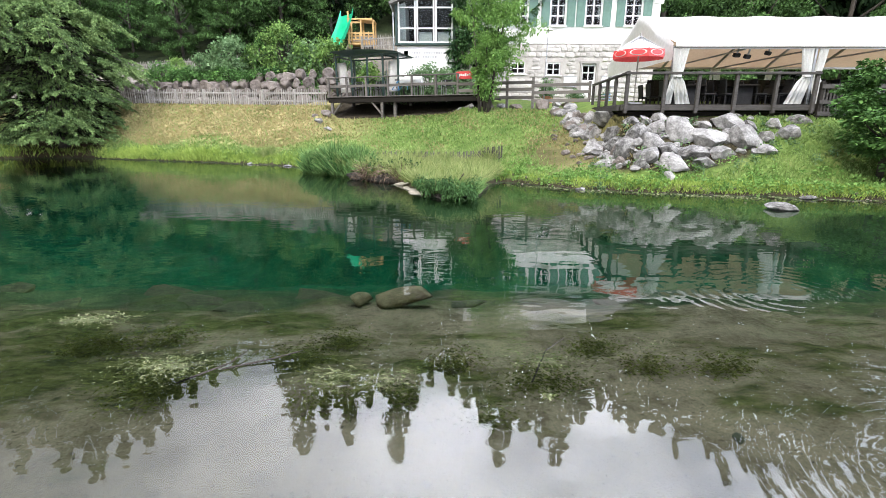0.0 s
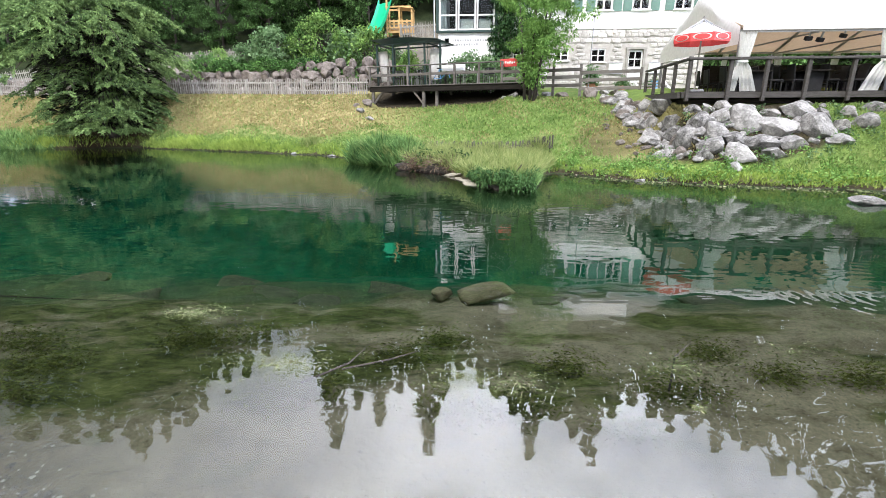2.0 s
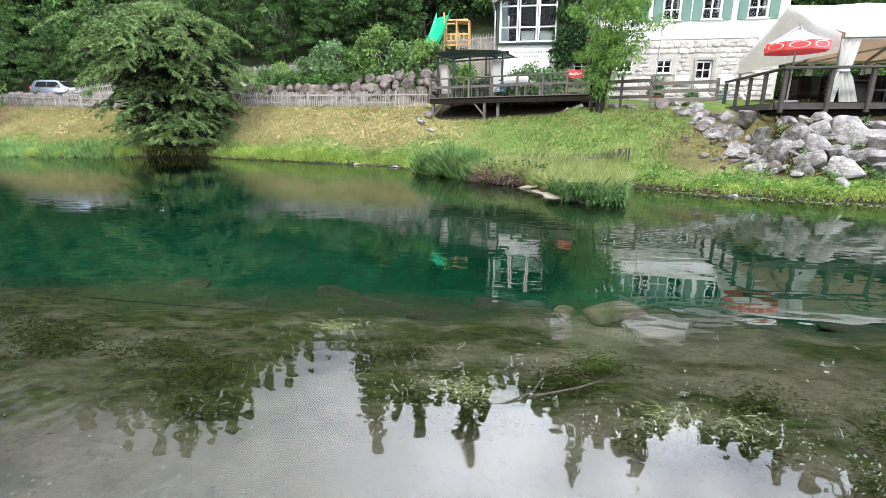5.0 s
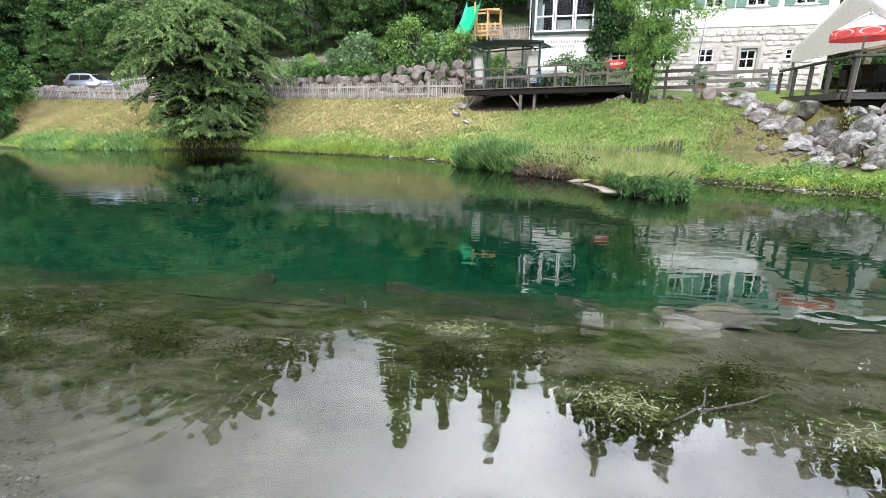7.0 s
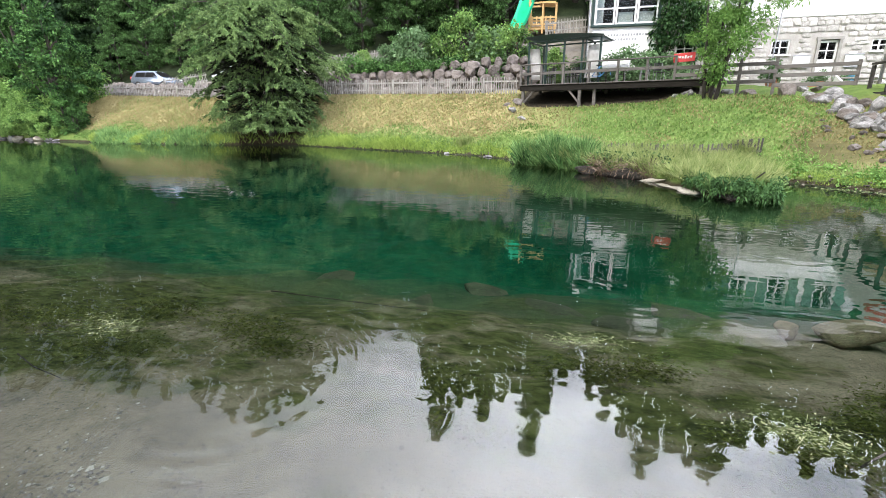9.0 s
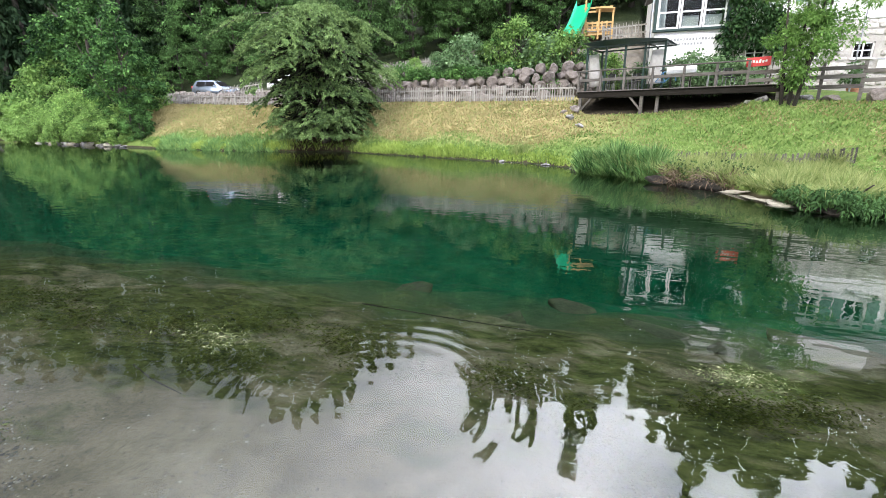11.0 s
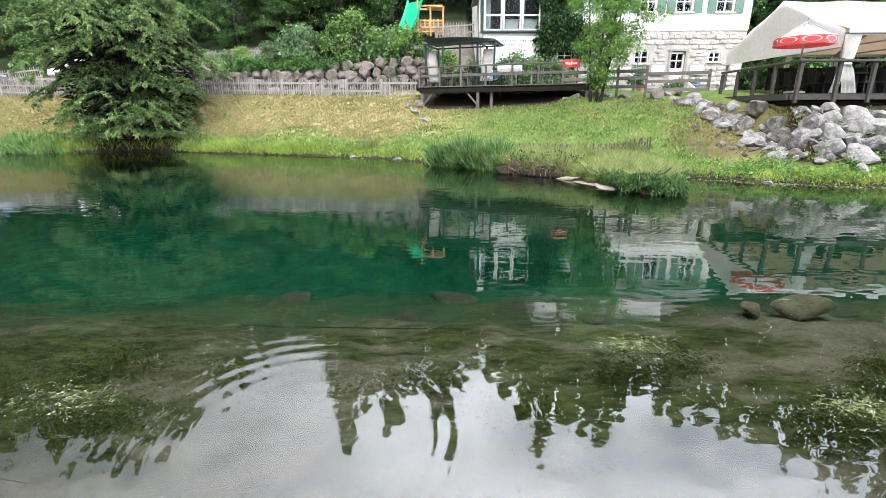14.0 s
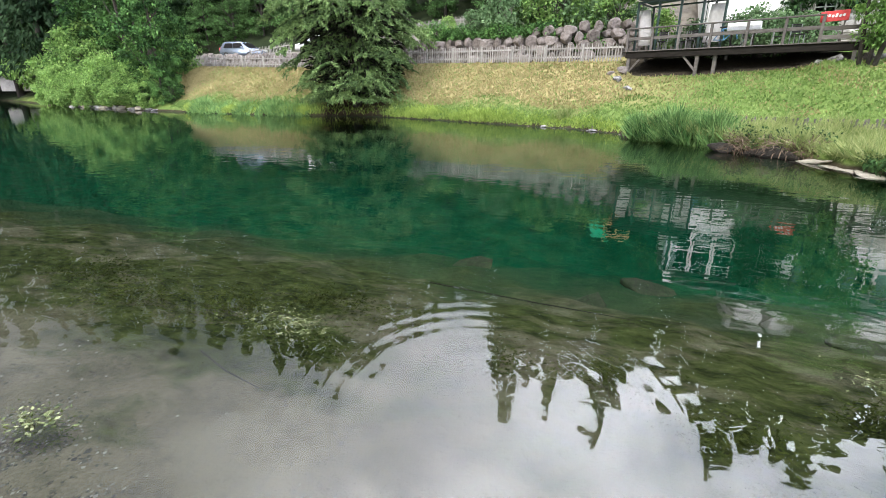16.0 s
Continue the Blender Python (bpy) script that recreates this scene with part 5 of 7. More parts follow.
def marquee_deck():
    d = thing("marquee_deck", "raised timber terrace with weathered railing", "deck", pose(0, 0, 0))
    x0, x1, y0, y1 = 6.5, 14.0, 17.6, 24.8
    part("edge_beam", boxes(((10.25, 17.62, 2.66), (7.6, 0.1, 0.2), None, 0.01)), WOOD_BROWN, d)
    part("edge_beam", boxes(((6.62, 20.4, 2.66), (0.1, 5.5, 0.2), (0, 0, -5))), WOOD_BROWN, d)
    part("edge_beam", boxes(((17, 17.62, 2.4), (6.0, 0.1, 0.2))), WOOD_BROWN, d)
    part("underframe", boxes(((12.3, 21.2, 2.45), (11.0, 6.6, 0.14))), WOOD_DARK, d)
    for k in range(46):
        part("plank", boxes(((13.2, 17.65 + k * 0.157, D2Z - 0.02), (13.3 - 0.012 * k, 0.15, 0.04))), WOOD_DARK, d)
    for x in (6.6, 7.95, 9.15, 10.5, 11.95, 13.35):
        part("post", boxes(((x, 17.55, D2Z + 0.4), (0.12, 0.12, 1.45), None, 0.01)), WOOD_BROWN, d)
    part("handrail", boxes(((9.95, 17.52, 3.83), (6.95, 0.17, 0.08), None, 0.012)), WOOD_BROWN, d)
    for y, dz in ((18.9, 0.0), (20.2, 0.0), (21.5, 0.0), (22.8, 0.05)):
        x = 6.55 + (y - 17.6) * 0.09
        part("post", boxes(((x, y, D2Z + 0.42), (0.11, 0.11, 1.15), None, 0.01)), WOOD_BROWN, d)
    part("handrail", boxes(((6.8, 20.2, 3.83), (0.16, 5.4, 0.07), (0, 0, -5.1), 0.01)), WOOD_BROWN, d)
    # slatted fence at the far end
    f = thing("slat_fence", "grey upright slat fence at the end of the terrace", "fence", pose(0, 0, 0))
    for x in (13.55, 14.75, 16.0, 17.4, 18.9):
        part("post", boxes(((x, 17.5, 2.9), (0.12, 0.12, 1.3), None, 0.01)), WOOD_DARK, f)
    for z in (2.45, 2.85, 3.38):
        part("rail", boxes(((16.2, 17.44, z), (5.4, 0.06, 0.14))), WOOD_BROWN, f)
    for k in range(42):
        part("slat", boxes(((13.68 + k * 0.125, 17.52, 2.98), (0.06, 0.03, 1.0))), WOOD_BROWN, f)


marquee_deck()


def marquee():
    m = thing("marquee", "large white party marquee with tied-back curtains", "marquee", pose(0, 0, 0))
    x0, x1, ya, yb, yr, ze, zr = 8.4, 24.0, 18.2, 25.0, 21.6, 4.92, 6.5

    def sheet(inset, drop):
        bm = bmesh.new()
        nx = 30
        rows = []
        for y, z in ((ya - 0.15, ze), ((ya + yr) / 2, (ze + zr) / 2 - 0.1), (yr, zr), ((yb + yr) / 2, (ze + zr) / 2 - 0.1), (yb + 0.15, ze)):
            rows.append([bm.verts.new((x0 + inset + (x1 - x0 - 2 * inset) * i / nx, y, z - drop - 0.05 * math.sin(math.pi * (i % 5) / 5))) for i in range(nx + 1)])
        for a, b in zip(rows, rows[1:]):
            for i in range(nx):
                bm.faces.new((a[i], a[i + 1], b[i + 1], b[i]))
        return bm

    part("roof", sheet(0.0, 0.0), CANVAS, m, "white fabric roof", True)
    part("lining", sheet(0.06, 0.1), LINING, m, "sand-coloured inner lining", True)
    bm = bmesh.new()
    n = 12
    top = [bm.verts.new((x0 - 0.03 + 0.04 * math.sin(i * 1.9), ya + (yb - ya) * i / n, (ze + (zr - ze) * (1 - abs(2 * i / n - 1)))))for i in range(n + 1)]
    bot = [bm.verts.new((x0 - 0.03 + 0.04 * math.sin(i * 1.9 + 1), ya + (yb - ya) * i / n, 4.35)) for i in range(n + 1)]
    for i in range(n):
        bm.faces.new((bot[i], bot[i + 1], top[i + 1], top[i]))
    part("gable", bm, CANVAS, m, "white fabric gable", True)
    part("valance", boxes(((16.2, ya - 0.16, ze - 0.06), (15.6, 0.03, 0.16))), CANVAS, m)
    part("eave_bar", boxes(((16.2, ya, ze - 0.15), (15.6, 0.09, 0.09))), STEEL, m, "dark aluminium eave bar")
    part("eave_bar", boxes(((16.2, yb, ze - 0.15), (15.6, 0.09, 0.09))), STEEL, m)
    part("ridge_bar", boxes(((16.2, yr, zr - 0.2), (15.6, 0.08, 0.08))), STEEL, m)
    for x in (8.45, 13.6, 18.8, 23.9):
        for y in (ya, yb):
            part("upright", boxes(((x, y, (D2Z + ze) / 2 - 0.1), (0.1, 0.1, ze - D2Z - 0.1), None, 0.01)), STEEL, m)
    for x in (8.45, 11.0, 13.6, 16.2, 18.8):
        for s in (-1, 1):
            part("rafter", boxes(((x, yr + s * 1.7, (ze + zr) / 2 - 0.2), (0.08, 3.75, 0.09), (-s * 25, 0, 0))), WOOD_PALE, m)
    for x in (11.0, 13.6, 16.2):
        part("tie_bar", boxes(((x, yr, ze - 0.2), (0.05, 6.6, 0.05))), WOOD_PALE, m)
    # curtains tied in the middle
    for xc, side, w, yc in ((8.66, 1, 0.8, ya), (13.35, -1, 0.95, ya), (13.75, 1, 0.7, ya), (8.5, -1, 0.4, ya), (11.3, 1, 0.6, yb), (13.9, -1, 0.8, yb), (16.4, 1, 0.8, yb)):
        bm = bmesh.new()
        rows = []
        for k in range(11):
            t = k / 10
            half = np.interp(t, [0, 0.42, 0.5, 0.58, 1], [0.36, 0.22, 0.1, 0.14, 0.22]) * w
            slide = side * np.interp(t, [0, 0.5, 1], [0.35, 0.0, 0.12]) * w
            rows.append([bm.verts.new((xc + slide + half * (i / 8 - 1), yc - 0.08 + 0.06 * math.sin(i * 1.35 + k * 0.3), D2Z + 0.02 + (ze - 0.2 - D2Z) * t)) for i in range(17)])
        for a, b in zip(rows, rows[1:]):
            for i in range(16):
                bm.faces.new((a[i], a[i + 1], b[i + 1], b[i]))
        c = thing("curtain", "white marquee curtain tied back to the upright", "curtain", pose(0, 0, 0), "marquee curtains")
        part("cloth", bm, CURTAIN, c, smooth=True)
        part("tie", boxes(((xc, yc - 0.1, D2Z + 0.02 + (ze - 0.2 - D2Z) * 0.5), (0.22 * w, 0.18, 0.07), None, 0.02)), CURTAIN, c)
    for k, (x, z) in enumerate(((10.9, 4.55), (11.3, 4.5), (12.05, 4.62))):
        s = thing("spotlight", "black spotlight hung under the marquee bar", "spotlight", pose(x, ya + 0.3, z, 20, 0, 15 * k), "spotlights under the marquee")
        part("housing", boxes(((0, 0, 0), (0.24, 0.16, 0.14), None, 0.025)), BLACK, s)
        part("bracket", boxes(((0, 0, 0.16), (0.05, 0.05, 0.2))), STEEL, s)
    for x, y in ((9.8, 19.7), (11.8, 19.6), (13.9, 19.8), (10.6, 21.6), (12.8, 21.7), (15.2, 21.3), (16.2, 19.6)):
        t = thing("beer_table", "dark folding table with benches under the marquee", "table", pose(x, y, D2Z), "tables under the marquee")
        part("tabletop", boxes(((0, 0, 0.75), (0.8, 1.5, 0.05), None, 0.01)), WOOD_DARK, t)
        for s in (-0.5, 0.5):
            part("leg", boxes(((0, s, 0.36), (0.6, 0.05, 0.73))), BLACK, t)
    chair = None
    for x in (9.2, 10.4, 11.2, 12.4, 13.3, 14.5, 15.6, 16.8):
        for y in (19.2, 20.1, 21.4, 22.2):
            mm = pose(x, y, D2Z, 0, 0, 90 if (round(x * 10) % 4 == 0) else -90)
            if chair is None:
                chair = thing("chair", "black wicker chair under the marquee", "chair", mm, "chairs under the marquee")
                part("seat", boxes(((0, 0, 0.43), (0.46, 0.46, 0.07), None, 0.02)), BLACK, chair)
                part("backrest", boxes(((0, 0.22, 0.72), (0.46, 0.05, 0.55), (-8, 0, 0), 0.02)), BLACK, chair)
                for a, b in ((-0.19, -0.19), (0.19, -0.19), (-0.19, 0.19), (0.19, 0.19)):
                    part("leg", boxes(((a, b, 0.2), (0.04, 0.04, 0.4))), BLACK, chair)
            else:
                copy_thing(chair, mm)
    # added dark boards close the tent and stand in for its shaded back
    b = thing("back_screen", "added dark boards for the shaded back of the marquee", "screen", pose(0, 0, 0))
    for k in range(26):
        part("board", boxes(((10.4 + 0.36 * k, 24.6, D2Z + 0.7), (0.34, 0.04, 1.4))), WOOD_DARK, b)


marquee()


def parasol():
    p = thing("parasol", "open white parasol with red lettered valance", "parasol", pose(7.3, 18.6, D2Z + 0.0))
    n, r = 8, 0.92
    bm = bmesh.new()
    top = bm.verts.new((0, 0, 2.36))
    rim = [bm.verts.new((r * math.cos(2 * math.pi * k / n), r * math.sin(2 * math.pi * k / n), 1.9)) for k in range(n)]
    for k in range(n):
        bm.faces.new((top, rim[k], rim[(k + 1) % n]))
    part("canopy", bm, CANVAS, p, "white canopy")
    for k in range(n):
        a, b = rim_at(k, n, r), rim_at(k + 1, n, r)
        bm = bmesh.new()
        m = ((a[0] + b[0]) / 2 * 1.01, (a[1] + b[1]) / 2 * 1.01)
        ang = math.degrees(math.atan2(b[1] - a[1], b[0] - a[0]))
        box(bm, (m[0], m[1], 1.78), (math.dist(a, b), 0.02, 0.27), (0, 0, ang), 0.0)
        v = part("valance", bm, RED, p)
        for grow, mat, out in ((1.0, CANVAS, 1.014), (0.8, RED, 1.03)):
            oval = bmesh.new()
            bmesh.ops.create_cone(oval, cap_ends=True, segments=18, radius1=1, radius2=1, depth=1, matrix=pose(m[0] * out, m[1] * out, 1.79, 0, 0, ang) @ Matrix.Diagonal((math.dist(a, b) * 0.42 * grow, 0.012, 0.105 * grow, 1)) @ pose(0, 0, 0, 90, 0, 0))
            part("oval_panel", oval, mat, v)
        part("rib", tube(bmesh.new(), [(0, 0, 2.45), (a[0], a[1], 1.88)], [0.015, 0.01], 5), STEEL, p)
    part("pole", tube(bmesh.new(), [(0, 0, 0), (0, 0, 2.55)], [0.03, 0.03], 8), WOOD_PALE, p)
    part("base", boxes(((0, 0, 0.05), (0.5, 0.5, 0.1), None, 0.03)), STEEL, p)


def rim_at(k, n, r):
    return (r * math.cos(2 * math.pi * k / n), r * math.sin(2 * math.pi * k / n))


parasol()

# ---- playground ----


def playground():
    z = zat(-6.3, 39.4)
    t = thing("play_tower", "wooden climbing tower on the slope", "play tower", pose(-6.3, 39.4, z))
    h = 10.0 - z
    for x in (-0.95, 0.0, 0.95):
        for y in (-0.6, 0.6):
            hh = h + (0.3 if x < -0.5 and y < 0 else -0.3)
            part("post", boxes(((x, y, hh / 2), (0.13, 0.13, hh), None, 0.02)), WOOD_YELLOW, t)
    for q in (8.3 - z, 8.75 - z, h - 0.25):
        for y in (-0.62, 0.62):
            part("rail", boxes(((-0.08, y, q), (1.95, 0.07, 0.12))), WOOD_YELLOW, t)
    part("platform", boxes(((-0.08, 0, 8.0 - z), (1.9, 1.25, 0.1))), WOOD_YELLOW, t)
    part("roof_beam", boxes(((0.4, 0, h - 0.3), (1.3, 1.4, 0.06), (0, 4, 0))), WOOD_YELLOW, t)
    for k in range(5):
        part("slat", boxes(((-0.75 + k * 0.33, -0.66, 8.55 - z), (0.1, 0.03, 0.6))), WOOD_YELLOW, t)
    s = thing("slide", "bright green plastic slide beside the wooden tower", "slide", pose(-7.4, 39.2, 0, 0, 0, 48))
    bm = bmesh.new()
    rows = []
    for k in range(13):
        f = k / 12
        x, zz = -1.3 * f, 10.1 - 2.4 * f - 0.25 * math.sin(f * 3.1)
        zz = max(zz, 7.4)
        rows.append([bm.verts.new((x, y, zz + dz)) for y, dz in ((-0.8, 0.45), (-0.72, 0.02), (0.72, 0.02), (0.8, 0.45), (0.72, -0.03), (-0.72, -0.03))])
    for a, b in zip(rows, rows[1:]):
        for i in range(6):
            bm.faces.new((a[i], a[(i + 1) % 6], b[(i + 1) % 6], b[i]))
    part("chute", bm, SLIDE, s)
    part("support", boxes(((-1.0, 0, (zat(-8.1, 38.4) + 8.4) / 2), (0.12, 0.12, 8.4 - zat(-8.1, 38.4)))), WOOD_YELLOW, s)


playground()

# ---- boulders ----
ROCKS = [rock_mesh(100 + i) for i in range(9)]
for me in ROCKS:
    me.materials.append(ROCK)
WARM = [rock_mesh(140 + i, 0.8, 2) for i in range(5)]
for me in WARM:
    me.materials.append(ROCK_WARM)


PALE = [rock_mesh(171, 0.8, 3)]
PALE[0].materials.append(PALE_STONE)
SLAB = [rock_mesh(180 + i, 0.8, 3) for i in range(3)]
for me in SLAB:
    me.materials.append(SLAB_STONE)
SUNK = [rock_mesh(160 + i, 0.8, 2) for i in range(4)]
for me in SUNK:
    me.materials.append(ALGAE_STONE)


def boulder(meshes, k, x, y, z, sx, sy, sz, label, group, turn=None):
    ob = new("boulder", meshes[k % len(meshes)])
    ob.matrix_world = pose(x, y, z, (k * 13) % 17 - 8, (k * 29) % 21 - 10, (k * 73) % 360 if turn is None else turn)
    ob.scale = (sx, sy, sz)
    return tagged(ob, label, "boulder", group)


def bank_boulders():
    # x, y, half width, half height of each stone
    top = [(6.44, 19.2, 0.72, 0.35), (6.8, 17.48, 0.36, 0.26), (7.34, 17.53, 0.28, 0.2), (7.87, 17.6, 0.38, 0.2), (6.1, 19.3, 0.42, 0.4), (6.44, 18.1, 0.62, 0.38), (6.78, 16.97, 0.46, 0.31),
           (7.58, 17.09, 0.42, 0.34), (8.28, 16.88, 0.68, 0.55), (10.11, 17.25, 0.68, 0.42), (9.25, 17.18, 0.42, 0.24), (10.82, 16.96, 0.4, 0.28), (11.68, 17.05, 0.38, 0.22), (12.67, 17.36, 0.5, 0.24)]
    middle = [(6.06, 18.3, 0.52, 0.32), (6.46, 16.93, 0.52, 0.43), (6.73, 16.59, 0.28, 0.22), (7.22, 16.54, 0.54, 0.34), (7.65, 16.24, 0.49, 0.3), (8.37, 16.01, 0.66, 0.34), (9.1, 16.48, 0.75, 0.53), (10.23, 16.35, 0.67, 0.44),
              (9.27, 15.9, 0.55, 0.27), (11.1, 16.46, 0.48, 0.33), (11.84, 16.59, 0.48, 0.26)]
    foot = [(6.92, 16.06, 0.57, 0.35), (7.58, 15.7, 0.56, 0.36), (8.58, 15.61, 0.55, 0.23), (10.68, 15.82, 0.45, 0.26), (5.82, 17.74, 0.42, 0.2), (7.32, 15.17, 0.26, 0.22), (6.61, 15.85, 0.3, 0.2)]
    k = 0
    for x, y, w, h in top + middle + foot:
        k += 1
        boulder(ROCKS, k * 5, x, y - 0.08, zat(x, y) - 0.02, w * 1.16, w * 0.8, h * 1.68, "grey angular limestone boulder of the bank wall", "boulders under the marquee deck", (k * 41) % 50 - 25)
    rq = random.Random(8)
    for _ in range(26):
        k += 1
        x, y, r = rq.uniform(4.6, 6.3), rq.uniform(17.2, 21.8), rq.uniform(0.08, 0.24)
        boulder(WARM, k, x, y, zat(x, y) + r * 0.2, r * 1.3, r, r * 0.75, "brownish stone half sunk in the bare slope", "stones on the bare slope")
    for j in range(20):
        k += 1
        y = 19.3 + 0.2 * j
        x, r = 6.15 - 0.06 * (y - 17.7) + rq.uniform(-0.5, 0.3), rq.uniform(0.3, 0.52)
        boulder(ROCKS if k % 3 else WARM, k, x, y, zat(x, y), r * 1.3, r, r * 0.95, "brownish boulder stacked along the deck's side", "boulders beside the deck")
    for j in range(16):
        k += 1
        x, y, r = rq.uniform(5.75, 6.6), 16.5 + 0.12 * j, rq.uniform(0.34, 0.55)
        boulder(ROCKS if k % 5 else WARM, k, x, y, zat(x, y) - 0.05, r * 1.2, r, r * 0.95, "grey boulder at the corner of the bank wall", "boulders beside the deck")
    rr = random.Random(3)
    for _ in range(46):
        q = rr.random()
        x, r = rr.uniform(6.2, 11.2), rr.uniform(0.16, 0.3)
        y = 15.5 + 1.9 * q + abs(x - 8.3) * 0.12
        k += 1
        boulder(ROCKS, k, x, y, zat(x, y) + 0.05, r, r * 0.9, r * 0.8, "small grey stone between the boulders", "boulders under the marquee deck")
    for x, y, w, h in ((5.14, 25.0, 0.58, 0.42), (6.2, 26.4, 0.42, 0.33), (6.15, 23.7, 0.56, 0.38), (5.94, 21.6, 0.36, 0.28), (6.29, 20.5, 0.4, 0.38), (6.1, 19.6, 0.4, 0.32), (3.95, 26.1, 0.58, 0.24), (1.44, 26.3, 0.36, 0.28), (0.93, 26.6, 0.22, 0.17),
                       (2.5, 26.4, 0.34, 0.25), (5.87, 18.5, 0.32, 0.3), (3.3, 26.6, 0.4, 0.18), (6.4, 25.3, 0.32, 0.2), (5.6, 24.2, 0.4, 0.26), (5.5, 22.6, 0.4, 0.28), (-6.95, 28.7, 0.5, 0.26), (-7.1, 27.6, 0.42, 0.22), (-6.6, 27.3, 0.26, 0.16), (-7.5, 28.1, 0.3, 0.16)):
        k += 1
        boulder(ROCKS if k % 3 else WARM, k, x, y, zat(x, y) + 0.02, w * 1.15, w * 0.9, h * 1.4, "pale boulder half sunk in the grassy slope", "boulders in the slope")


bank_boulders()


def wall_boulders():
    k = 0
    for x in np.arange(-48, -6.4, 0.78):
        by = float(along(BROW, x)) + 2.2
        if x > -8.5:
            by = 33.0
        z0 = zat(x, by - 0.35)
        for row in range(2 if x < -30 else 3 if x < -13 else 4):
            k += 1
            r = 0.52 + 0.24 * ((k * 7) % 5) / 5
            boulder(WARM, k, x + 0.3 * (row % 2), by + 0.22 * row + 0.08 * math.sin(k), z0 + 0.3 + 0.52 * row, r * (0.85 + 0.3 * ((k * 3) % 4) / 4), r * 0.85, r * 0.95, "brownish rounded boulder in a dry retaining wall", "boulders of the upper wall")


wall_boulders()
for k in range(15):
    x = -60 + 1.15 * k
    boulder(ROCKS if k % 3 else SLAB, k, x, float(along(SHORE, x)) + 0.1 * math.sin(4.0 * k), 0.05, 0.75 + 0.25 * math.sin(2.3 * k), 0.5, 0.3 + 0.12 * math.sin(1.7 * k), "pale stone in the row edging the far bank", "stones edging the far bank")
for k, (x, y, r) in enumerate(( (-10.2, 24.9, 0.22), (-7.8, 23.6, 0.25), (8.66, 11.77, 0.42), (4.5, 15.2, 0.25), (10.6, 13.4, 0.25))):
    boulder(ROCKS, k, x, y, 0.03, r * 1.3, r, r * 0.5, "flat pale stone at the water's edge", "stones at the water's edge", 20 * (k % 3))
for k, (x, y, r, s) in enumerate(((-1.5, 16.55, 0.5, 0.26), (-1.02, 15.5, 0.55, 0.22), (-0.75, 14.6, 0.5, 0.2))):
    boulder(SLAB, k, x, y, 0.0, r * 1.9, r * 0.75, r * s * 0.95, "smooth pale rock slab at the foot of the spit", "rock slabs of the spit", -58 - 6 * k)
for k, (x, y, r) in enumerate(((0.3, 7.3, 0.45), (-6.4, 7.2, 0.34), (-4.3, 7.6, 0.6), (-3.3, 7.1, 0.42), (-5.5, 8.6, 0.7), (-2.2, 8.0, 0.6), (-8.6, 8.4, 0.55), (3.1, 7.4, 0.55), (2.34, 3.15, 0.08), (2.9, 3.5, 0.07), (1.4, 6.9, 0.35))):
    boulder(SUNK, k, x, y, zat(x, y) - 0.12 * r, r * 1.5, r, r * 0.42, "algae-covered stone lying under the water", "sunken stones")

boulder(PALE, 0, -0.68, 6.75, -0.5, 0.6, 0.42, 0.19, "pale brown rock just under the surface", "sunken stones", 10)
boulder(PALE, 1, -1.3, 6.9, -0.58, 0.26, 0.2, 0.13, "small algae-covered rock under the surface", "sunken stones", 50)
for k, (x, y, sx, sy, sz, turn) in enumerate(((0.2, 13.8, 1.2, 0.62, 0.36, -30), (-2.2, 17.3, 1.15, 0.4, 0.34, -33), (-3.4, 18.1, 0.5, 0.35, 0.25, -30))):
    peat = rock_mesh(190 + k, 0.8, 3)
    peat.materials.append(PEAT)
    ob = new("peat_hummock", peat)
    ob.matrix_world = pose(x, y, 0.08, 0, 0, turn)
    ob.scale = (sx, sy, sz)
    tagged(ob, "dark undercut hummock of wet peat at the spit", "hummock", "peat hummocks of the spit")
for me in SUNK + PALE + SLAB:
    for p in me.polygons:
        p.use_smooth = True

low_wall = thing("low_wall", "low grey concrete wall with a timber rail at the pond's end", "wall", pose(-88, 45.4, 1.5, 0, 0, 25))
part("block", boxes(((0, 0, 1.0), (8, 0.5, 2.4), None, 0.04)), MORTAR, low_wall)
part("coping", boxes(((0, -0.02, 2.26), (8.2, 0.62, 0.14), None, 0.02)), MORTAR, low_wall)
for k in range(5):
    part("post", boxes(((-3.6 + 1.8 * k, 0, 2.8), (0.12, 0.12, 1.0))), WOOD_GREY, low_wall)
part("rail", boxes(((0, -0.08, 3.2), (8, 0.06, 0.16))), WOOD_GREY, low_wall)

# ---- cars behind the fence ----


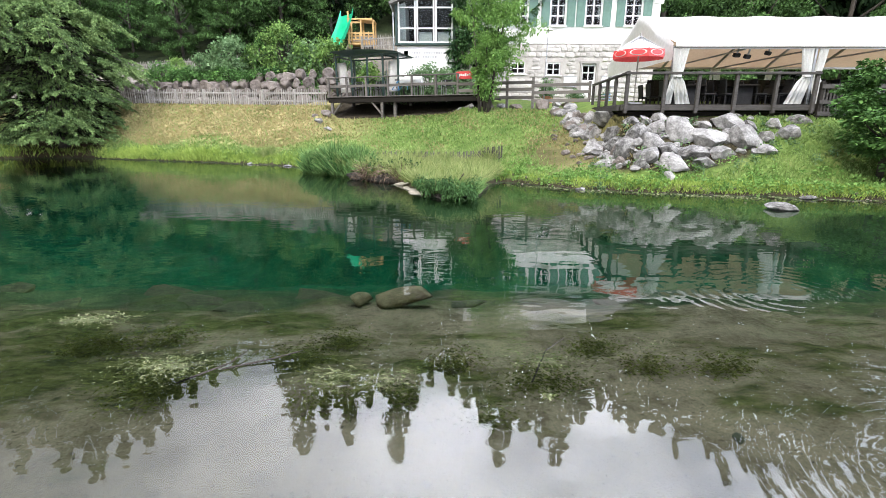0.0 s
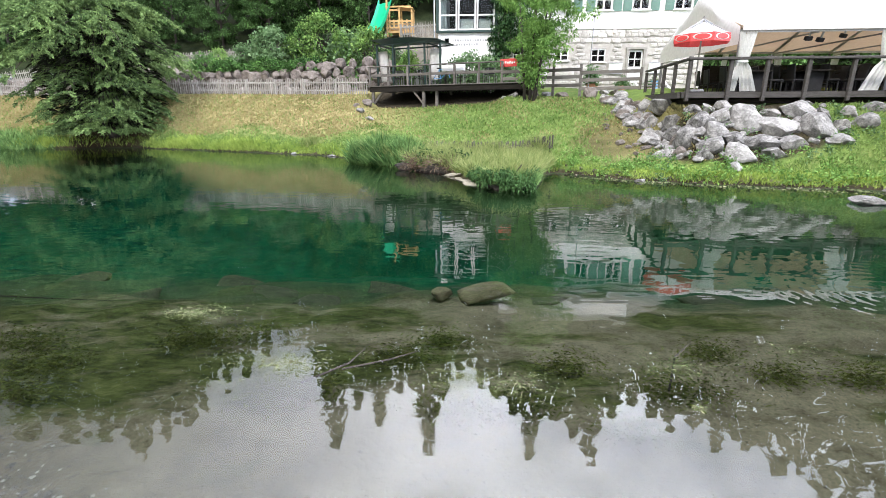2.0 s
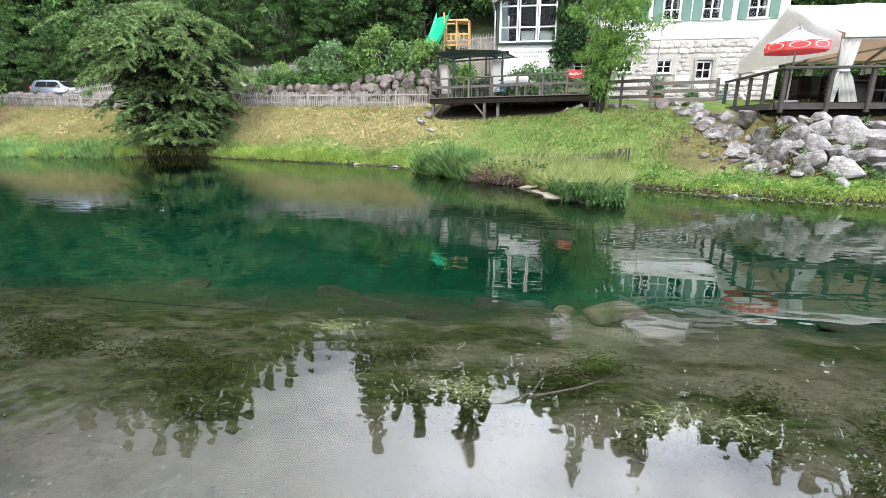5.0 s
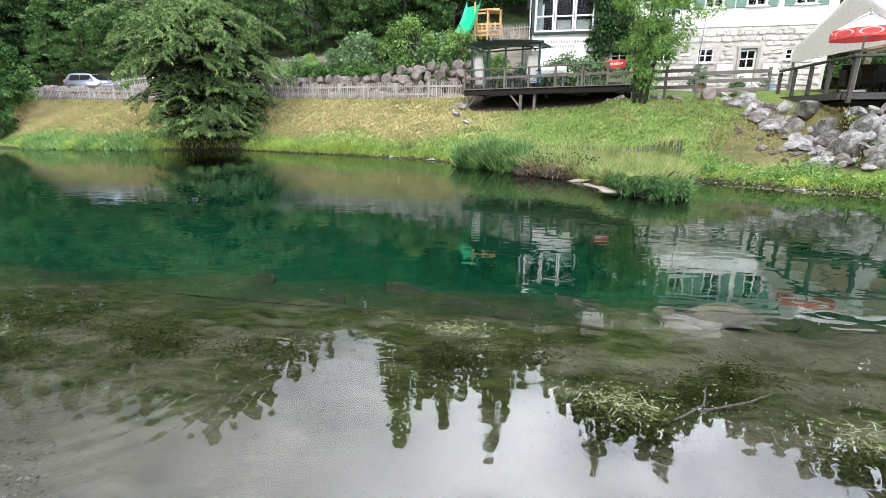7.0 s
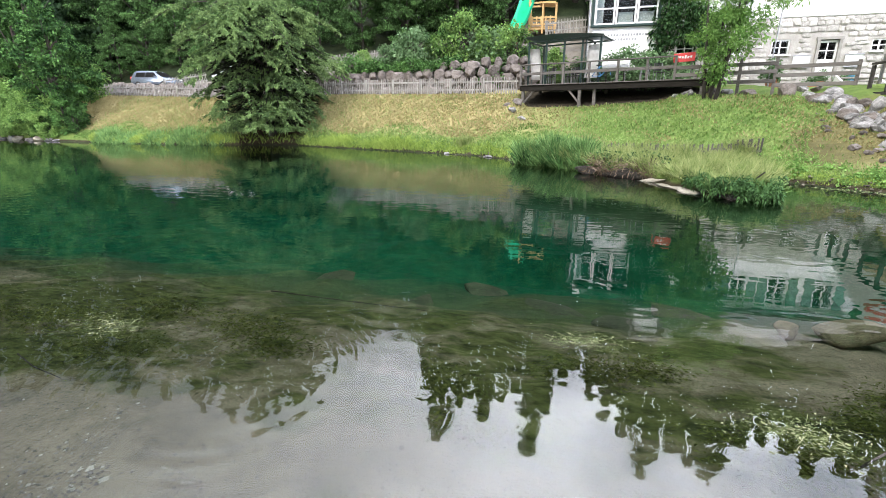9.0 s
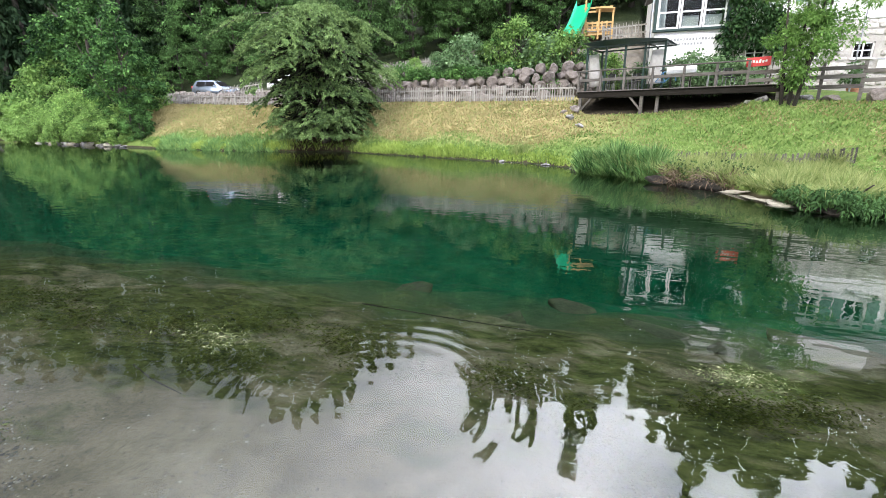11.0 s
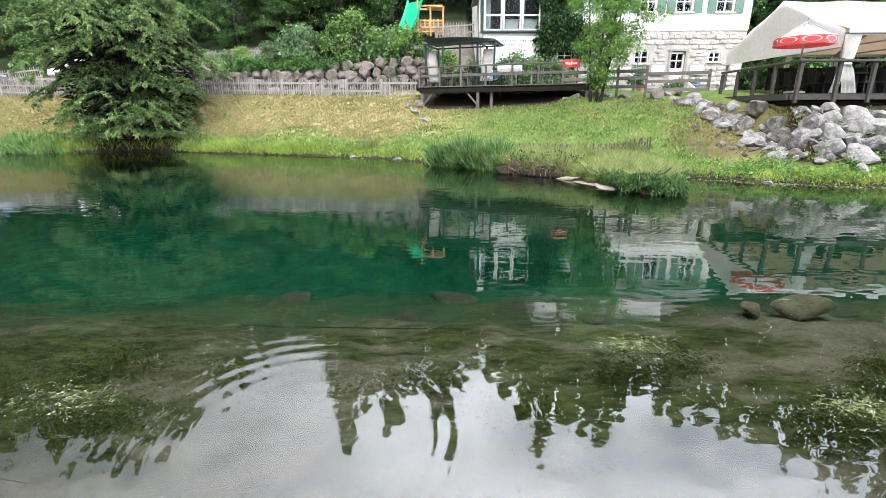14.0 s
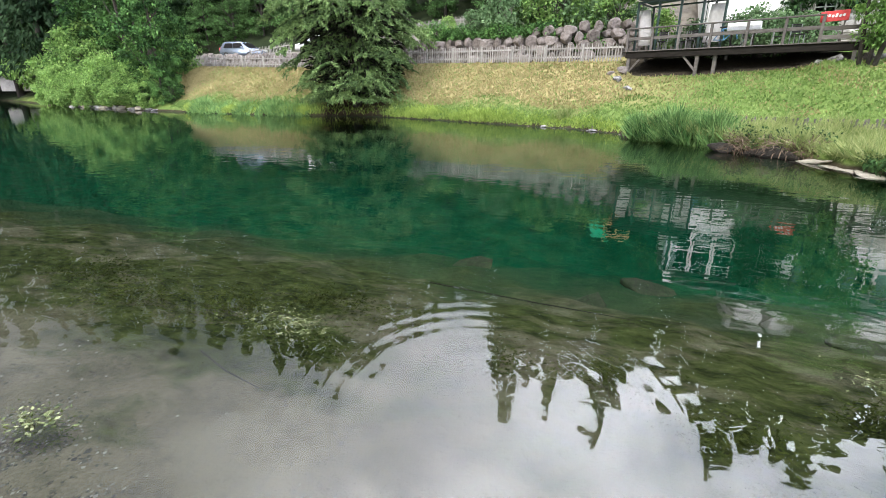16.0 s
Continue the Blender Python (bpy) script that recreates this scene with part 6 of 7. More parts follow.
def car(x, y, z, turn, paint, label):
    c = thing("car", label, "car", pose(x, y, z, 0, 0, turn), "parked cars")
    prof = ((-2.15, 0.35), (-2.2, 0.75), (-2.1, 1.0), (-1.75, 1.55), (-1.3, 1.62), (0.1, 1.6), (0.45, 1.5), (1.15, 1.0), (1.95, 0.88), (2.2, 0.7), (2.22, 0.35))
    bm = bmesh.new()
    sides = []
    for s in (-1, 1):
        sides.append([bm.verts.new((px, s * (0.86 if pz < 1.1 else 0.68), pz)) for px, pz in prof])
    n = len(prof)
    for i in range(n):
        j = (i + 1) % n
        bm.faces.new((sides[0][i], sides[0][j], sides[1][j], sides[1][i]))
    bm.faces.new(sides[0][::-1])
    bm.faces.new(sides[1])
    bmesh.ops.bevel(bm, geom=bm.edges[:], offset=0.06, segments=2, affect="EDGES")
    part("body", bm, paint, c, smooth=True)
    for s in (-1, 1):
        for a, b in ((-1.6, -0.55), (-0.48, 0.4)):
            bm = bmesh.new()
            vs = [bm.verts.new(p) for p in ((a, s * 0.865, 1.06), (b + (0.35 if b > 0 else 0), s * 0.865, 1.06), (b, s * 0.735, 1.46), (a + (0.15 if a < -1 else 0), s * 0.735, 1.46))]
            f = bm.faces.new(vs)
            bmesh.ops.solidify(bm, geom=[f], thickness=0.02)
            part("side_window", bm, BLACK, c, "dark side window")
        for wx in (-1.35, 1.35):
            bm = bmesh.new()
            bmesh.ops.create_cone(bm, cap_ends=True, segments=20, radius1=0.33, radius2=0.33, depth=0.22, matrix=pose(wx, s * 0.8, 0.33, 90, 0, 0))
            w = part("wheel", bm, TYRE, c)
            bm = bmesh.new()
            bmesh.ops.create_cone(bm, cap_ends=True, segments=16, radius1=0.21, radius2=0.19, depth=0.03, matrix=pose(wx, s * 0.925, 0.33, 90, 0, 0))
            part("rim", bm, STEEL, w)
        part("headlight", boxes(((2.1, s * 0.62, 0.78), (0.2, 0.34, 0.14), None, 0.03)), CURTAIN, c)
        part("tail_light", boxes(((-2.13, s * 0.7, 0.95), (0.14, 0.2, 0.26), None, 0.03)), RED, c)
        part("mirror", boxes(((0.62, s * 0.97, 1.08), (0.12, 0.2, 0.13), None, 0.03)), paint, c)
    bm = bmesh.new()
    vs = [bm.verts.new(p) for p in ((0.53, -0.62, 1.5), (0.53, 0.62, 1.5), (1.16, 0.74, 1.04), (1.16, -0.74, 1.04))]
    f = bm.faces.new(vs)
    bmesh.ops.solidify(bm, geom=[f], thickness=0.02)
    part("windscreen", bm, BLACK, c)


car(-42.6, 39.9, zat(-42.6, 39.9) - 0.5, 4, CAR_SILVER, "silver estate car parked behind the picket fence")
car(-34.0, 40.6, zat(-34.0, 40.6) - 0.35, 190, CAR_WHITE, "white car parked beside the silver one")

# ---- grasses, reeds and water plants ----


def blades(rng, x, y, h, w, lean, z=None):
    n = len(x)
    z = land(x, y) - 0.02 if z is None else z
    P = np.stack([x, y, z], 1)
    D = np.stack([rng.normal(size=n) * lean, rng.normal(size=n) * lean, np.ones(n)], 1)
    return leaves(P, D, h, w, rng, 0.12)


def stuff(name, mesh, label, category):
    return tagged(part(name, mesh, None), label, category, kind="stuff")


def grasses():
    rng = np.random.RandomState(77)
    # fringe along the water
    n = 26000
    x = rng.uniform(-40, 16, n)
    y = along(SHORE, x) + np.abs(rng.normal(size=n)) * 0.35 + 0.02
    keep = ~((x > -6.6) & (x < 1.9)) & ~((x > -27.3) & (x < -21.3) & (rng.rand(n) < 0.88))
    x, y = x[keep], y[keep]
    h = rng.uniform(0.15, 0.42, len(x)) * (0.6 + 0.8 * (0.5 + 0.5 * np.sin(x * 0.9 + 2 * np.sin(x * 0.37)))) * np.where(x > 1.9, 0.5, 1.0)
    stuff("bank_grass", quads("bank_grass", blades(rng, x, y, h, np.where(x > 1.9, 0.026, 0.045), 0.4), GRASS_FRESH), "tufts of fresh green grass along the water's edge", "grass")
    x = rng.uniform(1.9, 15, 520)
    y = along(SHORE, x) + np.abs(rng.normal(size=520)) * 0.75 + 0.05
    keep = (np.sin(2.3 * x) * np.sin(3.1 * y + x) > -0.35)
    x, y = x[keep], y[keep]
    C = np.stack([x, y, land(x, y) + 0.06], 1)
    stuff("bank_herbs", quads("bank_herbs", clumps(rng, C, rng.uniform(0.08, 0.22, len(x)), 26, 0.09, lift=0.3), LEAF_ASH), "low leafy herbs along the bank", "herbs")
    x = rng.uniform(5.0, 13.5, 90)
    y = 15.0 + 2.4 * rng.rand(90)
    C = np.stack([x, y, land(x, y) + 0.1], 1)
    stuff("wall_herbs", quads("wall_herbs", clumps(rng, C, rng.uniform(0.1, 0.24, 90), 26, 0.09, lift=0.3), LEAF_SHRUB), "weeds growing between the boulders", "herbs")
    # lawn tufts
    n = 85000
    x = rng.uniform(-42, 15, n)
    s = rng.rand(n)
    f, t = along(FOOT, x), along(BROW, x)
    y = f + (t - f) * s
    dry = (x < -4.5 + 1.5 * np.sin(y)) & (s > 0.3 + 0.12 * np.sin(x * 0.8))
    keep = rng.rand(n) < np.where(dry, 0.22, 1.0)
    keep &= ~((x > 6) & (y > 15.2) & (x < 10.4))
    keep &= (np.hypot(x - 5.2, (y - 18.6) * 0.8) > 1.2 + 0.6 * rng.rand(n)) | (rng.rand(n) < 0.15)
    keep &= ~((y + 0.352 * x > 27.0) & (x > -6.9) & (x < 2.6)) & ~((np.hypot(x + 24.1, y - 29.9) < 2.9) & (rng.rand(n) < 0.9))
    x, y = x[keep], y[keep]
    stuff("lawn_grass", quads("lawn_grass", blades(rng, x, y, rng.uniform(0.07, 0.22, len(x)), np.where(y < 19, 0.035, 0.06), 0.6), GRASS_GREEN), "uneven green lawn grass on the slope", "grass")
    n = 80000
    x = rng.uniform(-46, 7, n)
    s = rng.uniform(0.2, 1, n)
    f, t = along(FOOT, x), along(BROW, x)
    keep = (rng.rand(n) < np.clip((-2 - x) / 6, np.where((np.sin(1.1 * x + 1) * np.sin(9 * s + x) > 0.1) | ((x > 3.6) & (x < 6.6) & (s > 0.35)), 0.55, 0.06), 1)) & (s > 0.28 + 0.1 * np.sin(x * 0.8))
    y = f + (t - f) * s
    keep &= ~((y + 0.352 * x > 27.0) & (x > -6.9) & (x < 2.6)) & ~((np.hypot(x + 24.1, y - 29.9) < 2.9) & (rng.rand(n) < 0.9))
    x, y = x[keep], y[keep]
    stuff("dry_grass", quads("dry_grass", blades(rng, x, y, rng.uniform(0.06, 0.2, len(x)), 0.055, 0.6), GRASS_DRY), "dry tan grass on the sunny slope", "grass")
    # tall seeding grass on the spit
    n = 46000
    x = rng.uniform(-5.4, 2.1, n)
    f, g = along(SHORE, x), 22.4 - 3.25 * (x + 6) / 8.35
    y = f + 0.12 + (g + 0.15 - f) * rng.rand(n)
    h = rng.uniform(0.3, 1.05, n) * (0.8 + 0.3 * np.sin(3 * x + 2 * np.sin(2 * y))) * np.interp(y - f, [0, 1, 4], [0.95, 0.9, 0.85])
    stuff("meadow_grass", quads("meadow_grass", blades(rng, x, y, h, 0.022, 0.62), GRASS_TALL), "tall yellow-green seeding grass on the spit", "grass")
    n = 2000
    x = rng.uniform(-0.6, 1.25, n)
    y = along(SHORE, x) + 0.05 + np.abs(rng.normal(size=n)) * 0.25
    stuff("sedge", quads("sedge", blades(rng, x, y, rng.uniform(0.2, 0.5, n), 0.025, 0.6), REED), "dense dark sedge hanging over the spit's edge", "grass")
    C = np.stack([rng.uniform(-0.85, 0.95, 90), np.zeros(90), rng.uniform(0.1, 0.5, 90)], 1)
    C[:, 1] = along(SHORE, C[:, 0]) + rng.uniform(-0.35, 0.5, 90)
    ob = thing("overhanging_bush", "dark leafy bush hanging over the end of the spit", "bush", pose(0, 0, 0))
    part("foliage", quads("foliage", clumps(rng, C, rng.uniform(0.1, 0.2, 90), 60, 0.1, lift=-0.9, slim=0.3), LEAF_IVY), None, ob)
    part("stem", tube(bmesh.new(), [(0.4, 14.0, 0.1), (0.5, 13.8, 0.5), (0.6, 13.6, 0.7)], [0.04, 0.03, 0.015], 6), BARK, ob)
    # reeds at the end of the spit and at the left bank
    n = 7000
    q = rng.rand(n)
    x, y = -6.1 + 3.3 * q + rng.normal(size=n) * 0.1, 21.0 - 2.0 * q + rng.normal(size=n) * 0.38
    y = np.maximum(y, along(SHORE, x) - 0.15)
    tall = (0.62 + 0.36 * np.sin(np.pi * q)) * (0.85 + 0.2 * np.sin(x * 5))
    stuff("reeds", quads("reeds", blades(rng, x, y, rng.uniform(0.5, 1.6, n) * tall, 0.045, 0.42), REED), "clump of long green reeds at the water's edge", "reeds")
    n = 9000
    x = rng.uniform(-39, -27, n)
    y = along(SHORE, x) + np.abs(rng.normal(size=n)) * 0.5 - 0.1
    tall = np.clip(0.42 + 0.45 * np.sin(1.7 * x) * np.sin(0.9 * x + 1) + 0.35 * np.sin(5 * x) * np.sin(3.3 * x), 0.1, 1.1) * (0.5 + 0.6 * rng.rand(n))
    stuff("reeds", quads("reeds", blades(rng, x, y, rng.uniform(0.5, 1.4, n) * tall, 0.06, 0.35), REED), "uneven belt of reeds along the far bank", "reeds")
    # rushes: small brown clump
    n = 300
    x, y = -9.35 + rng.normal(size=n) * 0.22, 25.1 + rng.normal(size=n) * 0.15
    stuff("rushes", quads("rushes", blades(rng, x, y, rng.uniform(0.35, 0.75, n), 0.025, 0.3), GRASS_TALL), "yellow-green clump of old rushes", "rushes")
    q = rng.uniform(-1, 1, 30)
    C = np.stack([-2.3 + q, 17.35 - 0.62 * q + rng.normal(size=30) * 0.12, rng.uniform(0.15, 0.42, 30)], 1)
    b = thing("bramble", "low tangle of dry twigs and dark leaves", "bramble", pose(0, 0, 0))
    part("twig_tangle", quads("twig_tangle", clumps(rng, C, np.full(30, 0.25), 26, 0.22, slim=0.12), TWIGS), None, b)
    part("leaves", quads("leaves", clumps(rng, C + [0.4, 0.3, 0.2], np.full(30, 0.25), 26, 0.12), LEAF_IVY), None, b)
    # little old lath fence behind the spit
    f = thing("lath_fence", "low old grey lath fence in the tall grass", "fence", pose(0, 0, 0))
    for k in range(92):
        q = k / 91
        xx, yy = -6.0 + 8.35 * q, 22.4 - 3.25 * q + 0.2 * math.sin(q * 5)
        hh = 0.5 + 0.1 * math.sin(k * 2.1) + (0.14 if k > 82 else 0)
        part("lath", boxes(((xx, yy, zat(xx, yy) + hh / 2 - 0.1), (0.055, 0.025, hh), (4 * math.sin(k * 1.7), 5 * math.sin(k * 2.9), -28))), WOOD_GREY if k < 83 else WOOD_BROWN, f)
    for k in range(6):
        q = (k + 0.5) / 6
        xx, yy = -6.0 + 8.35 * q, 22.4 - 3.25 * q + 0.2 * math.sin(q * 5)
        part("rail", boxes(((xx, yy + 0.03, zat(xx, yy) + 0.22), (1.5, 0.03, 0.06), (0, 0, -28))), WOOD_GREY, f)


grasses()


def water_plants():
    rng = np.random.RandomState(91)
    # x, y, radius, reaches the surface
    beds = [(-3.85, 4.85, 0.5, 1), (-2.5, 3.8, 0.62, 1), (-0.5, 3.6, 0.5, 1), (0.95, 3.95, 0.55, 1), (2.1, 4.3, 0.35, 1), (-0.95, 3.6, 0.5, 1), (-4.05, 4.85, 0.42, 1), (-2.6, 3.85, 0.55, 1), (-8.9, 4.05, 0.75, 1),
            (-1.2, 5.0, 0.4, 0), (-6.0, 4.7, 0.6, 0), (-7.3, 4.6, 0.6, 0), (-5.2, 4.2, 0.5, 0), (-7.9, 5.0, 0.7, 0), (-3.3, 5.1, 0.45, 0), (1.7, 4.8, 0.4, 0), (-10.3, 4.6, 0.8, 0), (-9.4, 5.2, 0.8, 0), (-11.6, 4.4, 0.8, 0), (0.1, 4.4, 0.35, 0), (2.9, 4.3, 0.4, 0), (-4.9, 3.6, 0.35, 0), (-1.6, 4.5, 0.5, 0), (-13.0, 4.8, 0.9, 0), (0.35, 3.3, 0.3, 0), (-9.7, 2.35, 0.25, 1)]
    for x, y, r, up in beds:
        n = int(2300 * r)
        w = thing("water_weed", "bushy olive water weed on the pond bed", "water plant", pose(x, y, 0), "water weeds in the shallows")
        a = rng.normal(size=(n, 2)) * [r * 0.44, r * 0.26]
        zb = land(x + a[:, 0], y + a[:, 1])
        zt = np.minimum(zb + rng.uniform(0.04, 0.28, n), -0.02)
        P = np.stack([a[:, 0], a[:, 1], zb + (zt - zb) * rng.rand(n)], 1)
        part("stem_mass", quads("stem_mass", leaves(P, rng.normal(size=(n, 3)) * [1, 0.7, 0.25], rng.uniform(0.025, 0.07, n), rng.uniform(0.007, 0.015, n), rng, 0.2), WEED), None, w)
        if up:
            m = int(420 * r)
            a = rng.normal(size=(m, 2)) * [r * 0.5, r * 0.24]
            P = np.stack([a[:, 0], a[:, 1], rng.uniform(-0.02, 0.015, m)], 1)
            part("floating_leaves", quads("floating_leaves", leaves(P, rng.normal(size=(m, 3)) * [1, 1, 0.2], rng.uniform(0.012, 0.034, m), rng.uniform(0.008, 0.017, m), rng, 0.0), WEED_PALE), None, w, "pale leaves at the surface")
        if up and r > 0.4:
            m = int(150 * r)
            a = rng.normal(size=(m, 2)) * [r * 0.28, r * 0.16]
            P = np.stack([a[:, 0], a[:, 1], rng.uniform(-0.005, 0.01, m)], 1)
            tagged(part("trailing_stem", quads("trailing_stem", leaves(P, rng.normal(size=(m, 3)) * [1, 0.6, 0.12] + [0.3, -0.2, 0.1], rng.uniform(0.05, 0.17, m), np.full(m, 0.005), rng, 0.3), WEED_PALE), None, w, "pale stems trailing at the surface"), kind="stuff")
    for x, y, r in ((0.86, 3.33, 0.09), (-9.62, 2.3, 0.2)):
        w = thing("floating_leaf_tuft", "yellow-green leaf tuft floating on the water", "water plant", pose(x, y, 0.006))
        P = rng.normal(size=(70, 3)) * [r * 0.45, r * 0.35, 0.004]
        part("leaves", quads("leaves", leaves(P, rng.normal(size=(70, 3)) * [1, 1, 0.15], rng.uniform(0.14, 0.3, 70) * r, rng.uniform(0.07, 0.13, 70) * r, rng, 0.0), WEED_PALE), None, w)
    for pts in (((-2.0, 3.75, 0.0), (-1.6, 3.9, 0.02), (-1.35, 4.05, 0.03)), ((-2.3, 3.55, -0.02), (-1.95, 3.8, 0.03), (-1.85, 4.05, 0.05)), ((0.8, 3.7, -0.1), (1.0, 4.1, 0.0), (1.25, 4.35, 0.02)), ((-8.4, 6.2, -0.4), (-7.0, 6.0, -0.35), (-5.9, 6.05, -0.4)), ((-9.6, 3.6, -0.2), (-9.1, 3.4, -0.16), (-8.7, 3.35, -0.2))):
        b = tagged(part("branch", tube(bmesh.new(), pts, [0.009, 0.008, 0.004], 6), BARK), "thin dead branch lying in the shallow water", "branch", "dead branches in the water")


water_plants()


def pebbles():
    """Loose gravel on the bed close to the near bank."""
    rng = np.random.RandomState(23)
    n = 15000
    x, y = rng.uniform(-12, 3.5, n), 1.8 + np.abs(rng.normal(size=n)) * 0.75
    keep = rng.rand(n) < np.where(x < -3.5, np.clip(0.25 + 1.2 * np.sin(1.3 * x + 0.8) * np.sin(2.4 * y + x), 0.06, 1), 0.12)
    x, y = x[keep], y[keep]
    n = len(x)
    r = rng.uniform(0.005, 0.017, (n, 1, 1)) * (1 + (rng.rand(n, 1, 1) > 0.96))
    shape = np.array([[1, 0, 0], [0, 1, 0], [-1, 0, 0], [0, -1, 0], [0, 0, 0.6], [0, 0, -0.6]]) * rng.uniform(0.6, 1.3, (n, 6, 1))
    V = shape * r + np.stack([x, y, land(x, y) + 0.004], 1)[:, None, :]
    F = np.array([[0, 1, 4], [1, 2, 4], [2, 3, 4], [3, 0, 4], [1, 0, 5], [2, 1, 5], [3, 2, 5], [0, 3, 5]])
    me = bpy.data.meshes.new("pebbles")
    me.from_pydata(V.reshape(-1, 3).tolist(), [], (F[None] + 6 * np.arange(n)[:, None, None]).reshape(-1, 3).tolist())
    me.materials.append(PEBBLE)
    stuff("pebbles", me, "pale and dark gravel on the pond bed", "gravel")


pebbles()


def shore_litter():
    """Small stones and floating leaves along the far bank by the boulders."""
    rng = np.random.RandomState(29)
    n = 700
    x = np.concatenate([rng.uniform(1.9, 15, 500), rng.uniform(-14, -6.5, 200)])
    y = along(SHORE, x) + rng.normal(size=n) * 0.14
    r = rng.uniform(0.02, 0.09, (n, 1, 1)) * rng.uniform(0.5, 1, (n, 1, 1))
    shape = np.array([[1, 0, 0], [0, 1, 0], [-1, 0, 0], [0, -1, 0], [0, 0, 0.6], [0, 0, -0.6]]) * rng.uniform(0.6, 1.4, (n, 6, 1))
    V = shape * r + np.stack([x, y, np.maximum(land(x, y), -0.03)], 1)[:, None, :]
    F = np.array([[0, 1, 4], [1, 2, 4], [2, 3, 4], [3, 0, 4], [1, 0, 5], [2, 1, 5], [3, 2, 5], [0, 3, 5]])
    me = bpy.data.meshes.new("shore_stones")
    me.from_pydata(V.reshape(-1, 3).tolist(), [], (F[None] + 6 * np.arange(n)[:, None, None]).reshape(-1, 3).tolist())
    me.materials.append(SHORE_STONE)
    stuff("shore_stones", me, "small pale and dark stones along the waterline", "gravel")
    n = 1300
    x = rng.uniform(2.2, 13, n)
    y = along(SHORE, x) - np.abs(rng.normal(size=n)) * 0.45 - 0.05
    keep = np.sin(1.9 * x) * np.sin(3.7 * x + 4 * y) > -0.1
    P = np.stack([x, y, np.full(n, 0.006)], 1)[keep]
    m = len(P)
    stuff("floating_leaves", quads("floating_leaves", leaves(P, rng.normal(size=(m, 3)) * [1, 1, 0.1], rng.uniform(0.04, 0.11, m), rng.uniform(0.02, 0.05, m), rng, 0.0), WEED_PALE), "scattered leaves floating near the bank", "leaves")


shore_litter()

# ---- picket fences, and the stones of the wall ----


def plate(name, w, d, h, mat, point=0.0):
    bm = boxes(((0, 0, h / 2), (w, d, h)))
    if point:
        for v in bm.verts:
            if v.co.z > h * 0.9:
                v.co.x *= 0.3
    me = bpy.data.meshes.new(name)
    bm.to_mesh(me)
    bm.free()
    me.materials.append(mat)
    return me


PICKET, FENCE_POST, FENCE_RAIL = plate("picket", 0.085, 0.025, 0.92, WOOD_PALE, 1), plate("post", 0.11, 0.11, 1.0, WOOD_PALE), plate("rail", 2.4, 0.05, 0.09, WOOD_PALE)


def picket_line(points, label, group):
    """Panels of pickets end to end along points (x, y, z of the foot)."""
    k = 0
    for (xa, ya, za), (xb, yb, zb) in zip(points, points[1:]):
        n = max(1, round(math.dist((xa, ya), (xb, yb)) / 2.4))
        ang = math.degrees(math.atan2(yb - ya, xb - xa))
        for i in range(n):
            f = i / n
            m = pose(xa + (xb - xa) * f, ya + (yb - ya) * f, za + (zb - za) * f, 0, -math.degrees(math.atan2(zb - za, math.dist((xa, ya), (xb, yb)))), ang)
            t = thing("picket_fence", label, "fence", m, group)
            L = math.dist((xa, ya), (xb, yb)) / n
            for z in (0.22, 0.68):
                r = new("rail", FENCE_RAIL)
                r.parent, r.location, r.scale = t, (L / 2, 0.03, z), (L / 2.4, 1, 1)
            p = new("post", FENCE_POST)
            p.parent, p.location = t, (0, 0.09, -0.05)
            for j in range(14):
                k += 1
                q = new("picket", PICKET)
                q.parent, q.location, q.rotation_euler = t, (L * (j + 0.5) / 14, 0, 0.03 + 0.04 * math.sin(k * 2.7)), (0, 0.03 * math.sin(k * 1.9), 0)


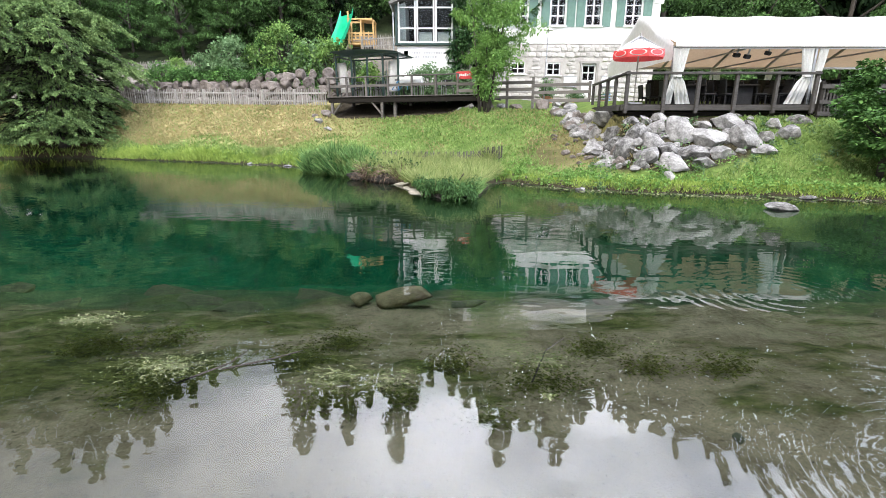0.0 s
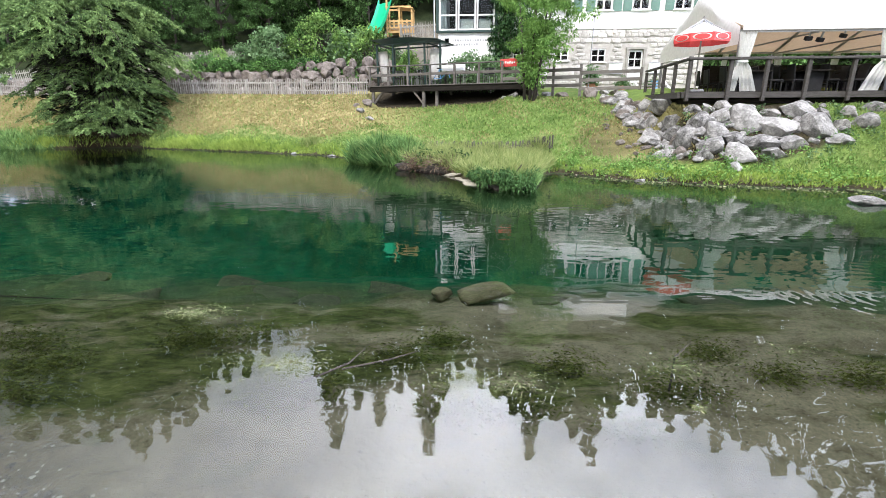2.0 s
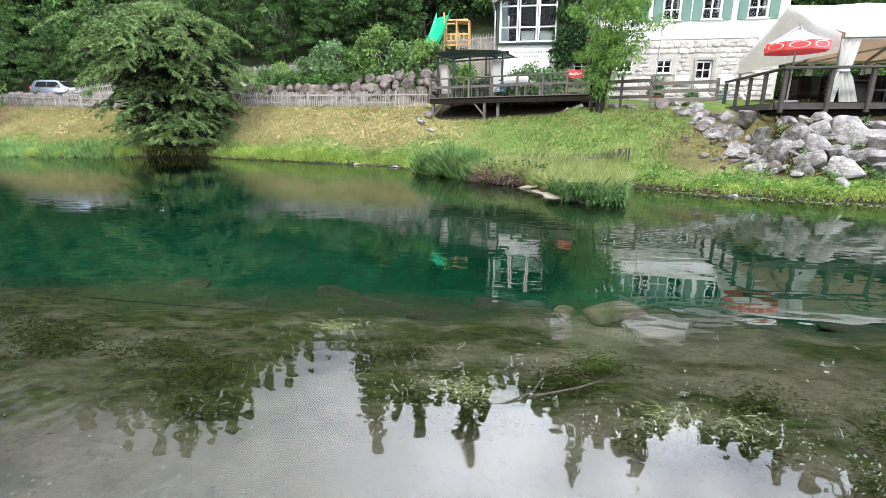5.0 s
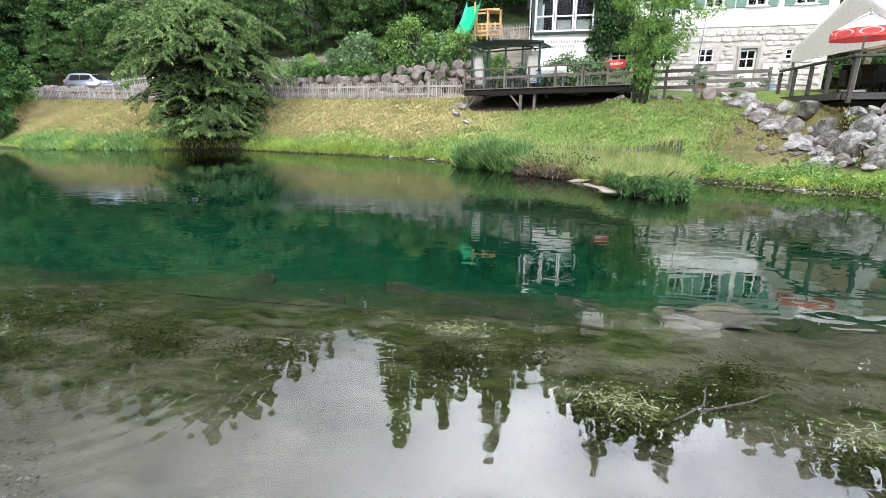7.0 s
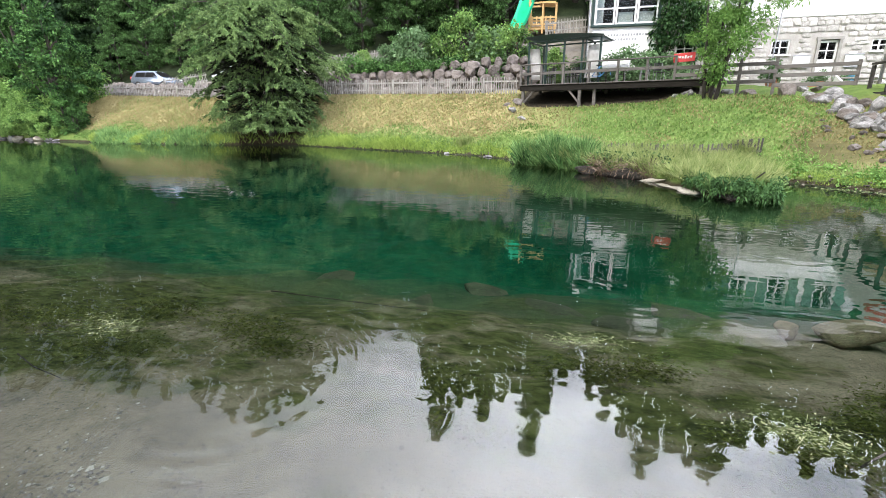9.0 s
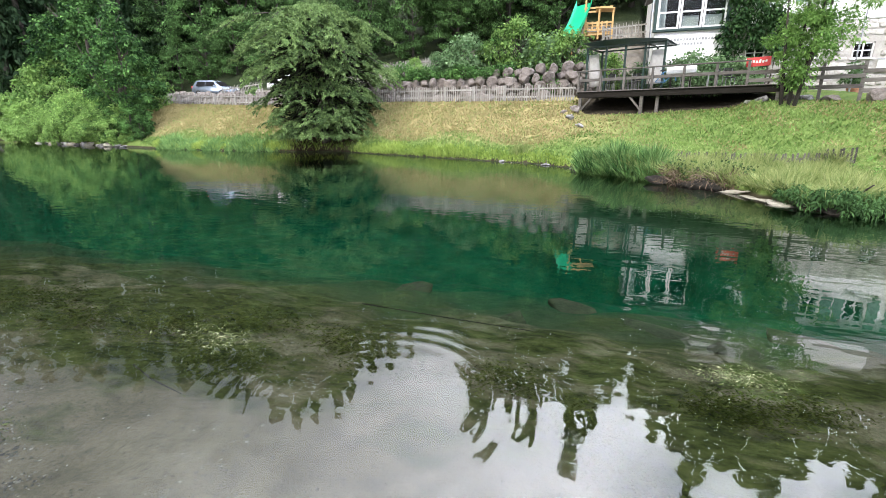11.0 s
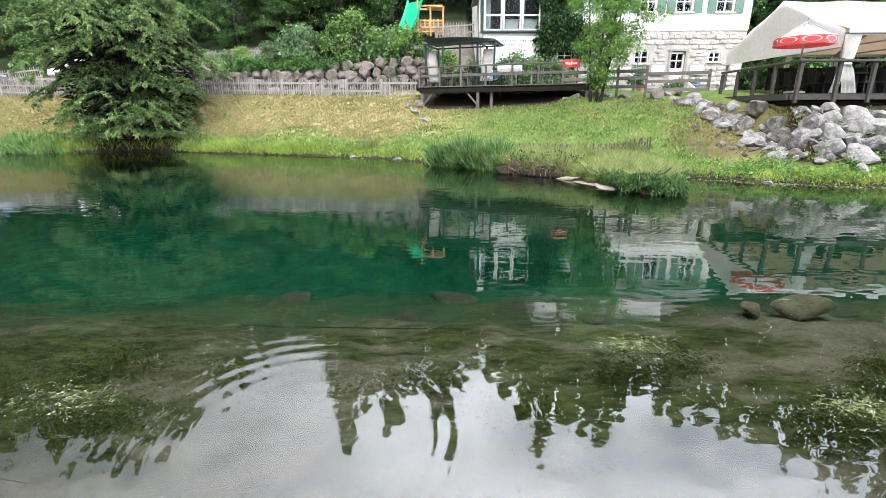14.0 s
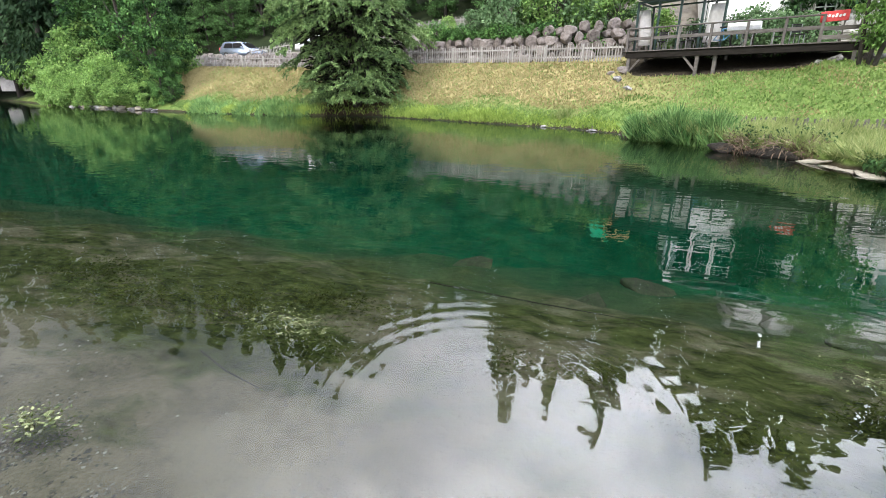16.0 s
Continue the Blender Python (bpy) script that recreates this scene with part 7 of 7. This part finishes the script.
picket_line([(-56, 38.2, 4.0), (-46.3, 36.6, 3.75), (-33.7, 34.75, 3.33), (-20, 32.95, 3.36), (-7.05, 29.55, 3.12)], "grey weathered picket fence panel above the lawn", "lower picket fence")
picket_line([(-40.6, 38.6, zat(-40.6, 38.6)), (-35.5, 38.2, zat(-35.5, 38.2) + 0.1)], "pale picket fence panel beside the parked cars", "upper picket fence")
picket_line([(-25.5, 39.8, 5.75), (-19.5, 39.4, 6.1), (-16.0, 39.2, 6.3)], "pale picket fence panel along the upper path", "path picket fence")
picket_line([(-5.9, 36.4, 7.2), (-3.2, 36.0, 7.3)], "brown picket fence panel by the playground", "playground fence")


def masonry():
    """Rubble stones standing proud of the mortar, in uneven courses."""
    r = random.Random(8)
    kinds = []
    for s in range(8):
        bm = bmesh.new()
        bmesh.ops.create_cube(bm, size=1)
        bmesh.ops.bevel(bm, geom=bm.edges[:], offset=0.2, segments=1, affect="EDGES")
        for v in bm.verts:
            v.co += Vector((r.uniform(-0.07, 0.07), r.uniform(-0.1, 0.1), r.uniform(-0.07, 0.07)))
        me = bpy.data.meshes.new("stone")
        bm.to_mesh(me)
        bm.free()
        me.materials.append(STONE)
        kinds.append(me)
    holes = [(1.7, 2.95, 5.2, 6.05), (4.3, 5.55, 5.1, 6.05), (6.65, 7.9, 5.0, 6.05), (8.95, 10.3, 3.4, 6.1), (11.5, 12.5, 5.05, 5.95)]
    z, count = 3.75, 0
    rest = bmesh.new()
    while z < 6.95:
        hgt = r.uniform(0.2, 0.34)
        x = 3.0 + r.uniform(0, 0.3)
        while x < 13.6:
            w = r.uniform(0.26, 0.6)
            cx, cz = x + w / 2, z + hgt / 2 + r.uniform(-0.03, 0.03)
            x += w + 0.02
            if any(a - w / 2 < cx < b + w / 2 and c - hgt / 2 < cz < d + hgt / 2 for a, b, c, d in holes) or cx + w / 2 > 13.8:
                continue
            count += 1
            place, size, tilt = (cx, FACE - 0.005, min(cz, 6.9)), (w, r.uniform(0.08, 0.15), hgt * r.uniform(0.8, 1.05)), r.uniform(-0.12, 0.12)
            if count > 300:
                box(rest, place, tuple(v * 0.94 for v in size), (0, math.degrees(tilt), 0))
                continue
            s = new("stone", r.choice(kinds))
            s.parent = STONE_WALL
            s.location, s.scale, s.rotation_euler = place, size, (0, tilt, 0)
        z += hgt + 0.015
    if count > 300:
        tagged(part("upper_stones", rest, STONE, STONE_WALL), kind="stuff")
    else:
        rest.free()


masonry()
